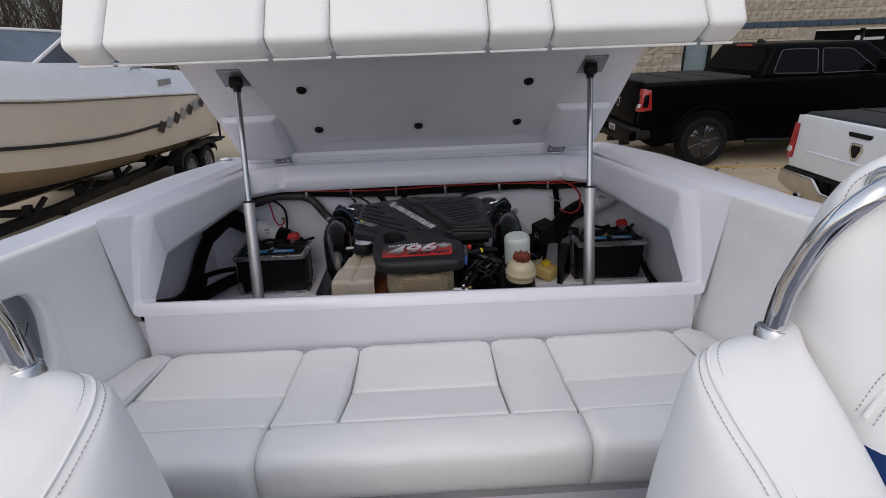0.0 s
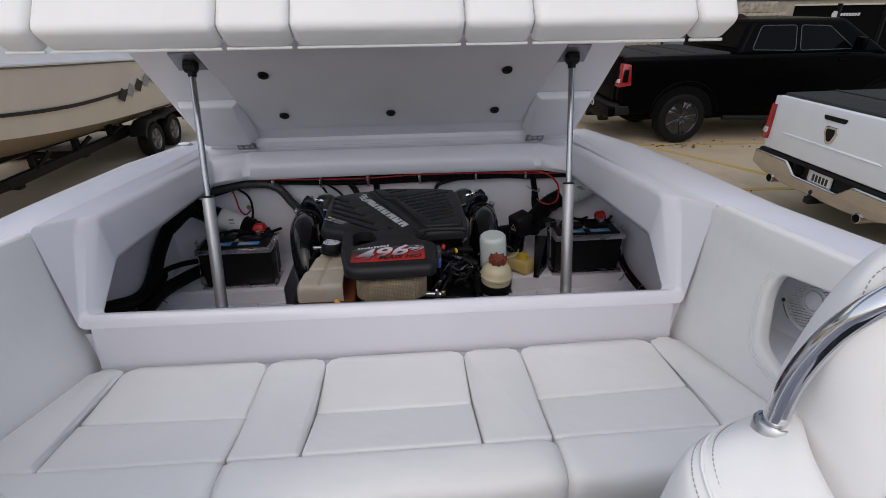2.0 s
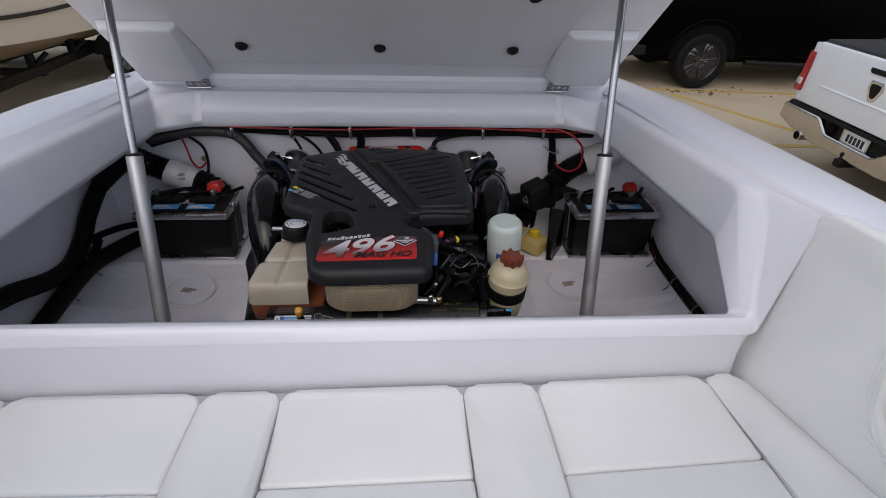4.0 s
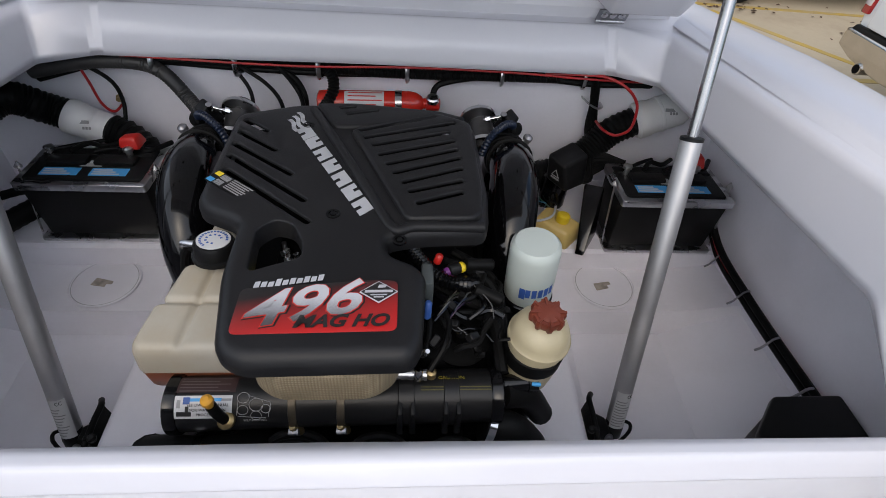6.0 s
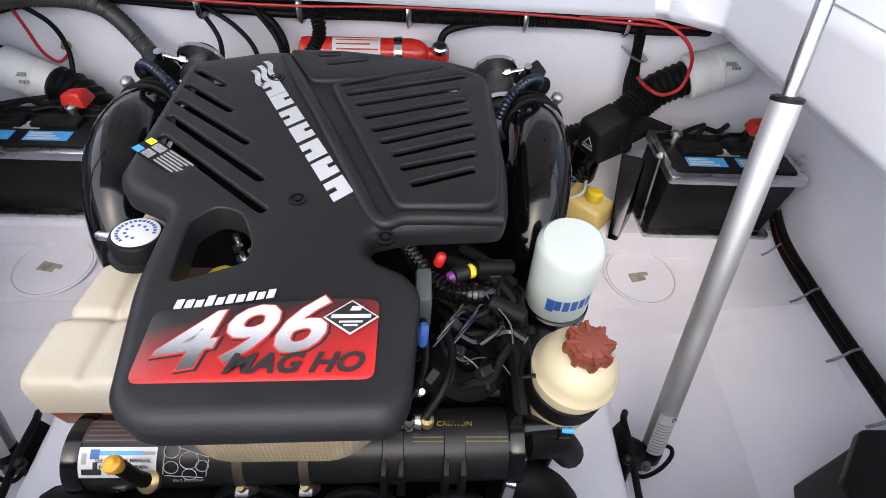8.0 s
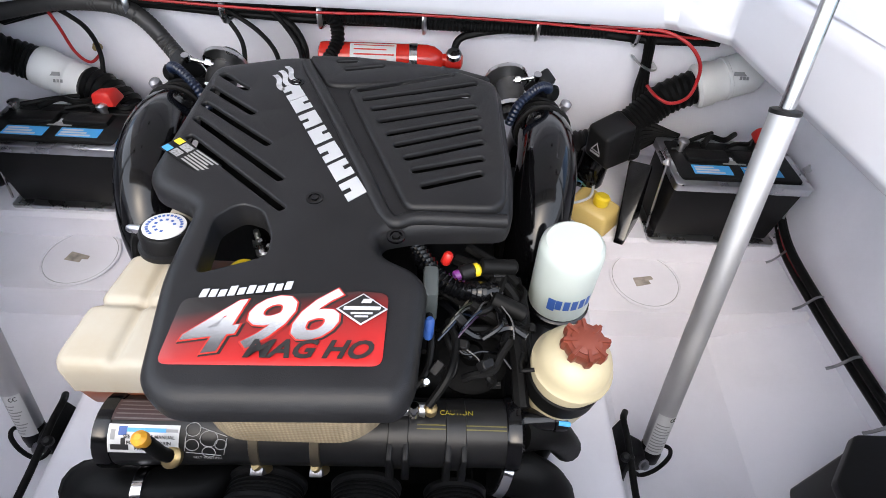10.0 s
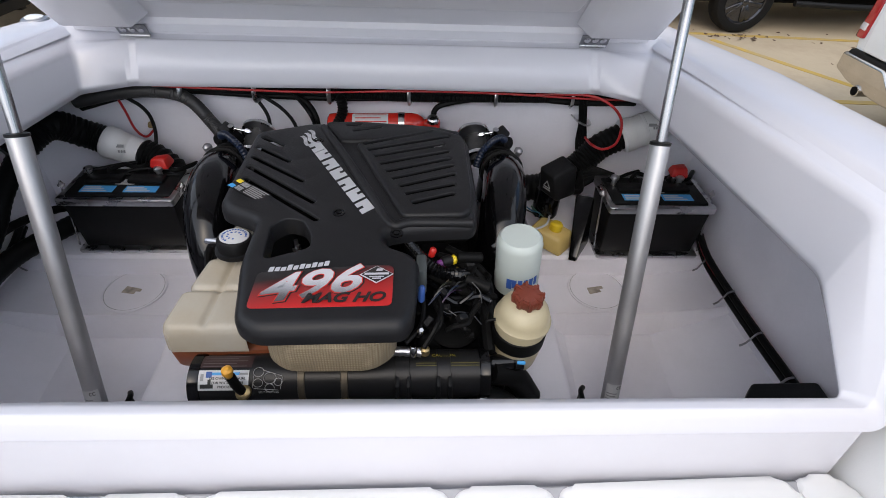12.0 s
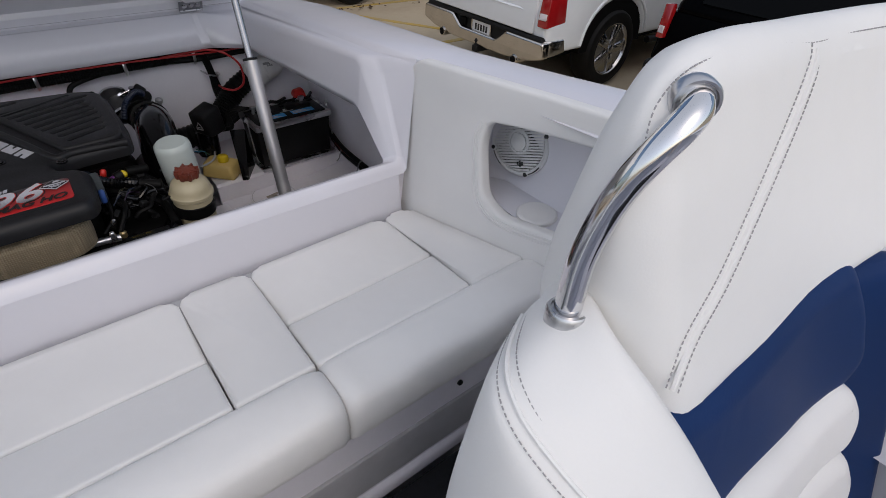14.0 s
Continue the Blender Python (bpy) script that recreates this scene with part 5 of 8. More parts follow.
part("loom", tube(B(), [(0.105, 1.925, 1.445), (0.128, 1.898, 1.442), (0.148, 1.868, 1.436), (0.172, 1.838, 1.428), (0.205, 1.822, 1.420), (0.240, 1.832, 1.405), (0.27, 1.86, 1.37)], 0.0145, 14, 10, 0.13, 0.0075), black_enamel, engine, "black corrugated loom")
for pts, r in (([(0.20, 1.90, 1.40), (0.25, 1.88, 1.395), (0.30, 1.84, 1.37), (0.31, 1.74, 1.33)], 0.010), ([(0.18, 1.84, 1.40), (0.24, 1.81, 1.385), (0.29, 1.78, 1.36), (0.30, 1.68, 1.33)], 0.012), ([(0.22, 1.93, 1.40), (0.28, 1.90, 1.38), (0.315, 1.86, 1.35), (0.32, 1.72, 1.30)], 0.009),
               ([(0.21, 1.77, 1.39), (0.26, 1.775, 1.38), (0.30, 1.76, 1.34)], 0.008), ([(0.165, 1.66, 1.37), (0.19, 1.69, 1.40), (0.20, 1.74, 1.40), (0.19, 1.78, 1.40)], 0.006), ([(0.155, 1.80, 1.43), (0.165, 1.75, 1.41), (0.16, 1.70, 1.39), (0.13, 1.67, 1.37)], 0.005), ([(0.312, 1.92, 1.33), (0.316, 1.80, 1.32), (0.318, 1.66, 1.29)], 0.011), ([(0.33, 1.95, 1.25), (0.34, 1.8, 1.2), (0.335, 1.6, 1.12)], 0.014)):
    part("cable", tube(B(), pts, r, 8), black_rubber, engine)
thin = (M("dull_blue_wire", (0.008, 0.016, 0.04), 0.4), M("grey_wire", (0.09, 0.09, 0.09), 0.4), M("olive_wire", (0.02, 0.022, 0.012), 0.4), M("tan_wire", (0.10, 0.085, 0.06), 0.4), M("violet_wire", (0.03, 0.012, 0.04), 0.4))
for i in range(7):
    x, y = 0.175 + 0.006 * i, 1.745 + 0.012 * (i % 4)
    part("thin_wire", tube(B(), [(x, y, 1.40), (x + 0.02, y + 0.02, 1.41 + 0.003 * (i % 3)), (x + 0.035 + 0.004 * (i % 3), y + 0.05, 1.395), (x + 0.06, y + 0.055, 1.38)], 0.0016, 6), thin[i % 5], engine)
for (x, y, z, d, L, r, mt, lab) in ((0.182, 1.868, 1.425, (0.3, 0.2, 0.9), 0.022, 0.008, red_plastic, "red test plug"), (0.196, 1.846, 1.420, (0.8, 0.3, 0.2), 0.022, 0.009, M("violet_plug", (0.16, 0.03, 0.2), 0.4), ""), (0.225, 1.858, 1.422, (0.8, 0.3, 0.1), 0.014, 0.011, yellow, "yellow connector lock"), (0.205, 1.850, 1.4225, (0.8, 0.3, 0.1), 0.026, 0.0125, black_plastic, ""), (0.238, 1.866, 1.425, (0.8, 0.1, -0.1), 0.06, 0.0125, black_rubber, ""), (0.255, 1.82, 1.405, (0.8, -0.3, -0.2), 0.06, 0.013, black_rubber, ""), (0.160, 1.735, 1.42, (0.05, 0.3, 1), 0.035, 0.007, ink_blue, "blue crimp"), (0.145, 1.655, 1.352, (0, 0, 1), 0.028, 0.008, chrome, "steel fitting"), (0.168, 1.660, 1.350, (0, 0, 1), 0.02, 0.009, brass, "brass fitting"), (0.152, 1.70, 1.36, (0.2, -0.4, 0.8), 0.04, 0.007, steel, "")):
    part("connector", lathe(B(), [(r * 0.7, 0), (r, 0.003), (r, L - 0.004), (r * 0.6, L)], axis((x, y, z), d), 12), mt, engine, lab)
# tangle of thin leads over the pulley, and bolts and clips on the water necks
tangle = random.Random(21)
for i in range(22):
    x, y, z = 0.155 + 0.15 * tangle.random(), 1.72 + 0.14 * tangle.random(), 1.375 + 0.028 * tangle.random()
    a = tangle.uniform(0.3, 2.6)
    q = [(x, y, z)]
    for k in range(4):
        a += tangle.uniform(-0.9, 0.9)
        q.append((min(0.315, max(0.15, q[-1][0] + 0.026 * math.cos(a))), max(1.70, q[-1][1] + 0.026 * math.sin(a) * (1 if i % 2 else -1)), max(1.355, q[-1][2] + tangle.uniform(-0.014, 0.009))))
    grey = i % 7 == 3
    part("thin_lead", tube(B(), q, 0.0012 if grey else tangle.choice((0.002, 0.003, 0.0045, 0.006)), 7, 5), thin[1] if grey else (black_rubber if i % 3 else black_enamel), engine)
for i in range(9):
    x, y = 0.165 + 0.13 * tangle.random(), 1.69 + 0.2 * tangle.random()
    part("clip", box(B(), -0.011, 0.011, -0.007, 0.007, -0.008, 0.008, 0.002, 1, pose(x, y, 1.385 + 0.02 * tangle.random(), tangle.uniform(-40, 40), tangle.uniform(-40, 40), tangle.uniform(0, 180))), black_plastic, engine)
part("relay", box(B(), 0.150, 0.172, 1.775, 1.83, 1.40, 1.465, 0.005, 2), M("grey_green_relay", (0.07, 0.08, 0.08), 0.4), engine, "grey-green relay")
part("fuel_rail", tube(B(), [(0.06, 1.66, 1.352), (0.10, 1.662, 1.358), (0.16, 1.663, 1.352)], 0.010, 12, 3, 0.06, 0.012), steel, engine)
for x, y in ((-0.106, 1.892), (-0.088, 1.882), (-0.116, 1.912)):
    part("stud", lathe(B(), [(0.011, 0), (0.011, 0.006), (0.005, 0.007), (0.005, 0.03)], pose(x, y, 1.405), 8), steel, engine)
part("oil_cap", lathe(B(), [(0.018, 0), (0.02, 0.005), (0.02, 0.018), (0.014, 0.022)], pose(-0.118, 1.837, 1.412), 20), yellow, engine, "yellow oil cap")

# ---- things in the bay ----


def battery(x0, x1, y0, y1, z0, z1, label, red, fb, lift=0.0):
    e = thing("battery", label, "battery", ((x0 + x1) / 2, (y0 + y1) / 2, z0), group="batteries")
    part("case", hexa(B(), [(x0 + 0.012, y0 + 0.008, z0 + 0.008), (x1 - 0.012, y0 + 0.008, z0 + 0.008), (x1 - 0.012, y1, z0 + 0.008), (x0 + 0.012, y1, z0 + 0.008), (x0 + 0.004, y0, z1 - 0.03), (x1 - 0.004, y0, z1 - 0.03), (x1 - 0.004, y1, z1 - 0.03), (x0 + 0.004, y1, z1 - 0.03)], 0.006, 2), black_plastic, e)
    lid = part("lid", box(B(), x0 + 0.012, x1 - 0.012, y0 + 0.012, y1 - 0.004, z1 - 0.032, z1, 0.008, 2), black_plastic, e)
    w = (x1 - x0)
    for i, f in enumerate((0.30, 0.68)):
        part("vent_cap", box(B(), x0 + w * f - 0.055, x0 + w * f + 0.055, y0 + 0.075, y0 + 0.118, z1 - 0.002, z1 + 0.012, 0.004, 2), black_plastic, lid)
        st = part("sticker", box(B(), x0 + w * f - 0.05, x0 + w * f + 0.05, y0 + 0.026, y0 + 0.062, z1 + 0.0005, z1 + 0.0015), ink_cyan, lid, "light blue battery sticker")
        for k in range(3):
            part("print_line", box(B(), x0 + w * f - 0.044, x0 + w * f + 0.03 - 0.012 * k, y0 + 0.030 + 0.010 * k, y0 + 0.036 + 0.010 * k, z1 + 0.0015, z1 + 0.0021), ink_white, st)
    for k in range(4):
        part("print_line", box(B(), x0 + w * 0.42 + 0.018 * k, x0 + w * 0.42 + 0.012 + 0.018 * k, y0 + 0.086, y0 + 0.096 + 0.004 * (k % 2), z1 + 0.0005, z1 + 0.0012), ink_white, lid)
    part("carry_ridge", box(B(), x0 + 0.02, x1 - 0.02, y0 + 0.124, y0 + 0.130, z1 - 0.002, z1 + 0.006, 0.002, 1), black_plastic, lid)
    part("sticker", box(B(), x0 + w * 0.5 - 0.03, x0 + w * 0.5 + 0.03, y0 + 0.070, y0 + 0.085, z1 + 0.0005, z1 + 0.0012), ink_grey, lid)
    # aluminium hold-down frame and tray
    part("hold_down_frame", plate([rounded([(x0 - 0.004, y0 - 0.014), (x1 + 0.004, y0 - 0.014), (x1 + 0.004, y1 + 0.012), (x0 - 0.004, y1 + 0.012)], 0.012), rounded([(x0 + 0.016, y0 + 0.006), (x1 - 0.016, y0 + 0.006), (x1 - 0.016, y1 - 0.006), (x0 + 0.016, y1 - 0.006)], 0.008)], z1 - 0.026, z1 - 0.004, 0.002, 2), steel, e, "bare aluminium hold-down frame")
    part("tray", plate([rounded([(x0 - 0.006, y0 - 0.016), (x1 + 0.006, y0 - 0.016), (x1 + 0.006, y1 + 0.012), (x0 - 0.006, y1 + 0.012)], 0.012)], z0, z0 + 0.012, 0.002, 2), steel, e, "bare aluminium tray")
    for x in (x0 - 0.012, x1 + 0.012):
        part("tie_rod", tube(B(), [(x, y0 + 0.06, z1 + 0.02), (x, y0 + 0.05, z1 - 0.02), (x, y0 + 0.01, z0 + 0.015)], 0.003, 8, 2), steel, e)
        part("wing_nut", lathe(B(), [(0.010, 0), (0.011, 0.004), (0.008, 0.008), (0.004, 0.014)], axis((x, y0 + 0.057, z1 + 0.002), (0, 0.2, 1)), 10), steel, e)
    for f, mt in ((0.13, black_rubber), (fb, red_plastic if red else black_rubber)):
        c = (x0 + w * f, y1 - 0.05, z1)
        part("terminal", lathe(B(), [(0.010, 0), (0.009, 0.02), (0.014, 0.021), (0.014, 0.030), (0.006, 0.034)], Matrix.Translation(c), 14), steel, e)
        if mt is red_plastic:
            c = (c[0], c[1] + lift, c[2])
            part("terminal_boot", hexa(B(), [(c[0] - 0.03, c[1] - 0.025, z1 + lift * 0.6 + 0.004), (c[0] + 0.032, c[1] - 0.03, z1 + lift * 0.6 + 0.002), (c[0] + 0.036, c[1] + 0.03, z1 + lift * 0.6 + 0.004), (c[0] - 0.024, c[1] + 0.028, z1 + lift * 0.6 + 0.006), (c[0] - 0.024, c[1] - 0.018, z1 + lift * 0.6 + 0.036), (c[0] + 0.022, c[1] - 0.020, z1 + lift * 0.6 + 0.040), (c[0] + 0.026, c[1] + 0.020, z1 + lift * 0.6 + 0.038), (c[0] - 0.018, c[1] + 0.018, z1 + lift * 0.6 + 0.032)], 0.008, 2), red_plastic, e, "red rubber terminal boot")
    for k in range(4):
        f = 0.10 + 0.19 * k
        part("battery_cable", tube(B(), [(x0 + w * f, y1 - 0.05, z1 + 0.016), (x0 + w * (f + 0.10), y1 - 0.03 + 0.02 * (k % 2), z1 + 0.014 + 0.004 * (k % 2)), (x0 + w * (f + 0.22), y1 - 0.01 * k, z1 + 0.010), (x0 + w * (f + 0.36), y1 + 0.03, z1 + 0.004)], 0.006 + 0.0015 * (k % 2), 8), red_wire if (red and k == 4) else black_rubber, e)


battery(-0.945, -0.600, 2.36, 2.535, 1.035, 1.245, "black battery in an aluminium frame with a red terminal boot", True, 0.76, 0.03)
battery(0.768, 1.110, 2.335, 2.51, 1.035, 1.245, "black battery in a scratched aluminium frame", True, 0.78, 0.03)

# blowers with their ducts
for s, p, q in ((-1, (-0.905, 2.625, 1.300), (-0.785, 2.625, 1.240)), (1, (0.870, 2.635, 1.330), (1.022, 2.64, 1.390))):
    e = thing("bilge_blower", "white plastic blower with a flexible black duct behind the battery", "blower", p, group="bilge blowers")
    L = (Vector(q) - Vector(p)).length
    rb = 0.060 if s > 0 else 0.054
    part("housing", lathe(B(), [(w, z) for w, z in ((0.88 * rb, 0.0), (rb, 0.008), (rb, 0.04), (0.94 * rb, 0.046), (0.94 * rb, 0.075), (0.97 * rb, 0.077), (0.97 * rb, 0.083), (0.94 * rb, 0.085), (0.94 * rb, L - 0.02), (0.76 * rb, L))], axis(p, Vector(q) - Vector(p)), 32), white_plastic, e)
    part("vent_label", box(B(), -0.016, 0.016, -0.005, 0.005, 0.0, 0.002, 0, 1, axis(tuple(Vector(p).lerp(Vector(q), 0.55) + Vector((0, -0.8, 0.6)) * rb * 0.96), (0, -0.8, 0.6))), ink_grey, e)
    for k in range(3):
        part("print_line", box(B(), -0.012 + 0.009 * k, -0.006 + 0.009 * k, -0.018, -0.010, 0.0, 0.0016, 0, 1, axis(tuple(Vector(p).lerp(Vector(q), 0.62) + Vector((0, -0.8, 0.6)) * rb * 0.96), (0, -0.8, 0.6))), ink_grey, e)
    if s > 0:
        duct = [(0.878, 2.637, 1.334), (0.80, 2.635, 1.288), (0.71, 2.60, 1.215), (0.606, 2.56, 1.175), (0.52, 2.575, 1.15), (0.46, 2.60, 1.10)]
    else:
        duct = [(-0.895, 2.625, 1.295), (-0.95, 2.615, 1.325), (-1.02, 2.56, 1.38), (-1.09, 2.45, 1.33)]
    part("duct", tube(B(), duct, 0.046, 18, 10, 0.05, 0.015), black_rubber, e, "black corrugated duct")
    if s < 0:
        part("duct_end", tube(B(), [(-0.79, 2.62, 1.253), (-0.74, 2.61, 1.235), (-0.68, 2.58, 1.20)], 0.048, 16, 6, 0.07, 0.02), black_rubber, e)

# the cable bundle along the transom
bundle = thing("cable_bundle", "bundle of black and red cables clipped along the transom wall", "cables", (0, 2.69, 1.47))
TOP = [(-0.95, 2.655, 1.430), (-0.80, 2.68, 1.468), (-0.664, 2.685, 1.482), (-0.383, 2.69, 1.472), (-0.146, 2.692, 1.466), (0.126, 2.692, 1.466), (0.440, 2.690, 1.466), (0.710, 2.685, 1.462), (0.90, 2.675, 1.462)]
rng = random.Random(4)
for k in range(11):
    oy, oz = -0.004 * (k % 4) - 0.006, -0.030 + 0.0065 * k
    pts = [(x, y + oy, z + oz + rng.uniform(-0.008, 0.008)) for x, y, z in TOP]
    red = k == 7
    if red:
        pts = [(-0.69, 2.67, 1.47)] + [(x, y - 0.040, z - 0.002) for x, y, z in pts[2:]]
    part("cable", tube(B(), pts, 0.0035 if red else (0.006, 0.0085, 0.011)[k % 3], 8, 6), red_wire if red else black_rubber, bundle, "red battery cable" if red else "")
part("loom", tube(B(), [(-0.95, 2.63, 1.43), (-0.80, 2.655, 1.455), (-0.664, 2.66, 1.455), (-0.59, 2.65, 1.43), (-0.53, 2.63, 1.36), (-0.47, 2.56, 1.34), (-0.40, 2.46, 1.38)], 0.021, 14, 10, 0.04, 0.010), grey_hose, bundle, "thick grey-black wire-wound hose")
part("loom", tube(B(), [(-0.1, 2.672, 1.452), (0.126, 2.672, 1.446), (0.440, 2.670, 1.450), (0.60, 2.668, 1.452)], 0.014, 12, 8, 0.10, 0.009), black_rubber, bundle, "black corrugated loom")
part("cable", tube(B(), [(0.42, 2.672, 1.455), (0.34, 2.67, 1.445), (0.26, 2.67, 1.43), (0.215, 2.665, 1.41), (0.205, 2.65, 1.36), (0.20, 2.6, 1.28)], 0.010, 8), black_rubber, bundle)
part("cable", tube(B(), [(0.55, 2.655, 1.472), (0.67, 2.635, 1.482), (0.732, 2.605, 1.488), (0.786, 2.58, 1.470), (0.826, 2.57, 1.428), (0.835, 2.565, 1.378), (0.822, 2.555, 1.342), (0.782, 2.55, 1.327), (0.748, 2.57, 1.333), (0.745, 2.64, 1.325)], 0.0045, 8), red_wire, bundle, "looped red battery cable")
part("cable", tube(B(), [(-0.835, 2.655, 1.475), (-0.817, 2.655, 1.394), (-0.806, 2.655, 1.325), (-0.784, 2.665, 1.292), (-0.766, 2.70, 1.303)], 0.004, 8), red_wire, bundle, "red battery cable")
for k in range(4):
    part("cable", tube(B(), [(0.704 + 0.005 * k, 2.668 - 0.006 * (k % 2), 1.475), (0.715 + 0.006 * k, 2.665, 1.42), (0.728 + 0.006 * k, 2.675, 1.36), (0.730 + 0.010 * k, 2.665, 1.28), (0.75, 2.62, 1.20)], 0.0062, 8), black_rubber, bundle)
for pts, r in (([(-0.83, 2.66, 1.455), (-0.756, 2.66, 1.397), (-0.743, 2.66, 1.326), (-0.75, 2.63, 1.25)], 0.006), ([(-0.40, 2.67, 1.46), (-0.355, 2.65, 1.40), (-0.34, 2.62, 1.36), (-0.335, 2.55, 1.33)], 0.006), ([(-0.385, 2.67, 1.46), (-0.30, 2.65, 1.41), (-0.255, 2.62, 1.36), (-0.235, 2.52, 1.33)], 0.006), ([(-0.33, 2.67, 1.50), (-0.255, 2.66, 1.455), (-0.20, 2.64, 1.38), (-0.17, 2.52, 1.36)], 0.007), ([(-0.255, 2.668, 1.45), (-0.21, 2.66, 1.42), (-0.185, 2.64, 1.37), (-0.178, 2.55, 1.34)], 0.009)):
    part("cable", tube(B(), pts, r, 8), black_rubber, bundle)
part("loom", tube(B(), [(-0.145, 2.665, 1.47), (-0.105, 2.655, 1.45), (-0.098, 2.64, 1.405), (-0.12, 2.60, 1.37), (-0.15, 2.52, 1.36)], 0.017, 12, 10, 0.10, 0.010), black_rubber, bundle, "black corrugated loom")
for x in (-0.61, -0.375, -0.135, 0.128, 0.418, 0.678):
    z = 1.462
    part("cable_clip", tube(B(), [(x + 0.004, 2.715, z + 0.038), (x, 2.672, z + 0.040), (x - 0.003, 2.642, z + 0.012), (x - 0.002, 2.646, z - 0.026), (x + 0.004, 2.690, z - 0.036), (x + 0.010, 2.715, z - 0.034)], 0.0045, 8, 6, flat=1.8), steel, bundle, "steel cable clip")
for p in ((0.745, 2.64, 1.365),):
    part("cable_clip", tube(B(), [(p[0] - 0.040, 2.715, p[2] + 0.008), (p[0] - 0.022, 2.672, p[2] + 0.002), (p[0], 2.654, p[2] - 0.002), (p[0] + 0.016, 2.668, p[2] - 0.004), (p[0] + 0.018, 2.70, p[2] - 0.004)], 0.0035, 8, 6, flat=1.8), steel, bundle)
part("ground_stud", lathe(B(), [(0.012, 0), (0.012, 0.006), (0.007, 0.007), (0.007, 0.018)], axis((-0.776, 2.712, 1.315), (0, -1, 0.1)), 14), brass, bundle)

# fire bottle on the transom
fb = thing("fire_bottle", "red fire extinguisher bottle with a white label on the transom wall", "fire extinguisher", (0.0, 2.63, 1.33))
bm_axis = axis((-0.150, 2.645, 1.358), (1, 0, 0.02))
front = bm_axis.to_3x3().inverted() @ Vector((0, -0.75, 0.65))
fa = int(math.degrees(math.atan2(front.y, front.x)))
part("bottle", lathe(B(), [(0.026, 0.0), (0.035, 0.006), (0.037, 0.02), (0.037, 0.285), (0.033, 0.305), (0.022, 0.322), (0.016, 0.326), (0.016, 0.345)], bm_axis, 32), red_paint, fb)
lab = B()
strip(lab, [[tuple(bm_axis @ Vector((0.0375 * math.cos(radians(a)), 0.0375 * math.sin(radians(a)), z))) for a in range(fa - 50, fa + 51, 10)] for z in (0.085, 0.205)])
lb = part("label_sticker", lab, paper, fb, "white label with fine red print")
for i in range(4):
    q = B()
    strip(q, [[tuple(bm_axis @ Vector((0.038 * math.cos(radians(a)), 0.038 * math.sin(radians(a)), z))) for a in (fa - 40 + 20 * i, fa - 34 + 20 * i)] for z in (0.095, 0.20 - 0.02 * (i % 2))])
    part("print_line", q, ink_red, lb)
part("strap", lathe(B(), [(0.0375, 0.238), (0.0395, 0.239), (0.0395, 0.259), (0.0375, 0.26)], bm_axis, 32), steel, fb, "steel strap with a buckle")
part("buckle", box(B(), -0.010, 0.010, -0.046, -0.036, 0.238, 0.262, 0.002, 1, bm_axis @ pose(0, 0, 0, 0, 0, -35)), steel, fb)
part("valve", merge(lathe(B(), [(0.020, 0.335), (0.022, 0.34), (0.022, 0.375), (0.012, 0.38)], bm_axis, 18), box(B(), -0.014, 0.014, -0.014, 0.014, 0.348, 0.362, 0.003, 1, bm_axis)), red_plastic, fb)
part("gauge", lathe(B(), [(0.020, 0), (0.020, 0.012), (0.016, 0.016)], axis(tuple(bm_axis @ Vector((0, -0.004, 0.355)) + Vector((0, -0.012, 0.020))), (0, -0.3, 1)), 22), steel, fb, "steel pressure gauge")

# pump unit, relay box and fluid bottle right of the engine
PUMP = Matrix.Translation((0.014, 0.05, -0.004))
pump = thing("trim_pump", "hydraulic trim pump with a yellowed fluid bottle and yellow cap", "pump", (0.60, 2.36, 1.04))
part("bottle", hexa(B(), [(0.515, 2.34, 1.06), (0.62, 2.27, 1.037), (0.692, 2.345, 1.037), (0.575, 2.43, 1.06), (0.525, 2.35, 1.118), (0.62, 2.288, 1.098), (0.678, 2.35, 1.098), (0.585, 2.42, 1.118)], 0.012, 3), M("amber_bottle_plastic", (0.62, 0.46, 0.16), 0.35, var=0.08), pump, "amber fluid bottle")
part("cap", lathe(B(), [(0.020, 0), (0.022, 0.004), (0.022, 0.024), (0.016, 0.030)], pose(0.612, 2.345, 1.103, -8, 6, 0), 24), yellow, pump, "yellow screw cap")
part("motor", lathe(B(), [(0.04, 0), (0.045, 0.01), (0.045, 0.10), (0.03, 0.115)], axis((0.59, 2.44, 1.10), (0.1, 0.2, 1)), 22), black_gloss, pump)
part("bracket", hexa(B(), [(0.650, 2.265, 1.035), (0.675, 2.255, 1.035), (0.745, 2.36, 1.035), (0.71, 2.38, 1.035), (0.655, 2.27, 1.05), (0.68, 2.26, 1.05), (0.752, 2.42, 1.19), (0.69, 2.44, 1.19)], 0.003, 1), black_gloss, pump)
for i in range(5):
    a = 0.55 + 0.014 * i
    part("thin_wire", tube(B(), [(a, 2.40, 1.12), (a - 0.008 * (i % 3), 2.375, 1.145 + 0.008 * (i % 2)), (a - 0.032, 2.385, 1.155), (a - 0.055 + 0.006 * i, 2.42, 1.15)], 0.0022, 6), (black_rubber, M("blue_wire_b", (0.03, 0.16, 0.30), 0.4), M("green_wire_b", (0.03, 0.12, 0.07), 0.4), black_rubber, black_rubber)[i], pump)
part("white_tube", tube(B(), [(0.50, 2.33, 1.12), (0.54, 2.335, 1.115), (0.58, 2.35, 1.125), (0.60, 2.40, 1.13)], 0.004, 8), ink_white, pump)
pump.matrix_basis = PUMP @ pump.matrix_basis
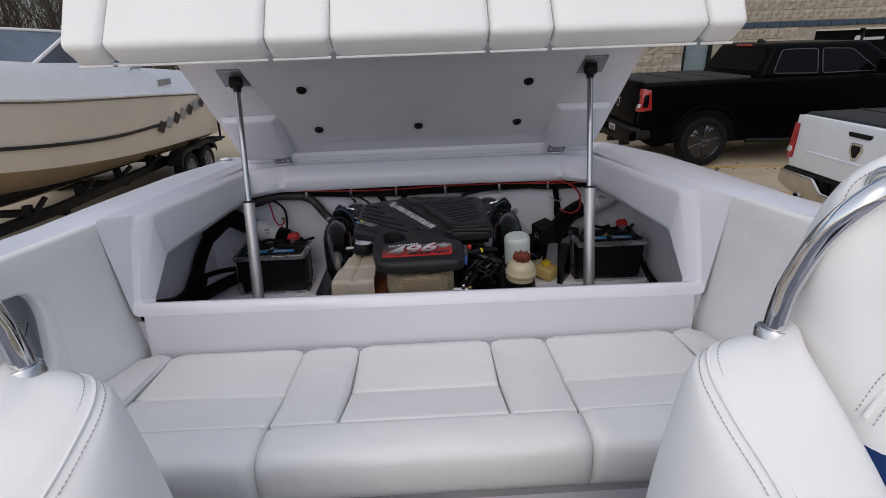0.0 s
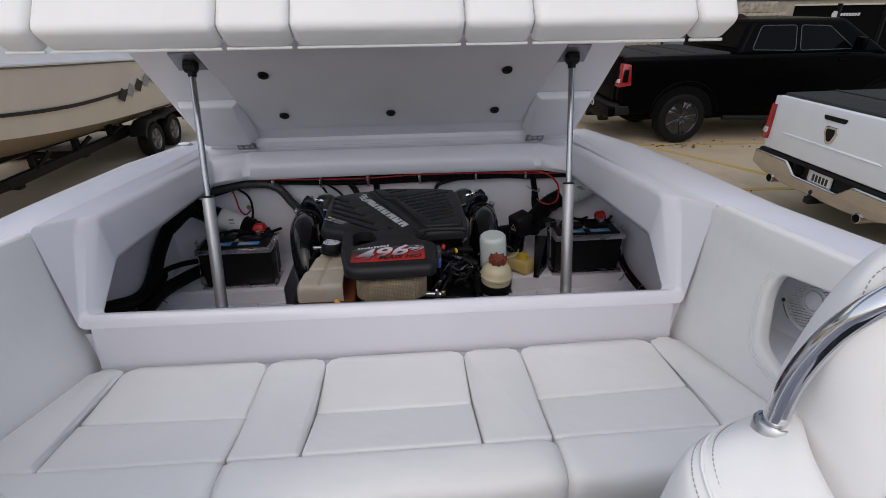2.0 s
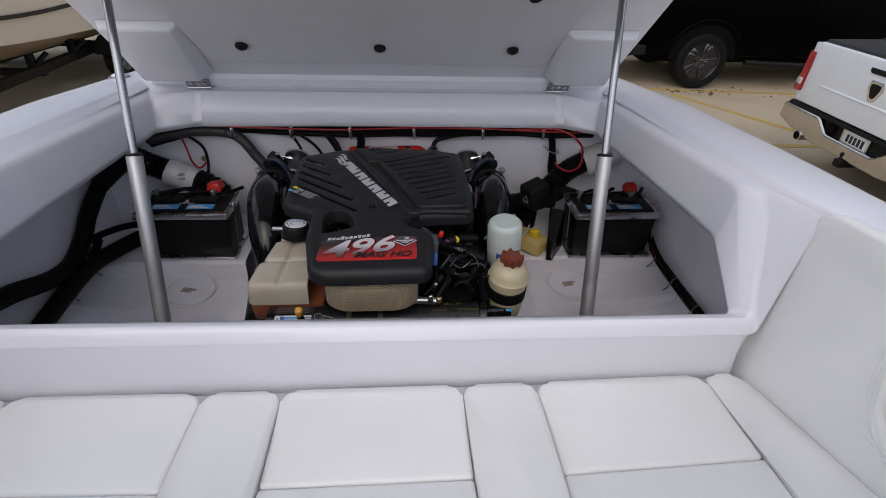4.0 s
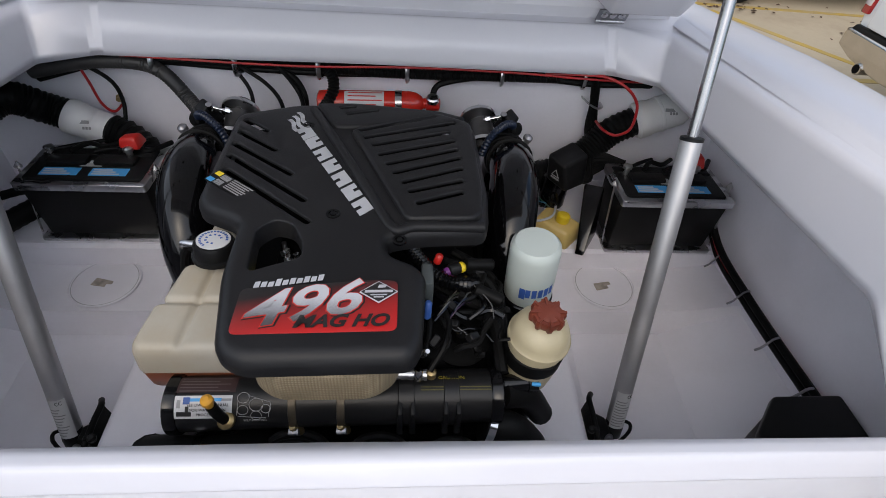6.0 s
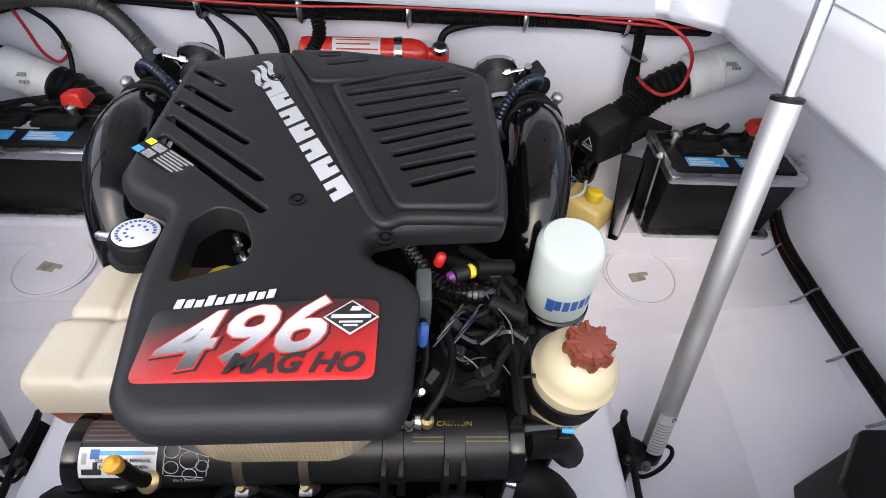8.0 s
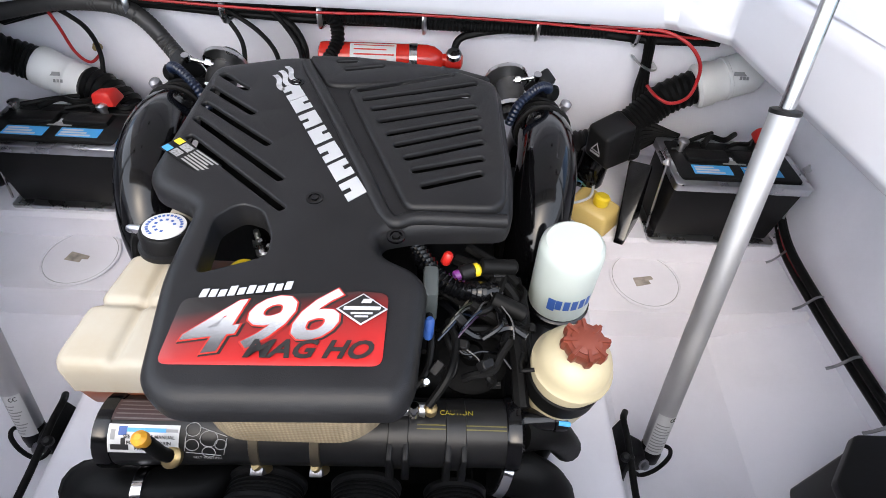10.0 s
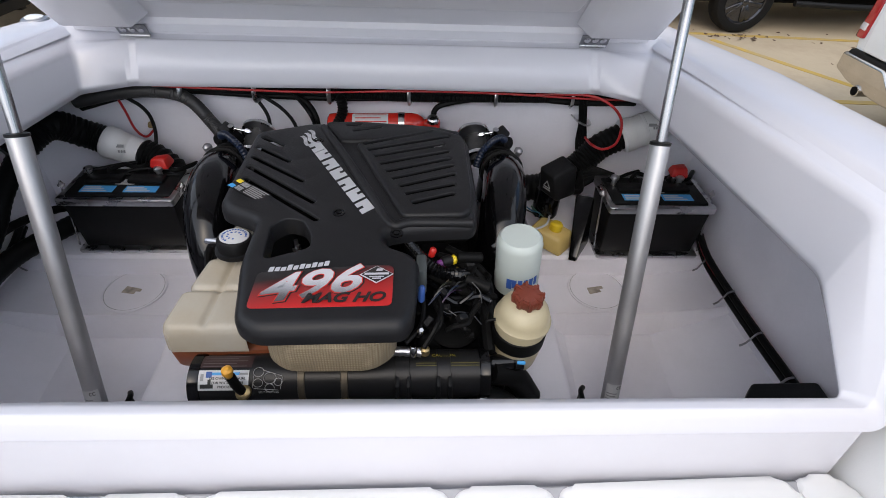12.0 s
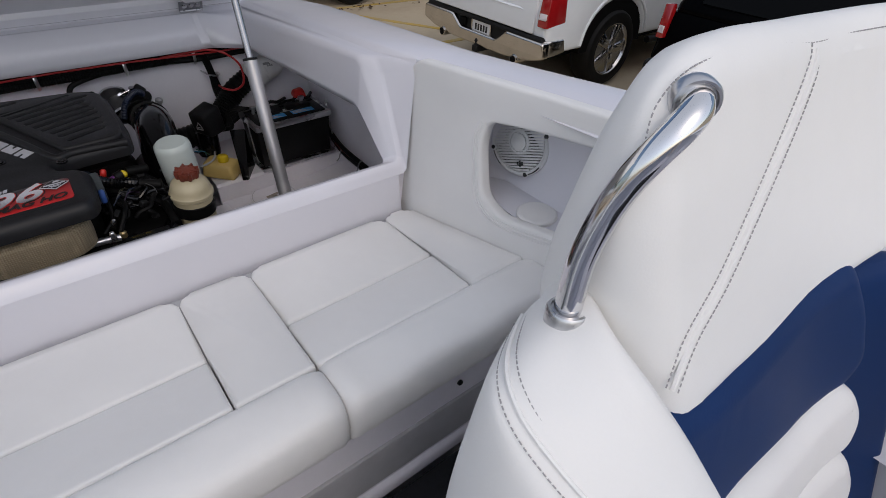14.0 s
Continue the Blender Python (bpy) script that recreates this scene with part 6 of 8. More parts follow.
relay = thing("relay_box", "black plastic relay box with a small label", "relay box", (0.62, 2.46, 1.20))
part("case", hexa(B(), [(0.612, 2.402, 1.205), (0.690, 2.452, 1.205), (0.642, 2.512, 1.205), (0.556, 2.452, 1.228), (0.590, 2.400, 1.300), (0.679, 2.458, 1.312), (0.640, 2.520, 1.325), (0.550, 2.460, 1.312)], 0.011, 3), black_plastic, relay)
sm = axis((0.5765, 2.424, 1.262), (-0.82, -0.56, -0.10))
tri = part("sticker", plate([[(-0.016, -0.009), (0.016, -0.009), (0.0, 0.017)], [(-0.0115, -0.0065), (0.0115, -0.0065), (0.0, 0.0125)]], 0.0, 0.0016, 0.0002, 1, sm), ink_grey, relay, "small grey warning triangle")
part("print_line", box(B(), -0.016, 0.016, -0.018, -0.013, 0, 0.0016, 0, 1, sm), ink_grey, tri)
for k in range(6):
    part("cable", tube(B(), [(0.63, 2.47, 1.22), (0.67 + 0.01 * k, 2.50, 1.19), (0.74, 2.53 + 0.01 * k, 1.20 + 0.008 * k), (0.80 + 0.01 * k, 2.56, 1.22)], 0.009, 8), black_rubber, relay)

# cables and hoses on the side walls
for s in (1, -1):
    e = thing("wall_cable", "black cable run clipped low on the bay side wall", "cables", (s * 1.13, 2.0, 1.03), group="wall cables")
    for k in range(3):
        part("cable", tube(B(), [(s * (1.128 - 0.004 * k), 2.40, 1.10 + 0.012 * k), (s * 1.13, 2.29, 1.047 + 0.011 * k), (s * (1.138 + (0.006 if k == 1 else 0)), 2.12, 1.030 + 0.011 * k), (s * (1.140 + (0.012 if k == 1 else 0)), 1.95, 1.030 + 0.011 * k), (s * (1.142 + (0.012 if k == 1 else 0)), 1.78, 1.035 + 0.011 * k), (s * 1.14, 1.66, 1.04 + 0.011 * k)], 0.011 if k != 1 else 0.007, 8), red_wire if k == 1 and s > 0 else black_rubber, e)
    for y in (2.285, 2.125, 1.955, 1.80):
        part("cable_clip", tube(B(), [(s * 1.098, y + 0.004, 1.006), (s * 1.110, y + 0.003, 1.018), (s * 1.117, y, 1.042), (s * 1.126, y, 1.062), (s * 1.140, y, 1.068)], 0.0028, 8, 6, flat=2.0), dull_steel, e, "steel cable clip")
    if s < 0:
        for pts, r in (([(-1.06, 2.58, 1.36), (-1.10, 2.50, 1.31), (-1.11, 2.37, 1.24), (-1.112, 2.29, 1.18), (-1.115, 2.19, 1.135), (-1.115, 2.07, 1.15), (-1.115, 1.90, 1.22), (-1.12, 1.75, 1.26)], 0.030), ([(-0.965, 2.44, 1.10), (-1.02, 2.35, 1.10), (-1.075, 2.22, 1.10), (-1.085, 2.02, 1.09), (-1.09, 1.75, 1.06)], 0.030), ([(-0.99, 2.50, 1.12), (-1.06, 2.42, 1.14), (-1.10, 2.29, 1.16), (-1.115, 2.19, 1.12), (-1.115, 2.0, 1.05)], 0.013)):
            part("bilge_hose", tube(B(), pts, r, 14, 10, 0.03, 0.02), black_rubber, e, "ribbed black bilge hose")
bb = thing("storage_box", "black plastic box in the corner of the bay", "box", (1.08, 1.62, 0.92))
part("body", hexa(B(), [(0.925, 1.51, 0.83), (1.15, 1.51, 0.87), (1.15, 1.735, 0.90), (0.985, 1.735, 0.86), (0.920, 1.51, 1.087), (1.155, 1.51, 1.087), (1.155, 1.742, 1.087), (0.985, 1.742, 1.087)], 0.008, 2), black_plastic, bb)
lid = [(0.905, 1.505), (1.158, 1.505), (1.158, 1.756), (0.988, 1.756), (0.905, 1.668)]
part("lid", plate([rounded(lid, 0.01)], 1.085, 1.108, 0.004, 2), black_plastic, bb)

# ---- the two helm seats ----


def helm_seat(s):
    e = thing("helm_seat", "white vinyl bucket seat with navy panels and a steel grab rail", "seat", (s * 0.68, 0.35, 0.82), group="helm seats")

    def on_pad(x, z, d):
        return (s * x, 0.412 + d + 0.35 * (z - 1.81) - 1.2 * max(0.0, x - 0.74) ** 2, z)

    def lean(bm, fall=0.0):
        for k in range(13):
            bmesh.ops.bisect_plane(bm, geom=bm.verts[:] + bm.edges[:] + bm.faces[:], plane_co=(0.56 + 0.03 * k, 0, 0), plane_no=(1, 0, 0))
        for v in bm.verts:
            x, z, d = v.co
            if fall:
                x += 0.35 * max(0.0, d - 0.03) * max(0.0, z - 1.88) / 0.2 * max(0.0, 1 - abs(x - 0.45) / 0.15)
                d *= float(np.interp(z, [1.74, 1.82, 1.90, 2.06], [1.90, 1.66, 1.29, 0.74]))
            v.co = on_pad(x, z - fall * d * max(0.0, min(1.0, (z - 1.9) / 0.15)), d)
        return bm

    def dashes(line, parent):
        bm = B()
        n = max(2, int(sum((q - p).length for p, q in zip(line, line[1:])) / 0.0056))
        cum = [0.0]
        for p, q in zip(line, line[1:]):
            cum.append(cum[-1] + (q - p).length)

        def at(t):
            i = min(max(1, int(np.searchsorted(cum, t))), len(line) - 1)
            return line[i - 1].lerp(line[i], (t - cum[i - 1]) / max(1e-6, cum[i] - cum[i - 1]))
        for k in range(n):
            tube(bm, [at(cum[-1] * k / n), at(cum[-1] * (k + 0.62) / n)], 0.0007, 5, 0)
        part("stitching", bm, thread, parent, "grey stitching")
    head = rounded([(0.474, 1.725), (0.462, 1.86), (0.458, 1.94), (0.462, 2.0), (0.480, 2.055), (0.53, 2.084), (0.60, 2.088), (0.70, 2.082), (0.80, 2.078), (0.95, 2.083), (0.985, 2.04), (0.985, 1.87), (0.95, 1.785), (0.853, 1.748), (0.73, 1.724), (0.60, 1.737)], 0.035, 6)
    hd = part("headrest", lean(plate([head], 0, 0.102, 0.042, 8), 0.45), vinyl, e, "white vinyl headrest pad", angle=80)
    q = [(0.484, 1.815), (0.516, 1.852), (0.573, 1.890), (0.664, 1.975), (0.712, 2.028), (0.722, 2.048)]
    for off in (-0.0125, 0.0, 0.0125):
        pts = [on_pad(x + off * 0.75, z - off * 0.65, (-0.0006 if z < 2.035 else 0.0015)) for x, z in q]
        if off == 0.0:
            part("welt", tube(B(), pts, 0.0026, 6, 6), vinyl, hd)
        else:
            dashes(spline(pts, 8), hd)
    dashes(spline([on_pad(x, z, d) for x, z, d in ((0.470, 2.010, 0.017), (0.485, 2.045, 0.013), (0.53, 2.064, 0.0085), (0.62, 2.064, 0.0055), (0.722, 2.053, 0.0025), (0.80, 2.052, 0.003), (0.92, 2.057, 0.003))], 8), hd)
    part("back_shell", lean(plate([rounded([(0.47, 0.95), (0.47, 1.70), (0.50, 1.86), (0.96, 1.86), (0.98, 1.70), (0.98, 0.95)], 0.05, 5)], 0.075, 0.15, 0.03, 4)), vinyl, e)
    part("centre_panel", lean(plate([rounded([(0.70, 1.0), (0.70, 1.74), (1.02, 1.76), (1.02, 1.0)], 0.03, 4)], 0.03, 0.08, 0.02, 3)), navy, e, "navy vinyl centre panel")
    for pts, d, mt, lab in (
            ([(0.47, 1.60), (0.468, 1.785), (0.55, 1.773), (0.62, 1.772), (0.73, 1.782), (0.86, 1.803), (0.895, 1.73), (0.908, 1.65), (0.87, 1.610), (0.745, 1.598), (0.60, 1.615)], -0.012, navy, "navy vinyl lumbar band"),
            ([(0.50, 1.49), (0.50, 1.625), (0.60, 1.622), (0.745, 1.606), (0.866, 1.632), (0.892, 1.577), (0.872, 1.522), (0.74, 1.50)], -0.03, vinyl, "white padded roll"),
            ([(0.50, 1.38), (0.50, 1.50), (0.74, 1.508), (0.866, 1.525), (0.89, 1.46), (0.872, 1.40), (0.74, 1.385)], -0.036, vinyl, "white padded roll"),
            ([(0.50, 1.26), (0.50, 1.39), (0.74, 1.393), (0.866, 1.405), (0.89, 1.33), (0.872, 1.27)], -0.04, vinyl, "white padded roll")):
        part("lumbar_roll", lean(plate([rounded(pts, 0.025, 5)], d, 0.08, 0.026, 6)), mt, e, lab, angle=80)
    # side wing that carries the rail: outer foot, outer middle, ridge, crown, inner edge, under
    rows = [[(.46, .575, .82), (.46, .575, 1.5), (.456, .566, 1.775), (.460, .562, 1.808), (.470, .560, 1.820), (.482, .562, 1.812), (.50, .57, 1.6)],
            [(.39, .565, .82), (.385, .565, 1.5), (.404, .546, 1.785), (.422, .543, 1.832), (.450, .540, 1.848), (.478, .540, 1.842), (.50, .55, 1.6)],
            [(.32, .53, .82), (.32, .525, 1.5), (.338, .508, 1.80), (.362, .502, 1.852), (.42, .50, 1.866), (.472, .508, 1.856), (.49, .50, 1.6)],
            [(.288, .46, .82), (.292, .46, 1.5), (.315, .462, 1.79), (.340, .462, 1.846), (.40, .46, 1.861), (.452, .458, 1.852), (.48, .45, 1.6)],
            [(.275, .40, .82), (.28, .40, 1.45), (.312, .408, 1.75), (.346, .412, 1.818), (.405, .412, 1.838), (.458, .41, 1.822), (.49, .40, 1.6)],
            [(.27, .33, .82), (.275, .33, 1.4), (.325, .348, 1.69), (.370, .352, 1.768), (.435, .352, 1.782), (.492, .366, 1.742), (.51, .36, 1.5)],
            [(.27, .20, .82), (.275, .22, 1.35), (.335, .258, 1.60), (.388, .262, 1.680), (.455, .262, 1.688), (.512, .28, 1.64), (.53, .28, 1.4)],
            [(.28, .10, .82), (.285, .12, 1.25), (.345, .14, 1.47), (.40, .142, 1.545), (.47, .142, 1.55), (.525, .16, 1.50), (.55, .16, 1.2)],
            [(.30, -.02, .82), (.31, 0.0, 1.1), (.36, .02, 1.32), (.41, .022, 1.39), (.48, .022, 1.40), (.535, .04, 1.36), (.56, .05, 1.1)]]
    cols = [spline(c, 5) for c in zip(*rows)]
    fine = [spline(r, 5) for r in zip(*cols)]
    bm = strip(B(), [[(s * p.x, p.y, p.z) for p in r] for r in fine])
    wing = part("side_wing", bm, vinyl, e, "white vinyl side wing", angle=85)
    ridge = cols[3]
    for off in (-0.012, 0.0, 0.013):
        line = [(s * (p.x + off * 0.8), p.y, p.z + (0.0008 if off == 0 else 0.002) + off * (0.55 if off < 0 else 0.30)) for p in ridge[4:]]
        if off == 0.0:
            part("welt", tube(B(), line, 0.0024, 6, 0), vinyl, wing)
        else:
            dashes([Vector(p) for p in line], wing)
    inner = [(s * (p.x - 0.012), p.y - 0.004, p.z + 0.004) for p in cols[5][8:]]
    part("welt", tube(B(), inner, 0.0022, 6, 0), vinyl, wing)
    dashes([Vector((p[0] - s * 0.011, p[1], p[2] + 0.002)) for p in inner], wing)
    base = (s * 0.4315, 0.502, 1.868)
    rail = part("grab_rail", tube(B(), [(s * 0.429, 0.500, 1.850), (s * 0.434, 0.504, 1.885), (s * 0.441, 0.507, 1.920), (s * 0.450, 0.505, 1.955), (s * 0.459, 0.499, 1.988), (s * 0.470, 0.490, 2.016), (s * 0.484, 0.484, 2.035), (s * 0.500, 0.486, 2.045), (s * 0.520, 0.502, 2.048), (s * 0.540, 0.525, 2.046)], 0.0122, 22, 8), chrome, e, "polished steel grab rail")
    part("flange", lathe(B(), [(0.0190, -0.016), (0.0190, 0.001), (0.0175, 0.0035), (0.0150, 0.0035), (0.0140, 0.0012), (0.0120, 0.0012)], axis((base[0], base[1], base[2] + 0.004), (s * 0.10, 0.08, 1)), 32), steel, rail)
    part("flange", lathe(B(), [(0.0185, -0.008), (0.0185, 0.001), (0.0170, 0.0035), (0.0150, 0.0035), (0.0140, 0.0012), (0.0120, 0.0012)], axis((s * 0.506, 0.491, 2.0465), (-s * 0.66, -0.72, -0.02)), 32), steel, rail)
    part("seat_base", box(B(), min(s * 0.5, s * 0.9), max(s * 0.5, s * 0.9), -0.12, 0.36, 0.80, 1.25, 0.03, 3), vinyl, e)


helm_seat(1)
helm_seat(-1)

# ---- the yard outside ----


def ground_material():
    m = M("tan_concrete", (0.47, 0.385, 0.265), 0.88, var=0.08, scale=0.7, bump=0.25, bscale=45)
    n, l = m.node_tree.nodes, m.node_tree.links
    b = n["Principled BSDF"]
    src = b.inputs["Base Color"].links[0].from_socket
    tc, no = n.new("ShaderNodeTexCoord"), n.new("ShaderNodeTexNoise")
    no.inputs["Scale"].default_value, no.inputs["Detail"].default_value, no.inputs["Roughness"].default_value = 0.35, 8.0, 0.7
    l.new(tc.outputs["Object"], no.inputs["Vector"])
    r = n.new("ShaderNodeMapRange")
    r.inputs["From Min"].default_value, r.inputs["From Max"].default_value = 0.48, 0.68
    l.new(no.outputs["Fac"], r.inputs["Value"])
    mx = n.new("ShaderNodeMix")
    mx.data_type = "RGBA"
    mx.inputs["B"].default_value = (0.33, 0.26, 0.175, 1)
    l.new(src, mx.inputs["A"])
    l.new(r.outputs[0], mx.inputs["Factor"])
    l.new(mx.outputs["Result"], b.inputs["Base Color"])
    return m


bm = B()
strip(bm, [[(x, y, 0.0) for x in (-600, 600)] for y in (-600, 600)])
solo("ground", bm, ground_material(), "tan worn concrete of the boat yard", "ground", kind="structure")
stripe_paint = M("yellow_road_paint", (0.46, 0.31, 0.06), 0.85, var=0.22, scale=4, dark=(0.36, 0.28, 0.14))


def stripe(x0, y0, x1, y1, w=0.10):
    a, b = Vector((x0, y0, 0.0005)), Vector((x1, y1, 0.0005))
    n = (b - a).normalized().cross(Vector((0, 0, 1))) * w / 2
    bm = B()
    hexa(bm, [tuple(p) for p in (a - n, b - n, b + n, a + n)] + [tuple(p + Vector((0, 0, 0.004))) for p in (a - n, b - n, b + n, a + n)])
    solo("parking_line", bm, stripe_paint, "faded yellow painted parking line", "road marking", group="parking lines", kind="structure")


stripe(2.2, 8.72, 9.5, 8.15)
stripe(4.3, 8.3, 5.5, 6.2)
stripe(4.3, 6.2, 9.6, 5.95)
stripe(4.2, 3.55, 9.6, 3.4)

leaf = M("dead_leaf", (0.10, 0.05, 0.025), 0.9, var=0.2, scale=30)
rl = random.Random(11)
bm = B()
for k in range(70):
    x, y = rl.uniform(2.8, 7.5), rl.uniform(5.9, 8.9)
    if k < 22:
        x, y = 4.75 + rl.gauss(0, 0.22), 8.45 + rl.gauss(0, 0.10)
    a, q = rl.uniform(0, 6.28), rl.uniform(0.02, 0.045)
    vs = [bm.verts.new((x + q * math.cos(a + i * 1.257) * rl.uniform(0.5, 1), y + q * math.sin(a + i * 1.257) * rl.uniform(0.5, 1), 0.006 + rl.uniform(0, 0.02))) for i in range(5)]
    bm.faces.new(vs)
solo("fallen_leaves", bm, leaf, "scattered brown fallen leaves on the concrete", "leaves", kind="stuff")

paint_black = M("black_car_paint", (0.0012, 0.0012, 0.0014), 0.24, var=0.05, spec=0.035)
paint_white = M("white_car_paint", (0.70, 0.73, 0.76), 0.22, var=0.015, coat=0.7)
trim_black = M("black_trim_plastic", (0.005, 0.005, 0.005), 0.6, var=0.1, spec=0.25)
tonneau_mat = M("black_tonneau_vinyl", (0.014, 0.014, 0.015), 0.7, var=0.12, scale=5, bump=0.2, bscale=200)
glass_dark = M("dark_car_glass", (0.002, 0.0025, 0.003), 0.08, var=0.02, spec=0.06)
tail_red = M("red_lamp_plastic", (0.30, 0.008, 0.010), 0.12, var=0.05, coat=0.8)
lamp_clear = M("clear_lamp_plastic", (0.55, 0.50, 0.50), 0.15, var=0.05, coat=0.6)
tyre_mat = M("tyre_rubber", (0.004, 0.004, 0.004), 0.6, spec=0.2, var=0.15, scale=20, bump=0.2, bscale=120)
bump_chrome = M("weathered_chrome", (0.58, 0.56, 0.53), 0.16, 1.0, var=0.06, scale=5)
arch_black = M("wheel_well_black", (0.002, 0.002, 0.002), 0.9, spec=0.1)


def wheel(e, c, r, w, side, rim_mat, spokes=6, spoke_w=0.075, rr=0.68, across=False, twin=0.16):
    """A wheel standing upright whose outer face looks along y by side (-1 or 1)."""
    m = axis(c, (side, 0, 0) if across else (0, side, 0))
    h = w / 2
    wh = part("wheel", lathe(B(), [(r * rr, -h), (r * 0.93, -h), (r * 0.985, -h * 0.8), (r, -h * 0.4), (r, h * 0.4), (r * 0.985, h * 0.8), (r * 0.93, h), (r * 0.80, h + 0.006), (r * rr, h - 0.01), (r * (rr - 0.03), h - 0.05), (r * 0.2, h - 0.07)], m, 48), tyre_mat, e, "black tyre on an alloy rim")
    part("rim", lathe(B(), [(r * (rr - 0.06), h - 0.03), (r * (rr - 0.02), h - 0.004), (r * rr, h - 0.002), (r * rr, h - 0.02), (r * (rr - 0.03), h - 0.05)], m, 48), rim_mat, wh)
    for k in range(spokes):
        a = 2 * math.pi * k / spokes
        R = r * (rr - 0.03)
        for off in (-twin, twin):
            hx = [(0.03, -spoke_w * 0.22, h - 0.05), (R, -spoke_w * 0.30, h - 0.045), (R, spoke_w * 0.30, h - 0.045), (0.03, spoke_w * 0.22, h - 0.05), (0.03, -spoke_w * 0.2, h - 0.005), (R, -spoke_w * 0.22, h - 0.012), (R, spoke_w * 0.22, h - 0.012), (0.03, spoke_w * 0.2, h - 0.005)]
            mm = m @ pose(0, 0, 0, 0, 0, math.degrees(a + off))
            part("spoke", hexa(B(), [tuple(mm @ Vector(p)) for p in hx], 0.004, 1), rim_mat, wh)
    part("hub_cap", lathe(B(), [(0.045, h - 0.06), (0.045, h - 0.002), (0.035, h + 0.004)], m, 18), rim_mat, wh)
    return wh


def lamp(e, x0, y0, y1, z0, z1, depth, side):
    """A tall tail lamp that wraps the corner of a body."""
    a, b = (y0, y1)
    lp = part("tail_lamp", hexa(B(), [(x0, a, z0), (x0 + 0.02, b, z0 - 0.01), (x0 + depth, b, z0 + 0.02), (x0 + depth, a, z0), (x0 + 0.05, a, z1), (x0 + 0.055, b, z1 - 0.01), (x0 + depth - 0.04, b, z1 - 0.03), (x0 + depth - 0.04, a, z1)], 0.015, 2), tail_red, e, "red tail lamp")
    zc = z0 + (z1 - z0) * 0.22
    part("reverse_lens", hexa(B(), [(x0 - 0.004, a + side * 0.02, zc - 0.02), (x0 + 0.012, b - side * 0.015, zc - 0.02), (x0 + 0.06, b - side * 0.015, zc - 0.02), (x0 + 0.06, a, zc - 0.02), (x0 + 0.006, a + side * 0.02, zc + 0.04), (x0 + 0.022, b - side * 0.015, zc + 0.04), (x0 + 0.06, b - side * 0.015, zc + 0.04), (x0 + 0.06, a, zc + 0.04)], 0.004, 1), lamp_clear, lp, "clear reversing lens")
    return lp


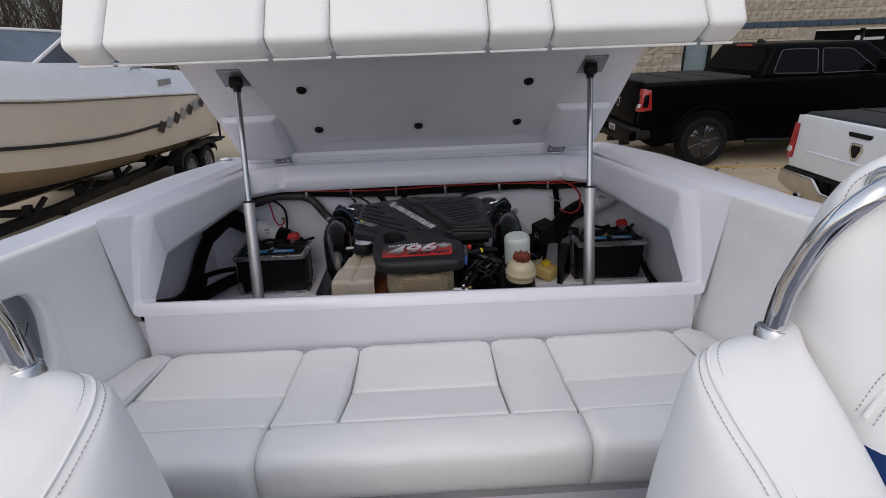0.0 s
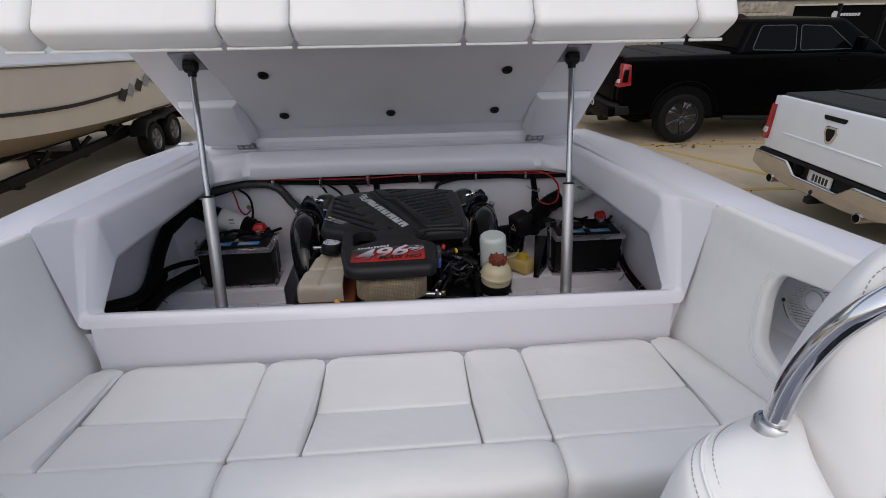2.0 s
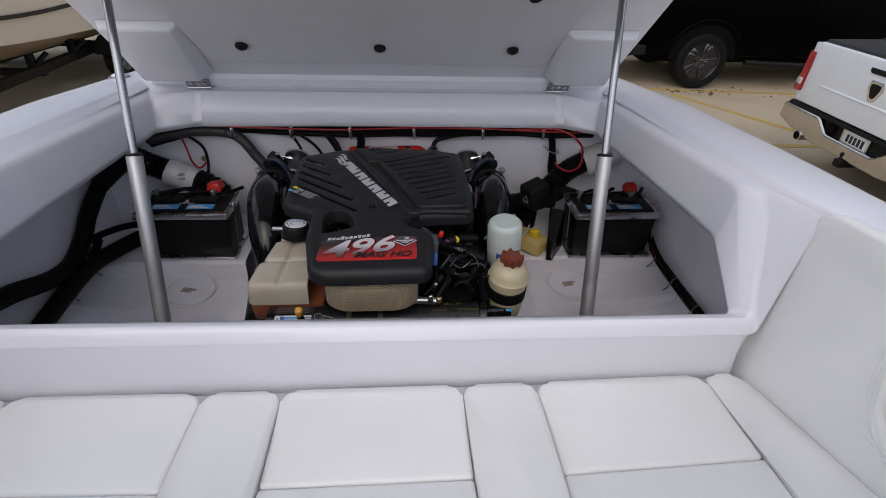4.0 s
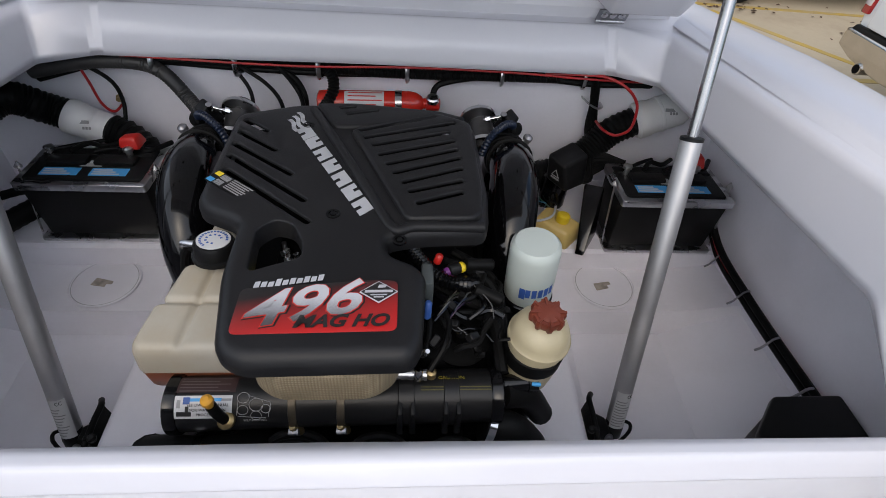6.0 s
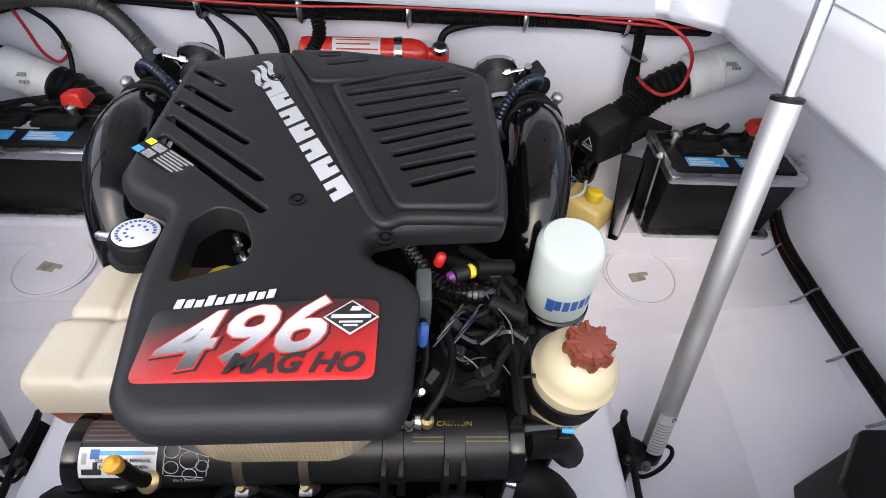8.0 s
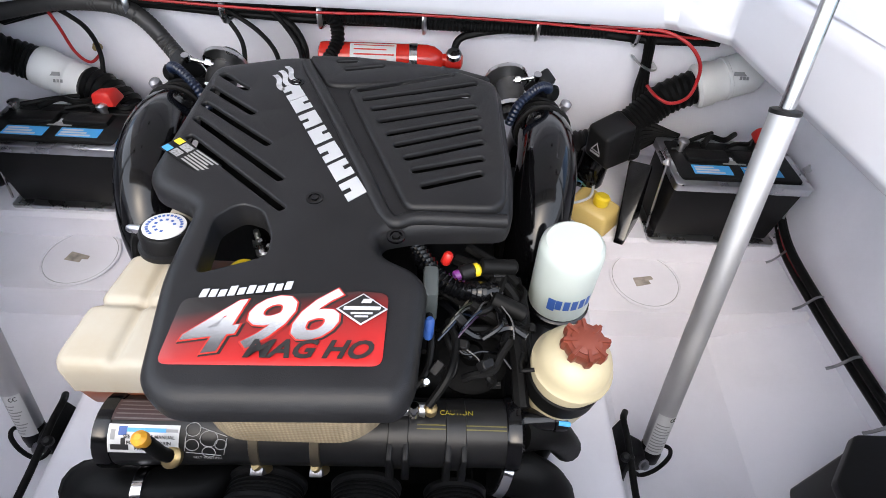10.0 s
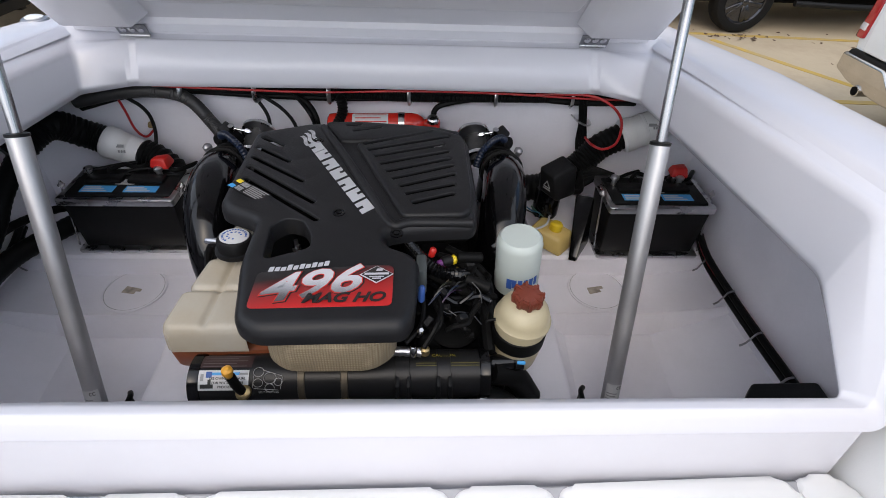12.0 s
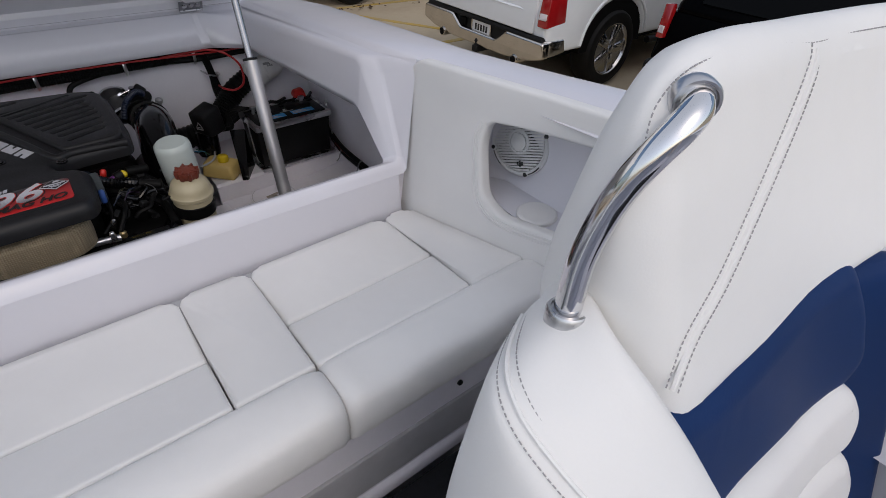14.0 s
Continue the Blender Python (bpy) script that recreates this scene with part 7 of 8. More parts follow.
def pickup(x, y, paint, rim_mat, bump_mat, label, tip_mat, half=0.99, bed=1.28, black=False, tuck=0.0):
    """A crew cab pickup whose tail is at x, looking along +x, with its middle at y."""
    e = thing("pickup_truck", label, "pickup truck", (x + 2.9, y, 0), group="parked pickups")
    zb = bed
    wr, xr, xf = 0.42, x + 1.27, x + 4.85
    arch = [(xr + 0.52 * math.cos(a), 0.50 + 0.45 * math.sin(a)) for a in (math.pi - math.pi * k / 12 for k in range(13))]
    arch2 = [(xf + 0.52 * math.cos(a), 0.50 + 0.45 * math.sin(a)) for a in (math.pi - math.pi * k / 12 for k in range(13))]
    side = [(x + 0.17, 0.52)] + arch + arch2 + [(x + 5.75, 0.50), (x + 5.85, 0.75), (x + 5.80, 1.12), (x + 5.55, 1.20), (x + 4.35, zb + 0.02), (x + 3.9, zb + 0.03), (x + 1.95, zb + 0.02), (x + 0.13, zb), (x + 0.11, 0.80)]
    m = Matrix(((1, 0, 0, 0), (0, 0, -1, y), (0, 1, 0, 0), (0, 0, 0, 1)))
    body = part("body", plate([side], -half, half, 0.07, 5, m), paint, e, angle=50)
    # wheel wells, cab, glass
    for xc in (xr, xf):
        part("wheel_well", box(B(), xc - 0.55, xc + 0.55, y - half + 0.03, y + half - 0.03, 0.45, 0.98), arch_black, body)
        for sd in (-1, 1):
            part("fender_flare", tube(B(), [(xc + 0.585 * math.cos(a), y + sd * (half - 0.006), 0.50 + 0.535 * math.sin(a)) for a in (radians(175 - 17 * k) for k in range(11))], 0.020, 8, 3), paint, body)
    x0, x1 = x + (2.02 if black else 1.98), x + (4.75 if black else 4.45)
    z0, z1 = zb - 0.02, 1.96
    cab = part("cab", hexa(B(), [(x0, y - half + 0.03, z0), (x1, y - half + 0.03, z0), (x1, y + half - 0.03, z0), (x0, y + half - 0.03, z0), (x0 + 0.28, y - half + 0.20, z1), (x1 - 0.85, y - half + 0.20, z1), (x1 - 0.85, y + half - 0.20, z1), (x0 + 0.28, y + half - 0.20, z1)], 0.09, 5), paint, e, angle=50)

    def on_side(pts, sd):
        return [(px, y + sd * (half - 0.03 - 0.17 * (pz - z0) / (z1 - z0) + 0.004), pz) for px, pz in pts]
    for sd in (-1, 1):
        for q in ([(x0 + 0.27, z0 + 0.10), (x0 + 1.02, z0 + 0.08), (x0 + 1.02, z1 - 0.10), (x0 + 0.42, z1 - 0.10)], [(x0 + 1.10, z0 + 0.08), (x0 + 2.05, z0 + 0.09), (x0 + 1.60, z1 - 0.12), (x0 + 1.10, z1 - 0.10)]):
            outer = rounded(q, 0.05, 4)
            w = B()
            a = [w.verts.new(p) for p in on_side(outer, sd)]
            b = [w.verts.new((p[0], p[1] - sd * 0.012, p[2])) for p in on_side(outer, sd)]
            w.faces.new(a)
            w.faces.new(b[::-1])
            for i in range(len(a)):
                w.faces.new((a[i], a[(i + 1) % len(a)], b[(i + 1) % len(a)], b[i]))
            win = part("side_window", w, glass_dark, cab, "dark tinted side window")
            part("window_trim", tube(B(), [p for p in on_side(outer + outer[:1], sd)], 0.007, 6, 0), trim_black if not black else M("grey_window_trim", (0.06, 0.06, 0.065), 0.3), win)
        for k in (0.95, 1.98):
            part("door_handle", box(B(), x0 + k - 0.20, x0 + k - 0.02, y + sd * half - 0.015, y + sd * half + 0.02, zb - 0.12, zb - 0.085, 0.008, 2), paint, e)
            part("door_gap", box(B(), x0 + k + 0.06, x0 + k + 0.066, y + sd * (half - 0.02) - 0.003, y + sd * (half - 0.02) + 0.024, 0.55, zb), trim_black, e)
        part("side_mirror", hexa(B(), [(x0 + 1.95, y + sd * (half - 0.02), zb + 0.06), (x0 + 2.05, y + sd * (half - 0.02), zb + 0.06), (x0 + 2.05, y + sd * (half + 0.22), zb + 0.06), (x0 + 1.95, y + sd * (half + 0.22), zb + 0.06), (x0 + 1.95, y + sd * (half + 0.02), zb + 0.27), (x0 + 2.05, y + sd * (half + 0.02), zb + 0.27), (x0 + 2.05, y + sd * (half + 0.22), zb + 0.25), (x0 + 1.95, y + sd * (half + 0.22), zb + 0.25)], 0.03, 3), paint, e)
        part("rocker_step", tube(B(), [(x + 2.0, y + sd * (half - 0.02), 0.42), (x + 3.0, y + sd * (half + 0.03), 0.40), (x + 4.1, y + sd * (half - 0.02), 0.42)], 0.04, 10), trim_black, e)
    rg = [(x0 + 0.06, -half + 0.16, z0 + 0.13), (x0 + 0.06, half - 0.16, z0 + 0.13), (x0 + 0.235, half - 0.27, z1 - 0.09), (x0 + 0.235, -half + 0.27, z1 - 0.09)]
    w = B()
    a = [w.verts.new((p[0] - 0.012, y + p[1], p[2])) for p in rg]
    b = [w.verts.new((p[0] + 0.02, y + p[1], p[2])) for p in rg]
    w.faces.new(a)
    w.faces.new(b)
    for i in range(4):
        w.faces.new((a[i], a[(i + 1) % 4], b[(i + 1) % 4], b[i]))
    part("rear_window", w, glass_dark, cab, "dark rear window")
    part("roof_lamp", box(B(), x0 + 0.245, x0 + 0.30, y - 0.20, y + 0.20, z1 - 0.055, z1 - 0.02, 0.006, 2), tail_red, cab, "red roof stop lamp")
    part("roof_fin", hexa(B(), [(x0 + 0.5, y - 0.04, z1 - 0.01), (x0 + 0.7, y - 0.03, z1 - 0.01), (x0 + 0.7, y + 0.03, z1 - 0.01), (x0 + 0.5, y + 0.04, z1 - 0.01), (x0 + 0.5, y - 0.01, z1 + 0.06), (x0 + 0.56, y - 0.01, z1 + 0.06), (x0 + 0.56, y + 0.01, z1 + 0.06), (x0 + 0.5, y + 0.01, z1 + 0.06)], 0.01, 2), trim_black, cab)
    # bed cover with cross folds
    cov = part("bed_cover", hexa(B(), [(x + 0.17, y - half + 0.09, zb - 0.01), (x + 1.97, y - half + 0.09, zb), (x + 1.97, y + half - 0.09, zb), (x + 0.17, y + half - 0.09, zb - 0.01), (x + 0.19, y - half + 0.10, zb + 0.035), (x + 1.95, y - half + 0.10, zb + 0.055), (x + 1.95, y + half - 0.10, zb + 0.055), (x + 0.19, y + half - 0.10, zb + 0.035)], 0.012, 2), tonneau_mat, e, "black vinyl bed cover")
    for k in (0.33, 0.66):
        part("cover_fold", box(B(), x + 0.17 + 1.8 * k - 0.02, x + 0.17 + 1.8 * k + 0.02, y - half + 0.11, y + half - 0.11, zb + 0.03 + 0.02 * k, zb + 0.046 + 0.02 * k, 0.006, 2), tonneau_mat, cov)
    # tailgate
    tg = part("tailgate", hexa(B(), [(x + 0.085, y - half + 0.17, 0.71), (x + 0.16, y - half + 0.17, 0.71), (x + 0.16, y + half - 0.17, 0.71), (x + 0.085, y + half - 0.17, 0.71), (x + 0.105, y - half + 0.13, zb + 0.015), (x + 0.17, y - half + 0.13, zb + 0.015), (x + 0.17, y + half - 0.13, zb + 0.015), (x + 0.105, y + half - 0.13, zb + 0.015)], 0.018, 3), paint, e, "tailgate")
    part("tailgate_crease", hexa(B(), [(x + 0.080, y - 0.66, 0.915), (x + 0.10, y - 0.66, 0.915), (x + 0.10, y + 0.66, 0.915), (x + 0.080, y + 0.66, 0.915), (x + 0.093, y - 0.60, 0.935), (x + 0.10, y - 0.60, 0.935), (x + 0.10, y + 0.60, 0.935), (x + 0.093, y + 0.60, 0.935)], 0.004, 1), paint, tg)
    part("tailgate_handle", plate([rounded([(-0.13, -0.022), (0.13, -0.022), (0.15, 0.022), (-0.15, 0.022)], 0.018)], 0, 0.012, 0.003, 2, Matrix(((0, 0, -1, x + 0.102), (-1, 0, 0, y), (0, 1, 0, 1.195), (0, 0, 0, 1)))), trim_black, tg, "black tailgate handle")
    part("emblem", plate([rounded([(-0.075, 0.085), (0.075, 0.085), (0.085, 0.02), (0.03, -0.09), (-0.03, -0.09), (-0.085, 0.02)], 0.02)], 0, 0.015, 0.004, 2, Matrix(((0, 0, -1, x + 0.098), (-1, 0, 0, y), (0, 1, 0, 1.04), (0, 0, 0, 1)))), chrome, tg, "plain chrome shield emblem")
    part("emblem_field", plate([rounded([(-0.05, 0.06), (0.05, 0.06), (0.055, 0.02), (0.018, -0.06), (-0.018, -0.06), (-0.055, 0.02)], 0.015)], 0, 0.004, 0.001, 1, Matrix(((0, 0, -1, x + 0.082), (-1, 0, 0, y), (0, 1, 0, 1.04), (0, 0, 0, 1)))), trim_black, tg)
    for sd in (-1, 1):
        if black:
            zz = 1.10
            part("lamp_core", hexa(B(), [(x + 0.062, y + sd * (half - 0.13), zz - 0.06), (x + 0.14, y + sd * (half + 0.012), zz - 0.06), (x + 0.23, y + sd * (half + 0.012), zz - 0.06), (x + 0.23, y + sd * (half - 0.13), zz - 0.06), (x + 0.085, y + sd * (half - 0.13), zz + 0.14), (x + 0.155, y + sd * (half + 0.012), zz + 0.14), (x + 0.235, y + sd * (half + 0.012), zz + 0.14), (x + 0.23, y + sd * (half - 0.13), zz + 0.14)], 0.008, 1), glass_dark, e, "dark lamp centre")
        lamp(e, x + 0.075, y + sd * (half - (0.165 if black else 0.11)), y + sd * (half + 0.004), 0.80 + (0.17 if black else 0), 1.20 + (0.15 if black else 0), 0.23 if black else 0.31, sd)
    # bumper
    x += tuck
    o = rounded([(-half - 0.01, 0.66), (-half - 0.02, 0.50), (-0.80, 0.44), (-0.42, 0.40), (0.42, 0.40), (0.80, 0.44), (half + 0.02, 0.50), (half + 0.01, 0.66), (0.45, 0.66), (0.30, 0.54), (-0.30, 0.54), (-0.45, 0.66)], 0.03, 4)
    bp = part("rear_bumper", plate([o], 0, 0.12, 0.025, 4, Matrix(((0, 0, -1, x + 0.085), (-1, 0, 0, y), (0, 1, 0, 0.0), (0, 0, 0, 1)))), bump_mat, e, "rear bumper")
    for sd in (-1, 1):
        part("bumper_end", hexa(B(), [(x - 0.02, y + sd * (half - 0.03), 0.50), (x + 0.10, y + sd * (half + 0.015), 0.50), (x + 0.34, y + sd * (half + 0.012), 0.52), (x + 0.30, y + sd * (half - 0.06), 0.50), (x - 0.02, y + sd * (half - 0.03), 0.67), (x + 0.10, y + sd * (half + 0.015), 0.67), (x + 0.30, y + sd * (half + 0.012), 0.66), (x + 0.30, y + sd * (half - 0.06), 0.67)], 0.02, 3), bump_mat if not black else trim_black, bp)
        part("exhaust_tip", lathe(B(), [(0.040, 0), (0.050, 0.004), (0.052, 0.02), (0.052, 0.16), (0.038, 0.16)], axis((x - 0.05, y + sd * 0.62, 0.41), (1, 0, 0)), 20), tip_mat, e)
        part("exhaust_bore", lathe(B(), [(0.040, 0.0), (0.040, 0.02), (0.01, 0.02)], axis((x - 0.052, y + sd * 0.62, 0.41), (1, 0, 0)), 16), arch_black, e)
    part("step_pad", hexa(B(), [(x - 0.02, y - half + 0.02, 0.655), (x + 0.16, y - half + 0.02, 0.655), (x + 0.16, y + half - 0.02, 0.655), (x - 0.02, y + half - 0.02, 0.655), (x - 0.005, y - half + 0.04, 0.70), (x + 0.16, y - half + 0.04, 0.70), (x + 0.16, y + half - 0.04, 0.70), (x - 0.005, y + half - 0.04, 0.70)], 0.012, 2), trim_black, bp, "black step pad")
    part("hitch_recess", box(B(), x + 0.02, x + 0.14, y - 0.44, y + 0.44, 0.47, 0.68, 0.015, 2), trim_black, bp)
    part("hitch_socket", box(B(), x - 0.008, x + 0.03, y + 0.24, y + 0.34, 0.55, 0.64, 0.01, 2), arch_black, bp)
    part("hitch", merge(box(B(), x - 0.06, x + 0.2, y - 0.04, y + 0.04, 0.33, 0.40, 0.006, 1), lathe(B(), [(0.02, 0), (0.024, 0.02), (0.012, 0.04), (0.025, 0.06), (0.01, 0.085)], pose(x - 0.03, y, 0.39), 14)), trim_black, e)
    pm = Matrix(((0, 0, -1, x + 0.012), (-1, 0, 0, y - 0.02), (0, 1, 0, 0.585), (0, 0, 0, 1)))
    pl = part("number_plate", plate([rounded([(-0.1525, -0.076), (0.1525, -0.076), (0.1525, 0.076), (-0.1525, 0.076)], 0.01)], 0, 0.004, 0.001, 1, pm), paper, bp, "white number plate with plain bars")
    part("plate_frame", plate([rounded([(-0.165, -0.088), (0.165, -0.088), (0.165, 0.088), (-0.165, 0.088)], 0.01), rounded([(-0.148, -0.066), (0.148, -0.066), (0.148, 0.064), (-0.148, 0.064)], 0.006)], 0.002, 0.008, 0.001, 1, pm), bump_chrome, pl)
    for k in range(5):
        part("plate_bar", bars([(-0.105 + 0.045 * k, -0.075 + 0.045 * k, -0.035, 0.035, 0.0)], 0.004, 0.006, pm), ink_black, pl)
    x -= tuck
    # wheels
    for xc in (xr, xf):
        for sd in (-1, 1):
            wheel(e, (xc, y + sd * (half - 0.13), wr), wr, 0.27, sd, rim_mat, 5, 0.15, twin=0.16 if black else 0.11)
    part("under_body", box(B(), x + 0.4, x + 5.4, y - 0.75, y + 0.75, 0.36, 0.60, 0.05, 2), arch_black, e)
    return e


rim_dark = M("dark_alloy", (0.09, 0.09, 0.095), 0.22, 0.9, var=0.1)
rim_chrome = M("chrome_alloy", (0.44, 0.44, 0.45), 0.18, 1.0, var=0.05)
pickup(3.52, 9.62, paint_black, rim_dark, paint_black, "black crew cab pickup with dark rims parked on the concrete", trim_black, half=1.0, bed=1.42, black=True)
pickup(4.151, 4.837, paint_white, rim_chrome, bump_chrome, "white pickup with chrome bumper and black vinyl bed cover", bump_chrome, half=0.983, bed=1.28, tuck=0.105)


def suv(x, y):
    e = thing("parked_suv", "black sport utility car with red tail lamps beside the pickup", "car", (x + 2.5, y, 0))
    half, zb = 1.0, 1.10
    arch = [(x + 1.15 + 0.5 * math.cos(a), 0.42 + 0.48 * math.sin(a)) for a in (math.pi - math.pi * k / 10 for k in range(11))]
    arch2 = [(x + 4.1 + 0.5 * math.cos(a), 0.42 + 0.48 * math.sin(a)) for a in (math.pi - math.pi * k / 10 for k in range(11))]
    side = [(x + 0.06, 0.42)] + arch + arch2 + [(x + 5.1, 0.4), (x + 5.15, 1.0), (x + 4.0, 1.12), (x + 0.10, zb), (x + 0.0, 0.72)]
    m = Matrix(((1, 0, 0, 0), (0, 0, -1, y), (0, 1, 0, 0), (0, 0, 0, 1)))
    body = part("body", plate([side], -half, half, 0.09, 5, m), paint_black, e, angle=50)
    cab = part("cabin", hexa(B(), [(x + 0.08, y - half + 0.05, zb - 0.04), (x + 4.0, y - half + 0.05, zb - 0.04), (x + 4.0, y + half - 0.05, zb - 0.04), (x + 0.08, y + half - 0.05, zb - 0.04), (x + 0.40, y - half + 0.22, 1.88), (x + 3.0, y - half + 0.22, 1.88), (x + 3.0, y + half - 0.22, 1.88), (x + 0.40, y + half - 0.22, 1.88)], 0.09, 4), paint_black, e)
    part("rear_window", hexa(B(), [(x + 0.105, y - 0.70, 1.20), (x + 0.14, y - 0.70, 1.20), (x + 0.14, y + 0.70, 1.20), (x + 0.105, y + 0.70, 1.20), (x + 0.31, y - 0.62, 1.72), (x + 0.35, y - 0.62, 1.72), (x + 0.35, y + 0.62, 1.72), (x + 0.31, y + 0.62, 1.72)], 0.01, 1), glass_dark, cab, "dark rear window")
    for sd in (-1, 1):
        lamp(e, x + 0.0, y + sd * (half - 0.10), y + sd * (half - 0.01), 0.88, 1.17, 0.15, sd)
        part("side_window", hexa(B(), [(x + 0.5, y + sd * (half - 0.07), 1.16), (x + 1.5, y + sd * (half - 0.07), 1.16), (x + 1.5, y + sd * (half - 0.10), 1.16), (x + 0.5, y + sd * (half - 0.10), 1.16), (x + 0.65, y + sd * (half - 0.175), 1.75), (x + 1.5, y + sd * (half - 0.175), 1.75), (x + 1.5, y + sd * (half - 0.22), 1.75), (x + 0.65, y + sd * (half - 0.22), 1.75)], 0.01, 1), glass_dark, cab)
        for xc in (x + 1.15, x + 4.1):
            wheel(e, (xc, y + sd * (half - 0.15), 0.40), 0.40, 0.26, sd, rim_chrome, 6)
    part("rear_bumper", box(B(), x - 0.08, x + 0.2, y - half + 0.01, y + half - 0.01, 0.42, 0.70, 0.05, 3), trim_black, e)
    g = Matrix(((0, 0, -1, x + 0.0), (-1, 0, 0, y), (0, 1, 0, 0), (0, 0, 0, 1)))
    for k in range(5):
        part("badge_bar", bars([(-0.83 + 0.06 * k, -0.785 + 0.06 * k, 0.765, 0.80, 0)], 0, 0.008, g), chrome, body, "small chrome letter bar")
    for k in range(3):
        part("badge_bar", bars([(-0.16 + 0.11 * k, -0.065 + 0.11 * k, 1.02, 1.09, 0)], 0, 0.006, g), ink_red, body, "red emblem bar")
    pl = part("number_plate", plate([rounded([(-0.15, 0.85), (0.15, 0.85), (0.15, 1.0), (-0.15, 1.0)], 0.01)], 0.004, 0.012, 0.001, 1, g), M("red_white_plate", (0.5, 0.12, 0.10), 0.5, var=0.3, scale=40), body, "red and white number plate")
    for k in range(4):
        part("plate_bar", bars([(-0.11 + 0.06 * k, -0.07 + 0.06 * k, 0.89, 0.95, 0)], 0.012, 0.014, g), ink_white, pl)


suv(4.72, 1.98)

# ---- the block building ----

stone = M("split_block", (0.37, 0.325, 0.26), 0.92, var=0.22, scale=9, bump=1.0, bscale=30)
mortar = M("mortar", (0.30, 0.27, 0.22), 0.95, var=0.1)
bd = thing("building", "tan split-face block building with blue tile band, dark doors", "building", (12, 13.5, 0))
bm = B()
# openings: a grey door, and a wide dark entrance
XS, ZS = [-2.0, 6.35, 7.05, 9.55, 14.5, 26.0], [0.0, 2.12, 6.0]
for i in range(len(XS) - 1):
    for j in range(2):
        if j == 0 and i in (1, 3):
            continue
        box(bm, XS[i], XS[i + 1], 13.02, 13.30, ZS[j], ZS[j + 1])
wall = part("wall", bm, mortar, bd)
door = part("door", box(B(), 6.40, 7.0, 13.10, 13.16, 0.02, 2.08, 0.01, 1), M("grey_blue_door", (0.16, 0.21, 0.23), 0.5, var=0.06), bd, "grey-blue metal door")
for q in ((6.35, 6.40, 0.0, 2.12), (7.0, 7.05, 0.0, 2.12), (6.35, 7.05, 2.08, 2.14)):
    part("door_frame", box(B(), q[0], q[1], 12.99, 13.18, q[2], q[3], 0.006, 1), trim_black, door)
for i in range(4):
    gl = part("entrance_pane", box(B(), 9.6 + 1.23 * i, 9.6 + 1.23 * i + 1.15, 13.15, 13.17, 0.05, 2.08), glass_dark, bd, "dark glass entrance pane")
    part("pane_frame", box(B(), 9.55 + 1.23 * i, 9.60 + 1.23 * i, 13.08, 13.20, 0.0, 2.12, 0.006, 1), trim_black, gl)
sm = Matrix(((1, 0, 0, 10.72), (0, 0, -1, 13.13), (0, 1, 0, 1.87), (0, 0, 0, 1)))
part("door_mark", lathe(B(), [(0.085, 0), (0.085, 0.004), (0.055, 0.004)], sm, 28), ink_white, bd, "round white door mark")
for k in range(7):
    part("door_mark", bars([(0.14 + 0.075 * k, 0.20 + 0.075 * k, -0.03, 0.035, 0.15)], 0, 0.004, sm), ink_white, bd)
tile_mat = M("dark_blue_tile", (0.025, 0.05, 0.085), 0.3, var=0.15, scale=5)
shared = None
for k in range(60):
    xx = 5.2 + 0.31 * k
    if shared is None:
        shared = part("band_tile", box(B(), 0.004, 0.302, 12.975, 13.02, 2.20, 2.32, 0.006, 1), tile_mat, bd)
        shared.location.x = xx
        continue
    ob = new("band_tile", shared.data)
    ob.parent, ob.matrix_parent_inverse = bd, bd.matrix_basis.inverted()
    ob.location.x = xx
rb = random.Random(3)
kinds = []
for k in range(6):
    bm = B()
    nx, nz = 5, 3
    grid = [[(0.005 + 0.49 * i / nx, -(0.02 + (0.035 * rb.random() if 0 < i < nx and 0 < j < nz else 0.0)), 0.005 + 0.24 * j / nz) for i in range(nx + 1)] for j in range(nz + 1)]
    strip(bm, grid)
    strip(bm, [[p for p in grid[-1]], [(p[0], 0.03, p[2]) for p in grid[-1]]])
    strip(bm, [[p for p in grid[0]], [(p[0], 0.03, p[2]) for p in grid[0]]])
    bmesh.ops.remove_doubles(bm, verts=bm.verts[:], dist=1e-4)
    me = bpy.data.meshes.new("block")
    bmesh.ops.recalc_face_normals(bm, faces=bm.faces[:])
    bm.to_mesh(me)
    bm.free()
    me.materials.append(stone)
    kinds.append(me)
count = 0
for r in range(0, 16):
    z = 0.25 * r - 0.05 if r < 9 else 2.33 + 0.25 * (r - 9)
    for c in range(0, 34):
        xx = 1.6 + 0.5 * c + (0.25 if r % 2 else 0.0)
        if z < 2.1 and (xx + 0.5 > 6.35 and xx < 7.05 or xx + 0.5 > 9.55):
            continue
        if count >= 298 or (r < 3):
            continue
        ob = new("block", kinds[rb.randrange(6)])
        ob.parent, ob.matrix_parent_inverse = wall, Matrix()
        ob.location = (xx, 13.02, z)
        count += 1

# ---- the motor boat on its trailer ----

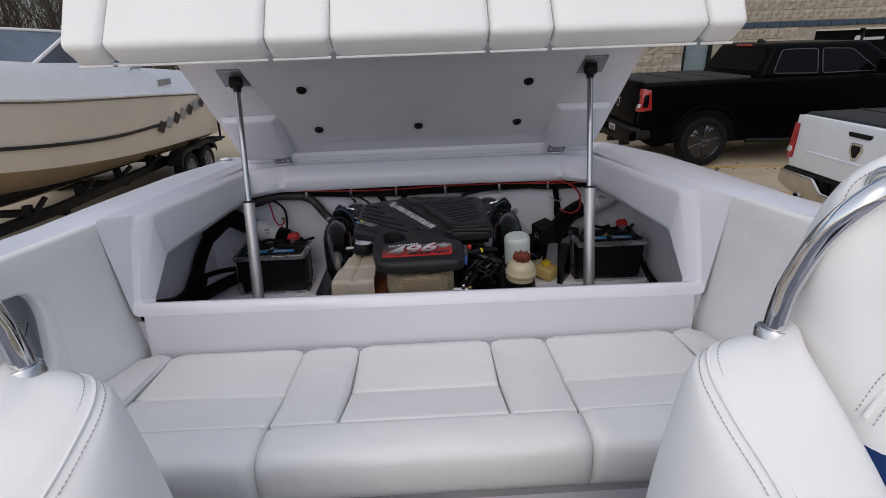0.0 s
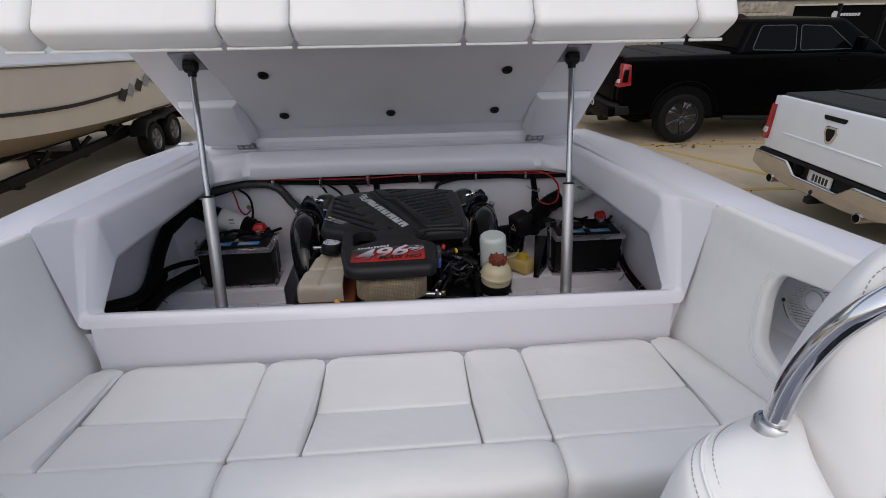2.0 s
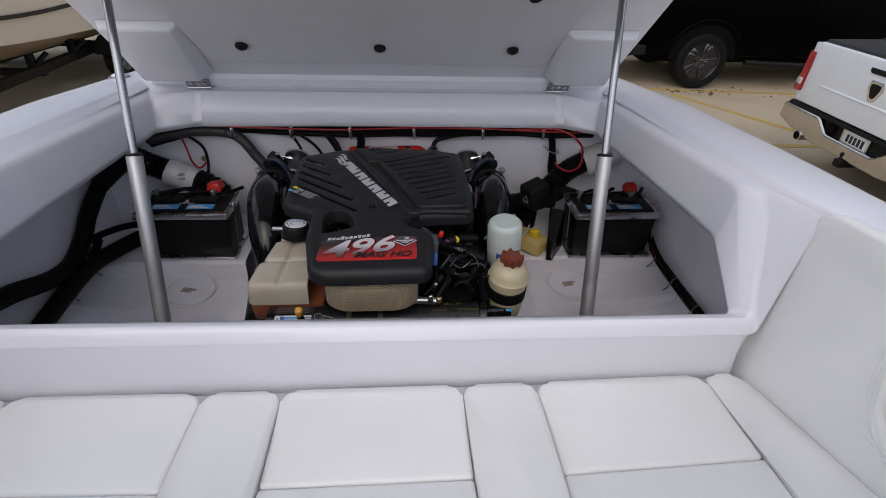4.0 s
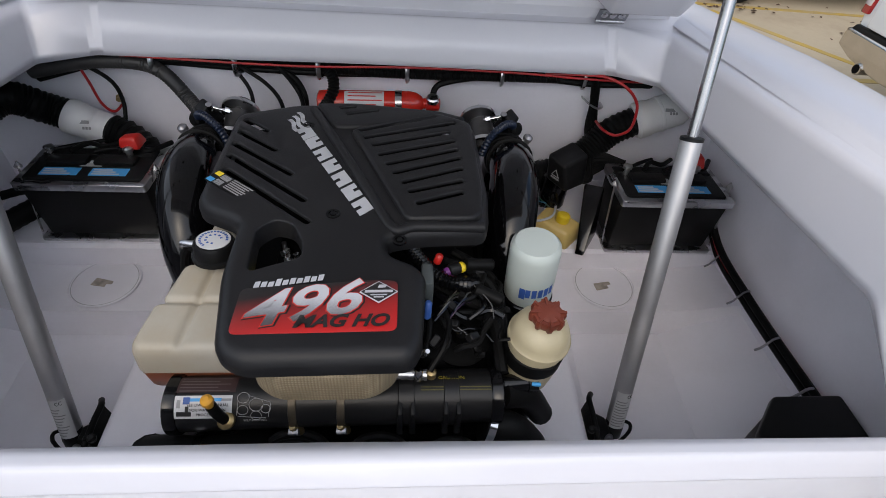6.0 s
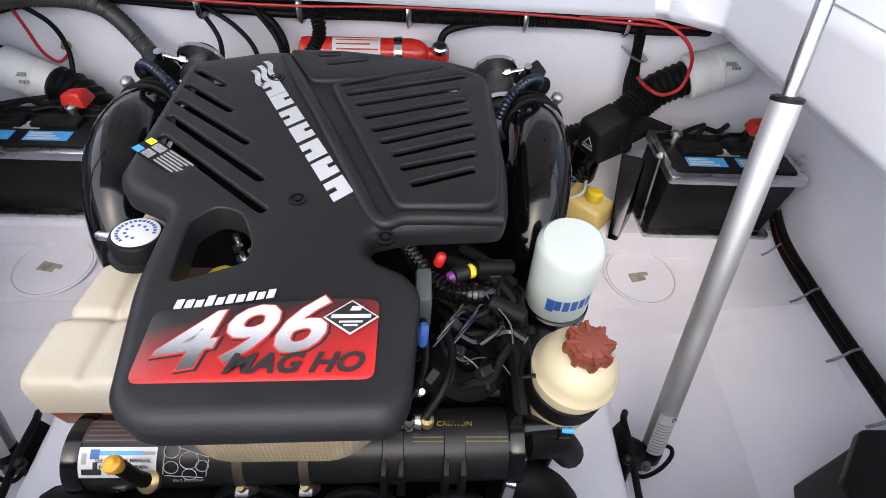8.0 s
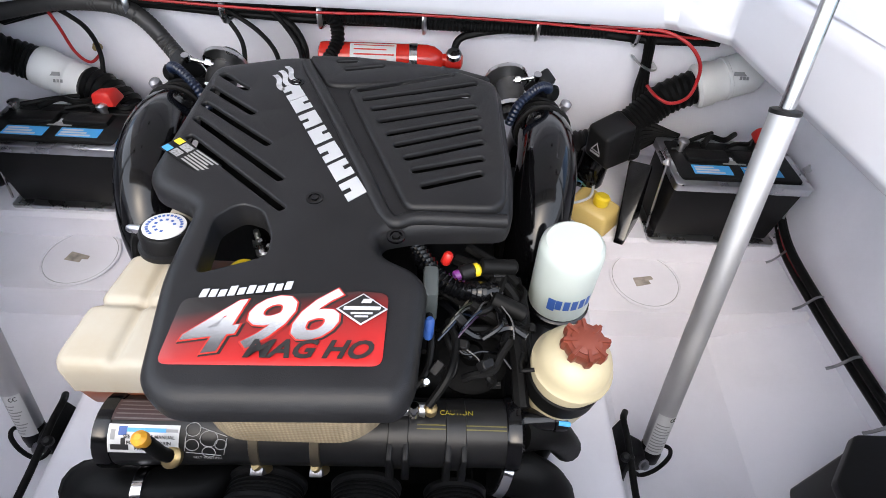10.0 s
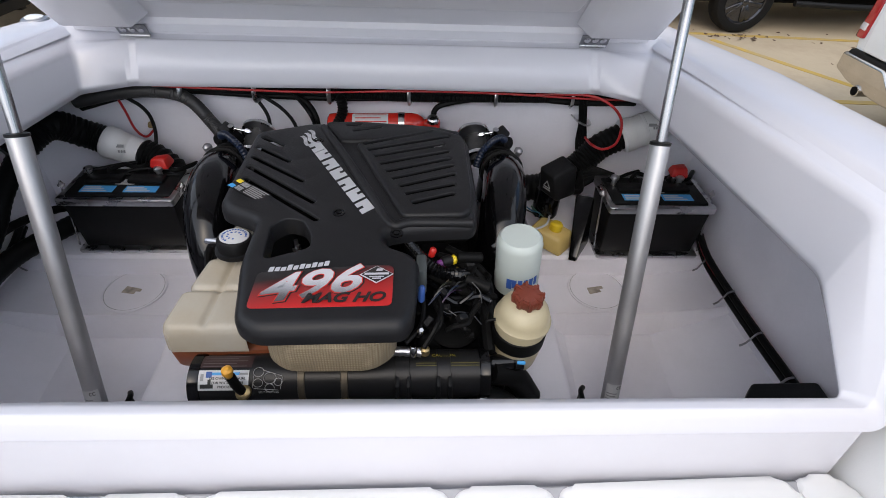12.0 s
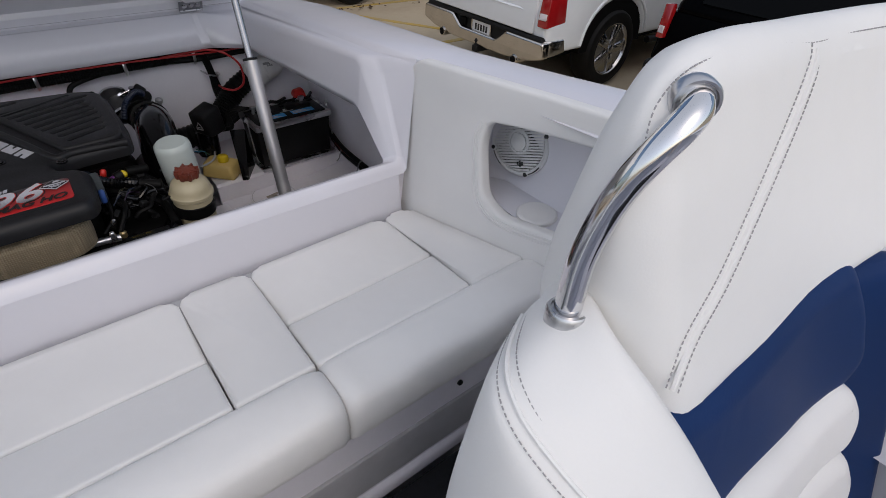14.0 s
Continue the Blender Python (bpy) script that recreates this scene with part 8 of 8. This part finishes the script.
cream_hull = M("cream_gelcoat", (0.68, 0.60, 0.50), 0.22, var=0.03, scale=1.5, coat=0.3)
deck_white = M("white_deck_gelcoat", (0.78, 0.77, 0.76), 0.25, var=0.02, coat=0.3)
bottom_tan = M("tan_bottom", (0.42, 0.33, 0.225), 0.5, var=0.12, scale=1.2)
boat2 = thing("motor_boat", "cream motor boat with a black stripe and windshield on a trailer", "boat", (-5.3, 8.0, 0.4))
CX = -5.30
ST = [(2.6, 0.05, 2.25, 1.75, 1.65), (3.4, 0.55, 2.12, 1.52, 1.10), (4.4, 0.95, 1.95, 1.27, 0.72), (5.6, 1.15, 1.78, 1.05, 0.52), (7.0, 1.22, 1.67, 0.88, 0.42), (8.6, 1.22, 1.56, 0.76, 0.36), (10.7, 1.18, 1.40, 0.64, 0.28)]


def sect(fn):
    return [fn(*q) for q in ST]


for name, mt, rows, lab in (
        ("hull_side", cream_hull, lambda sd: [sect(lambda y, w, g, c, k: (CX + sd * w, y, g)), sect(lambda y, w, g, c, k: (CX + sd * w * 1.005, y, g - (g - c) * 0.5)), sect(lambda y, w, g, c, k: (CX + sd * w * 0.94, y, c))], "cream hull side"),
        ("hull_bottom", bottom_tan, lambda sd: [sect(lambda y, w, g, c, k: (CX + sd * w * 0.94, y, c)), sect(lambda y, w, g, c, k: (CX + sd * w * 0.90, y, c - 0.015)), sect(lambda y, w, g, c, k: (CX + sd * w * 0.55, y, c * 0.5 + k * 0.5)), sect(lambda y, w, g, c, k: (CX + sd * w * 0.50, y, c * 0.46 + k * 0.54 + 0.01)), sect(lambda y, w, g, c, k: (CX, y, k))], "tan hull bottom"),
        ("deck_side", deck_white, lambda sd: [sect(lambda y, w, g, c, k: (CX + sd * (w + 0.02), y, g + 0.01)), sect(lambda y, w, g, c, k: (CX + sd * w * 0.985, y, g + 0.06)), sect(lambda y, w, g, c, k: (CX + sd * w * 0.90, y, g + 0.30 * min(1, (y - 2.0) / 3))), sect(lambda y, w, g, c, k: (CX + sd * w * 0.80, y, g + 0.40 * min(1, (y - 2.0) / 3))), sect(lambda y, w, g, c, k: (CX, y, g + 0.42 * min(1, (y - 2.0) / 3)))], "white deck moulding")):
    for sd in (-1, 1):
        part(name, strip(B(), [[tuple(p) for p in spline(r, 5)] for r in rows(sd)]), mt, boat2, lab, angle=30)
for sd in (-1, 1):
    part("rub_rail", tube(B(), [(CX + sd * (w + 0.012), y, g + 0.0) for y, w, g, c, k in ST], 0.022, 8), deck_white, boat2)
    part("rub_line", tube(B(), [(CX + sd * (w + 0.010), y, g - 0.03) for y, w, g, c, k in ST], 0.008, 6), M("grey_rub_line", (0.18, 0.17, 0.16), 0.6), boat2)
    rows = [[], []]
    for y, w, g, c, k in ST[1:-1]:
        t = np.clip((y - 4.0) / 6.0, 0, 1)
        zc = c + (g - c) * (0.31 + 0.10 * t + (0.22 * max(0, (y - 7.4) / 3.2)))
        for i, dz in enumerate((-0.018, 0.018)):
            rows[i].append((CX + sd * (w * 0.998 + 0.008), y, zc + dz * (1 + 0.4 * t)))
    part("side_stripe", thicken(strip(B(), [[tuple(p) for p in spline(r, 5)] for r in rows]), 0.003), ink_black, boat2, "black side stripe")
    for k in range(9):
        y = 8.1 + 0.27 * k
        z = 1.13 + 0.034 * k
        xs = CX + sd * 1.238
        part("stripe_check", hexa(B(), [(xs, y - 0.02, z - 0.06), (xs, y + 0.13, z - 0.13), (xs, y + 0.29, z - 0.01), (xs, y + 0.14, z + 0.07), (xs - sd * 0.004, y - 0.02, z - 0.06), (xs - sd * 0.004, y + 0.13, z - 0.13), (xs - sd * 0.004, y + 0.29, z - 0.01), (xs - sd * 0.004, y + 0.14, z + 0.07)]), ink_black if k % 2 == 0 else ink_grey, boat2)
    for k in range(5):
        part("maker_mark", bars([(0.0 + 0.09 * k, 0.075 + 0.09 * k, 0, 0.09, 0.2)], 0, 0.006, Matrix(((0, 0, sd, CX + sd * 1.185), (1, 0, 0, 8.5), (0, 1, 0, 1.69), (0, 0, 0, 1)))), ink_grey, boat2)
part("transom", strip(B(), [[(CX - 1.18, 10.7, 1.40), (CX, 10.7, 1.42), (CX + 1.18, 10.7, 1.40)], [(CX - 1.11, 10.7, 0.64), (CX, 10.7, 0.64), (CX + 1.11, 10.7, 0.64)], [(CX - 0.6, 10.7, 0.46), (CX, 10.7, 0.28), (CX + 0.6, 10.7, 0.46)]]), cream_hull, boat2)
# mottled blue-grey puts the sky's reflection into the windshield's tint
ws = part("windshield", B() and strip(B(), [[(CX - 0.95, 8.55, 2.02), (CX - 0.92, 6.3, 2.10), (CX - 0.55, 5.75, 2.16), (CX + 0.55, 5.75, 2.16), (CX + 0.92, 6.3, 2.10), (CX + 0.95, 8.55, 2.02)], [(CX - 0.88, 8.4, 2.26), (CX - 0.84, 7.25, 2.46), (CX - 0.48, 6.5, 2.50), (CX + 0.48, 6.5, 2.50), (CX + 0.84, 7.25, 2.46), (CX + 0.88, 8.4, 2.26)]]), M("tinted_reflecting_windshield", (0.10, 0.14, 0.20), 0.05, var=0.25, scale=1.5, coat=0.3), boat2, "tinted curved windshield with reflections put into its colour", angle=10)
for q in ([(CX + 0.92, 6.3, 2.10), (CX + 0.84, 7.25, 2.46)], [(CX + 0.55, 5.75, 2.16), (CX + 0.48, 6.5, 2.50)], [(CX - 0.88, 8.4, 2.26), (CX - 0.84, 7.25, 2.46), (CX - 0.48, 6.5, 2.50), (CX + 0.48, 6.5, 2.50), (CX + 0.84, 7.25, 2.46), (CX + 0.88, 8.4, 2.26), (CX + 0.95, 8.55, 2.02)], [(CX + 0.95, 8.55, 2.02), (CX + 0.92, 6.3, 2.10), (CX + 0.55, 5.75, 2.16), (CX - 0.55, 5.75, 2.16)]):
    part("windshield_frame", tube(B(), q, 0.022, 8, 0), deck_white, ws)
part("cleat", tube(B(), [(CX + 1.12, 7.9, 1.94), (CX + 1.12, 7.95, 1.97), (CX + 1.12, 8.15, 1.97), (CX + 1.12, 8.2, 1.94)], 0.014, 8), chrome, boat2)

trailer = thing("boat_trailer", "black tandem axle boat trailer under the motor boat", "trailer", (-5.3, 8.0, 0))
tr = M("black_trailer_paint", (0.004, 0.004, 0.0045), 0.5, var=0.15, scale=6, spec=0.25)
for sd in (-1, 1):
    part("frame_beam", hexa(B(), [(CX + sd * 0.25, 2.2, 0.45), (CX + sd * 0.32, 2.2, 0.45), (CX + sd * 0.90, 6.0, 0.42), (CX + sd * 0.82, 6.0, 0.42), (CX + sd * 0.25, 2.2, 0.56), (CX + sd * 0.32, 2.2, 0.56), (CX + sd * 0.90, 6.0, 0.54), (CX + sd * 0.82, 6.0, 0.54)], 0.01, 1), tr, trailer)
    part("frame_beam", hexa(B(), [(CX + sd * 0.82, 5.95, 0.42), (CX + sd * 0.90, 5.95, 0.42), (CX + sd * 0.90, 10.6, 0.36), (CX + sd * 0.82, 10.6, 0.36), (CX + sd * 0.82, 5.95, 0.54), (CX + sd * 0.90, 5.95, 0.54), (CX + sd * 0.90, 10.6, 0.48), (CX + sd * 0.82, 10.6, 0.48)], 0.01, 1), tr, trailer)
    part("bunk", hexa(B(), [(CX + sd * 0.55, 5.4, 0.66), (CX + sd * 0.67, 5.4, 0.70), (CX + sd * 0.67, 10.6, 0.46), (CX + sd * 0.55, 10.6, 0.42), (CX + sd * 0.55, 5.4, 0.76), (CX + sd * 0.67, 5.4, 0.80), (CX + sd * 0.67, 10.6, 0.56), (CX + sd * 0.55, 10.6, 0.52)], 0.01, 1), tr, trailer, "carpeted bunk")
    for y in (5.6, 6.5, 7.4, 8.3, 9.9):
        part("bunk_post", box(B(), CX + sd * 0.86 - 0.04, CX + sd * 0.86 + 0.04, y - 0.04, y + 0.04, 0.50, 0.66, 0.006, 1), tr, trailer)
        part("strut_arm", tube(B(), [(CX + sd * 0.86, y, 0.50), (CX + sd * 1.02, y + 0.1, 0.72 - (y - 5.6) * 0.03)], 0.03, 6, 0), tr, trailer)
    for y in (8.95, 9.68):
        wheel(trailer, (CX + sd * 1.13, y, 0.28), 0.28, 0.20, sd, M("silver_trailer_rim", (0.20, 0.20, 0.21), 0.35, 0.7, var=0.1), 5, 0.09, 0.60, True)
    o = [(8.52, 0.42), (8.60, 0.56), (8.75, 0.63), (9.13, 0.63), (9.31, 0.60), (9.49, 0.63), (9.87, 0.63), (10.02, 0.56), (10.10, 0.42)]
    part("fender", thicken(strip(B(), [[(CX + sd * 1.02, y, z) for y, z in o], [(CX + sd * 1.25, y, z) for y, z in o]]), 0.012), tr, trailer, "black tandem fender")
    part("fender_skirt", thicken(strip(B(), [[(CX + sd * 1.252, y, z) for y, z in o], [(CX + sd * 1.252, y + (9.31 - y) * 0.06, z - 0.055) for y, z in o]]), 0.008), tr, trailer)
    part("fender_step", box(B(), min(CX + sd * 0.9, CX + sd * 1.25), max(CX + sd * 0.9, CX + sd * 1.25), 10.18, 10.62, 0.52, 0.56, 0.01, 1), tr, trailer)
    part("guide_post", tube(B(), [(CX + sd * 0.95, 10.5, 0.46), (CX + sd * 1.20, 10.5, 0.50), (CX + sd * 1.22, 10.5, 0.95)], 0.022, 8, 0), tr, trailer)
for y in (3.4, 4.8, 6.2, 7.6, 9.31, 10.5):
    part("cross_beam", box(B(), CX - min(0.86, 0.2 + 0.18 * (y - 2)), CX + min(0.86, 0.2 + 0.18 * (y - 2)), y - 0.05, y + 0.05, 0.36, 0.44, 0.008, 1), tr, trailer)
part("coupler", box(B(), CX - 0.06, CX + 0.06, 1.2, 2.6, 0.46, 0.56, 0.01, 1), tr, trailer)
part("jack", tube(B(), [(CX, 1.6, 0.02), (CX, 1.6, 0.5)], 0.03, 8, 0), tr, trailer)

# ---- bare winter woods far off ----

bark = M("grey_brown_bark", (0.085, 0.062, 0.05), 0.95, var=0.2, scale=2)
rt = random.Random(8)


def bare_tree(x, y, h):
    e = thing("bare_tree", "leafless grey-brown winter tree at the edge of the yard", "tree", (x, y, 0), group="winter trees")
    bm = B()
    p = [Vector((x + rt.uniform(-0.3, 0.3) * k, y + rt.uniform(-0.3, 0.3) * k, h * k / 4)) for k in range(5)]
    tube(bm, [tuple(q) for q in p], lambda t: 0.22 * (1 - 0.8 * t), 7, 2)
    part("trunk", bm, bark, e)
    bm = B()
    for k in range(26):
        f = rt.uniform(0.18, 0.98)
        i = min(3, int(f * 4))
        a = p[i].lerp(p[i + 1], f * 4 - i)
        ang, L = rt.uniform(0, 6.28), h * (1.1 - f) * rt.uniform(0.25, 0.5)
        b = a + Vector((math.cos(ang) * L * 0.6, math.sin(ang) * L * 0.6, L * 0.55))
        c = a + Vector((math.cos(ang + 0.3) * L * 0.9, math.sin(ang + 0.3) * L * 0.9, L * 1.15))
        tube(bm, [tuple(a), tuple(b), tuple(c)], lambda t: 0.045 * (1 - 0.8 * t), 4, 2)
        for j in range(7):
            s0 = b.lerp(c, rt.uniform(-0.6, 0.9))
            d = Vector((rt.uniform(-1, 1), rt.uniform(-1, 1), rt.uniform(0.1, 1))) * L * 0.35
            tube(bm, [tuple(s0), tuple(s0 + d * 0.6), tuple(s0 + d + Vector((0, 0, 0.2)))], lambda t: 0.014 * (1 - 0.7 * t), 3, 1)
    part("crown", bm, bark, e, "bare branching crown")


for k in range(34):
    bare_tree(-62 + 1.7 * k + rt.uniform(-0.8, 0.8), 44 + rt.uniform(-5, 9), rt.uniform(10, 16))
bm = B()
for k in range(7000):
    x, y = rt.uniform(-75, 4), rt.uniform(43, 58)
    h = rt.uniform(1.5, 12.0)
    tube(bm, [(x, y, 0), (x + rt.uniform(-0.5, 0.5), y, h * 0.6), (x + rt.uniform(-1.2, 1.2), y + rt.uniform(-0.5, 0.5), h)], 0.014, 3, 0)
solo("undergrowth", bm, bark, "tangled leafless brown undergrowth below the trees", "undergrowth", kind="stuff")
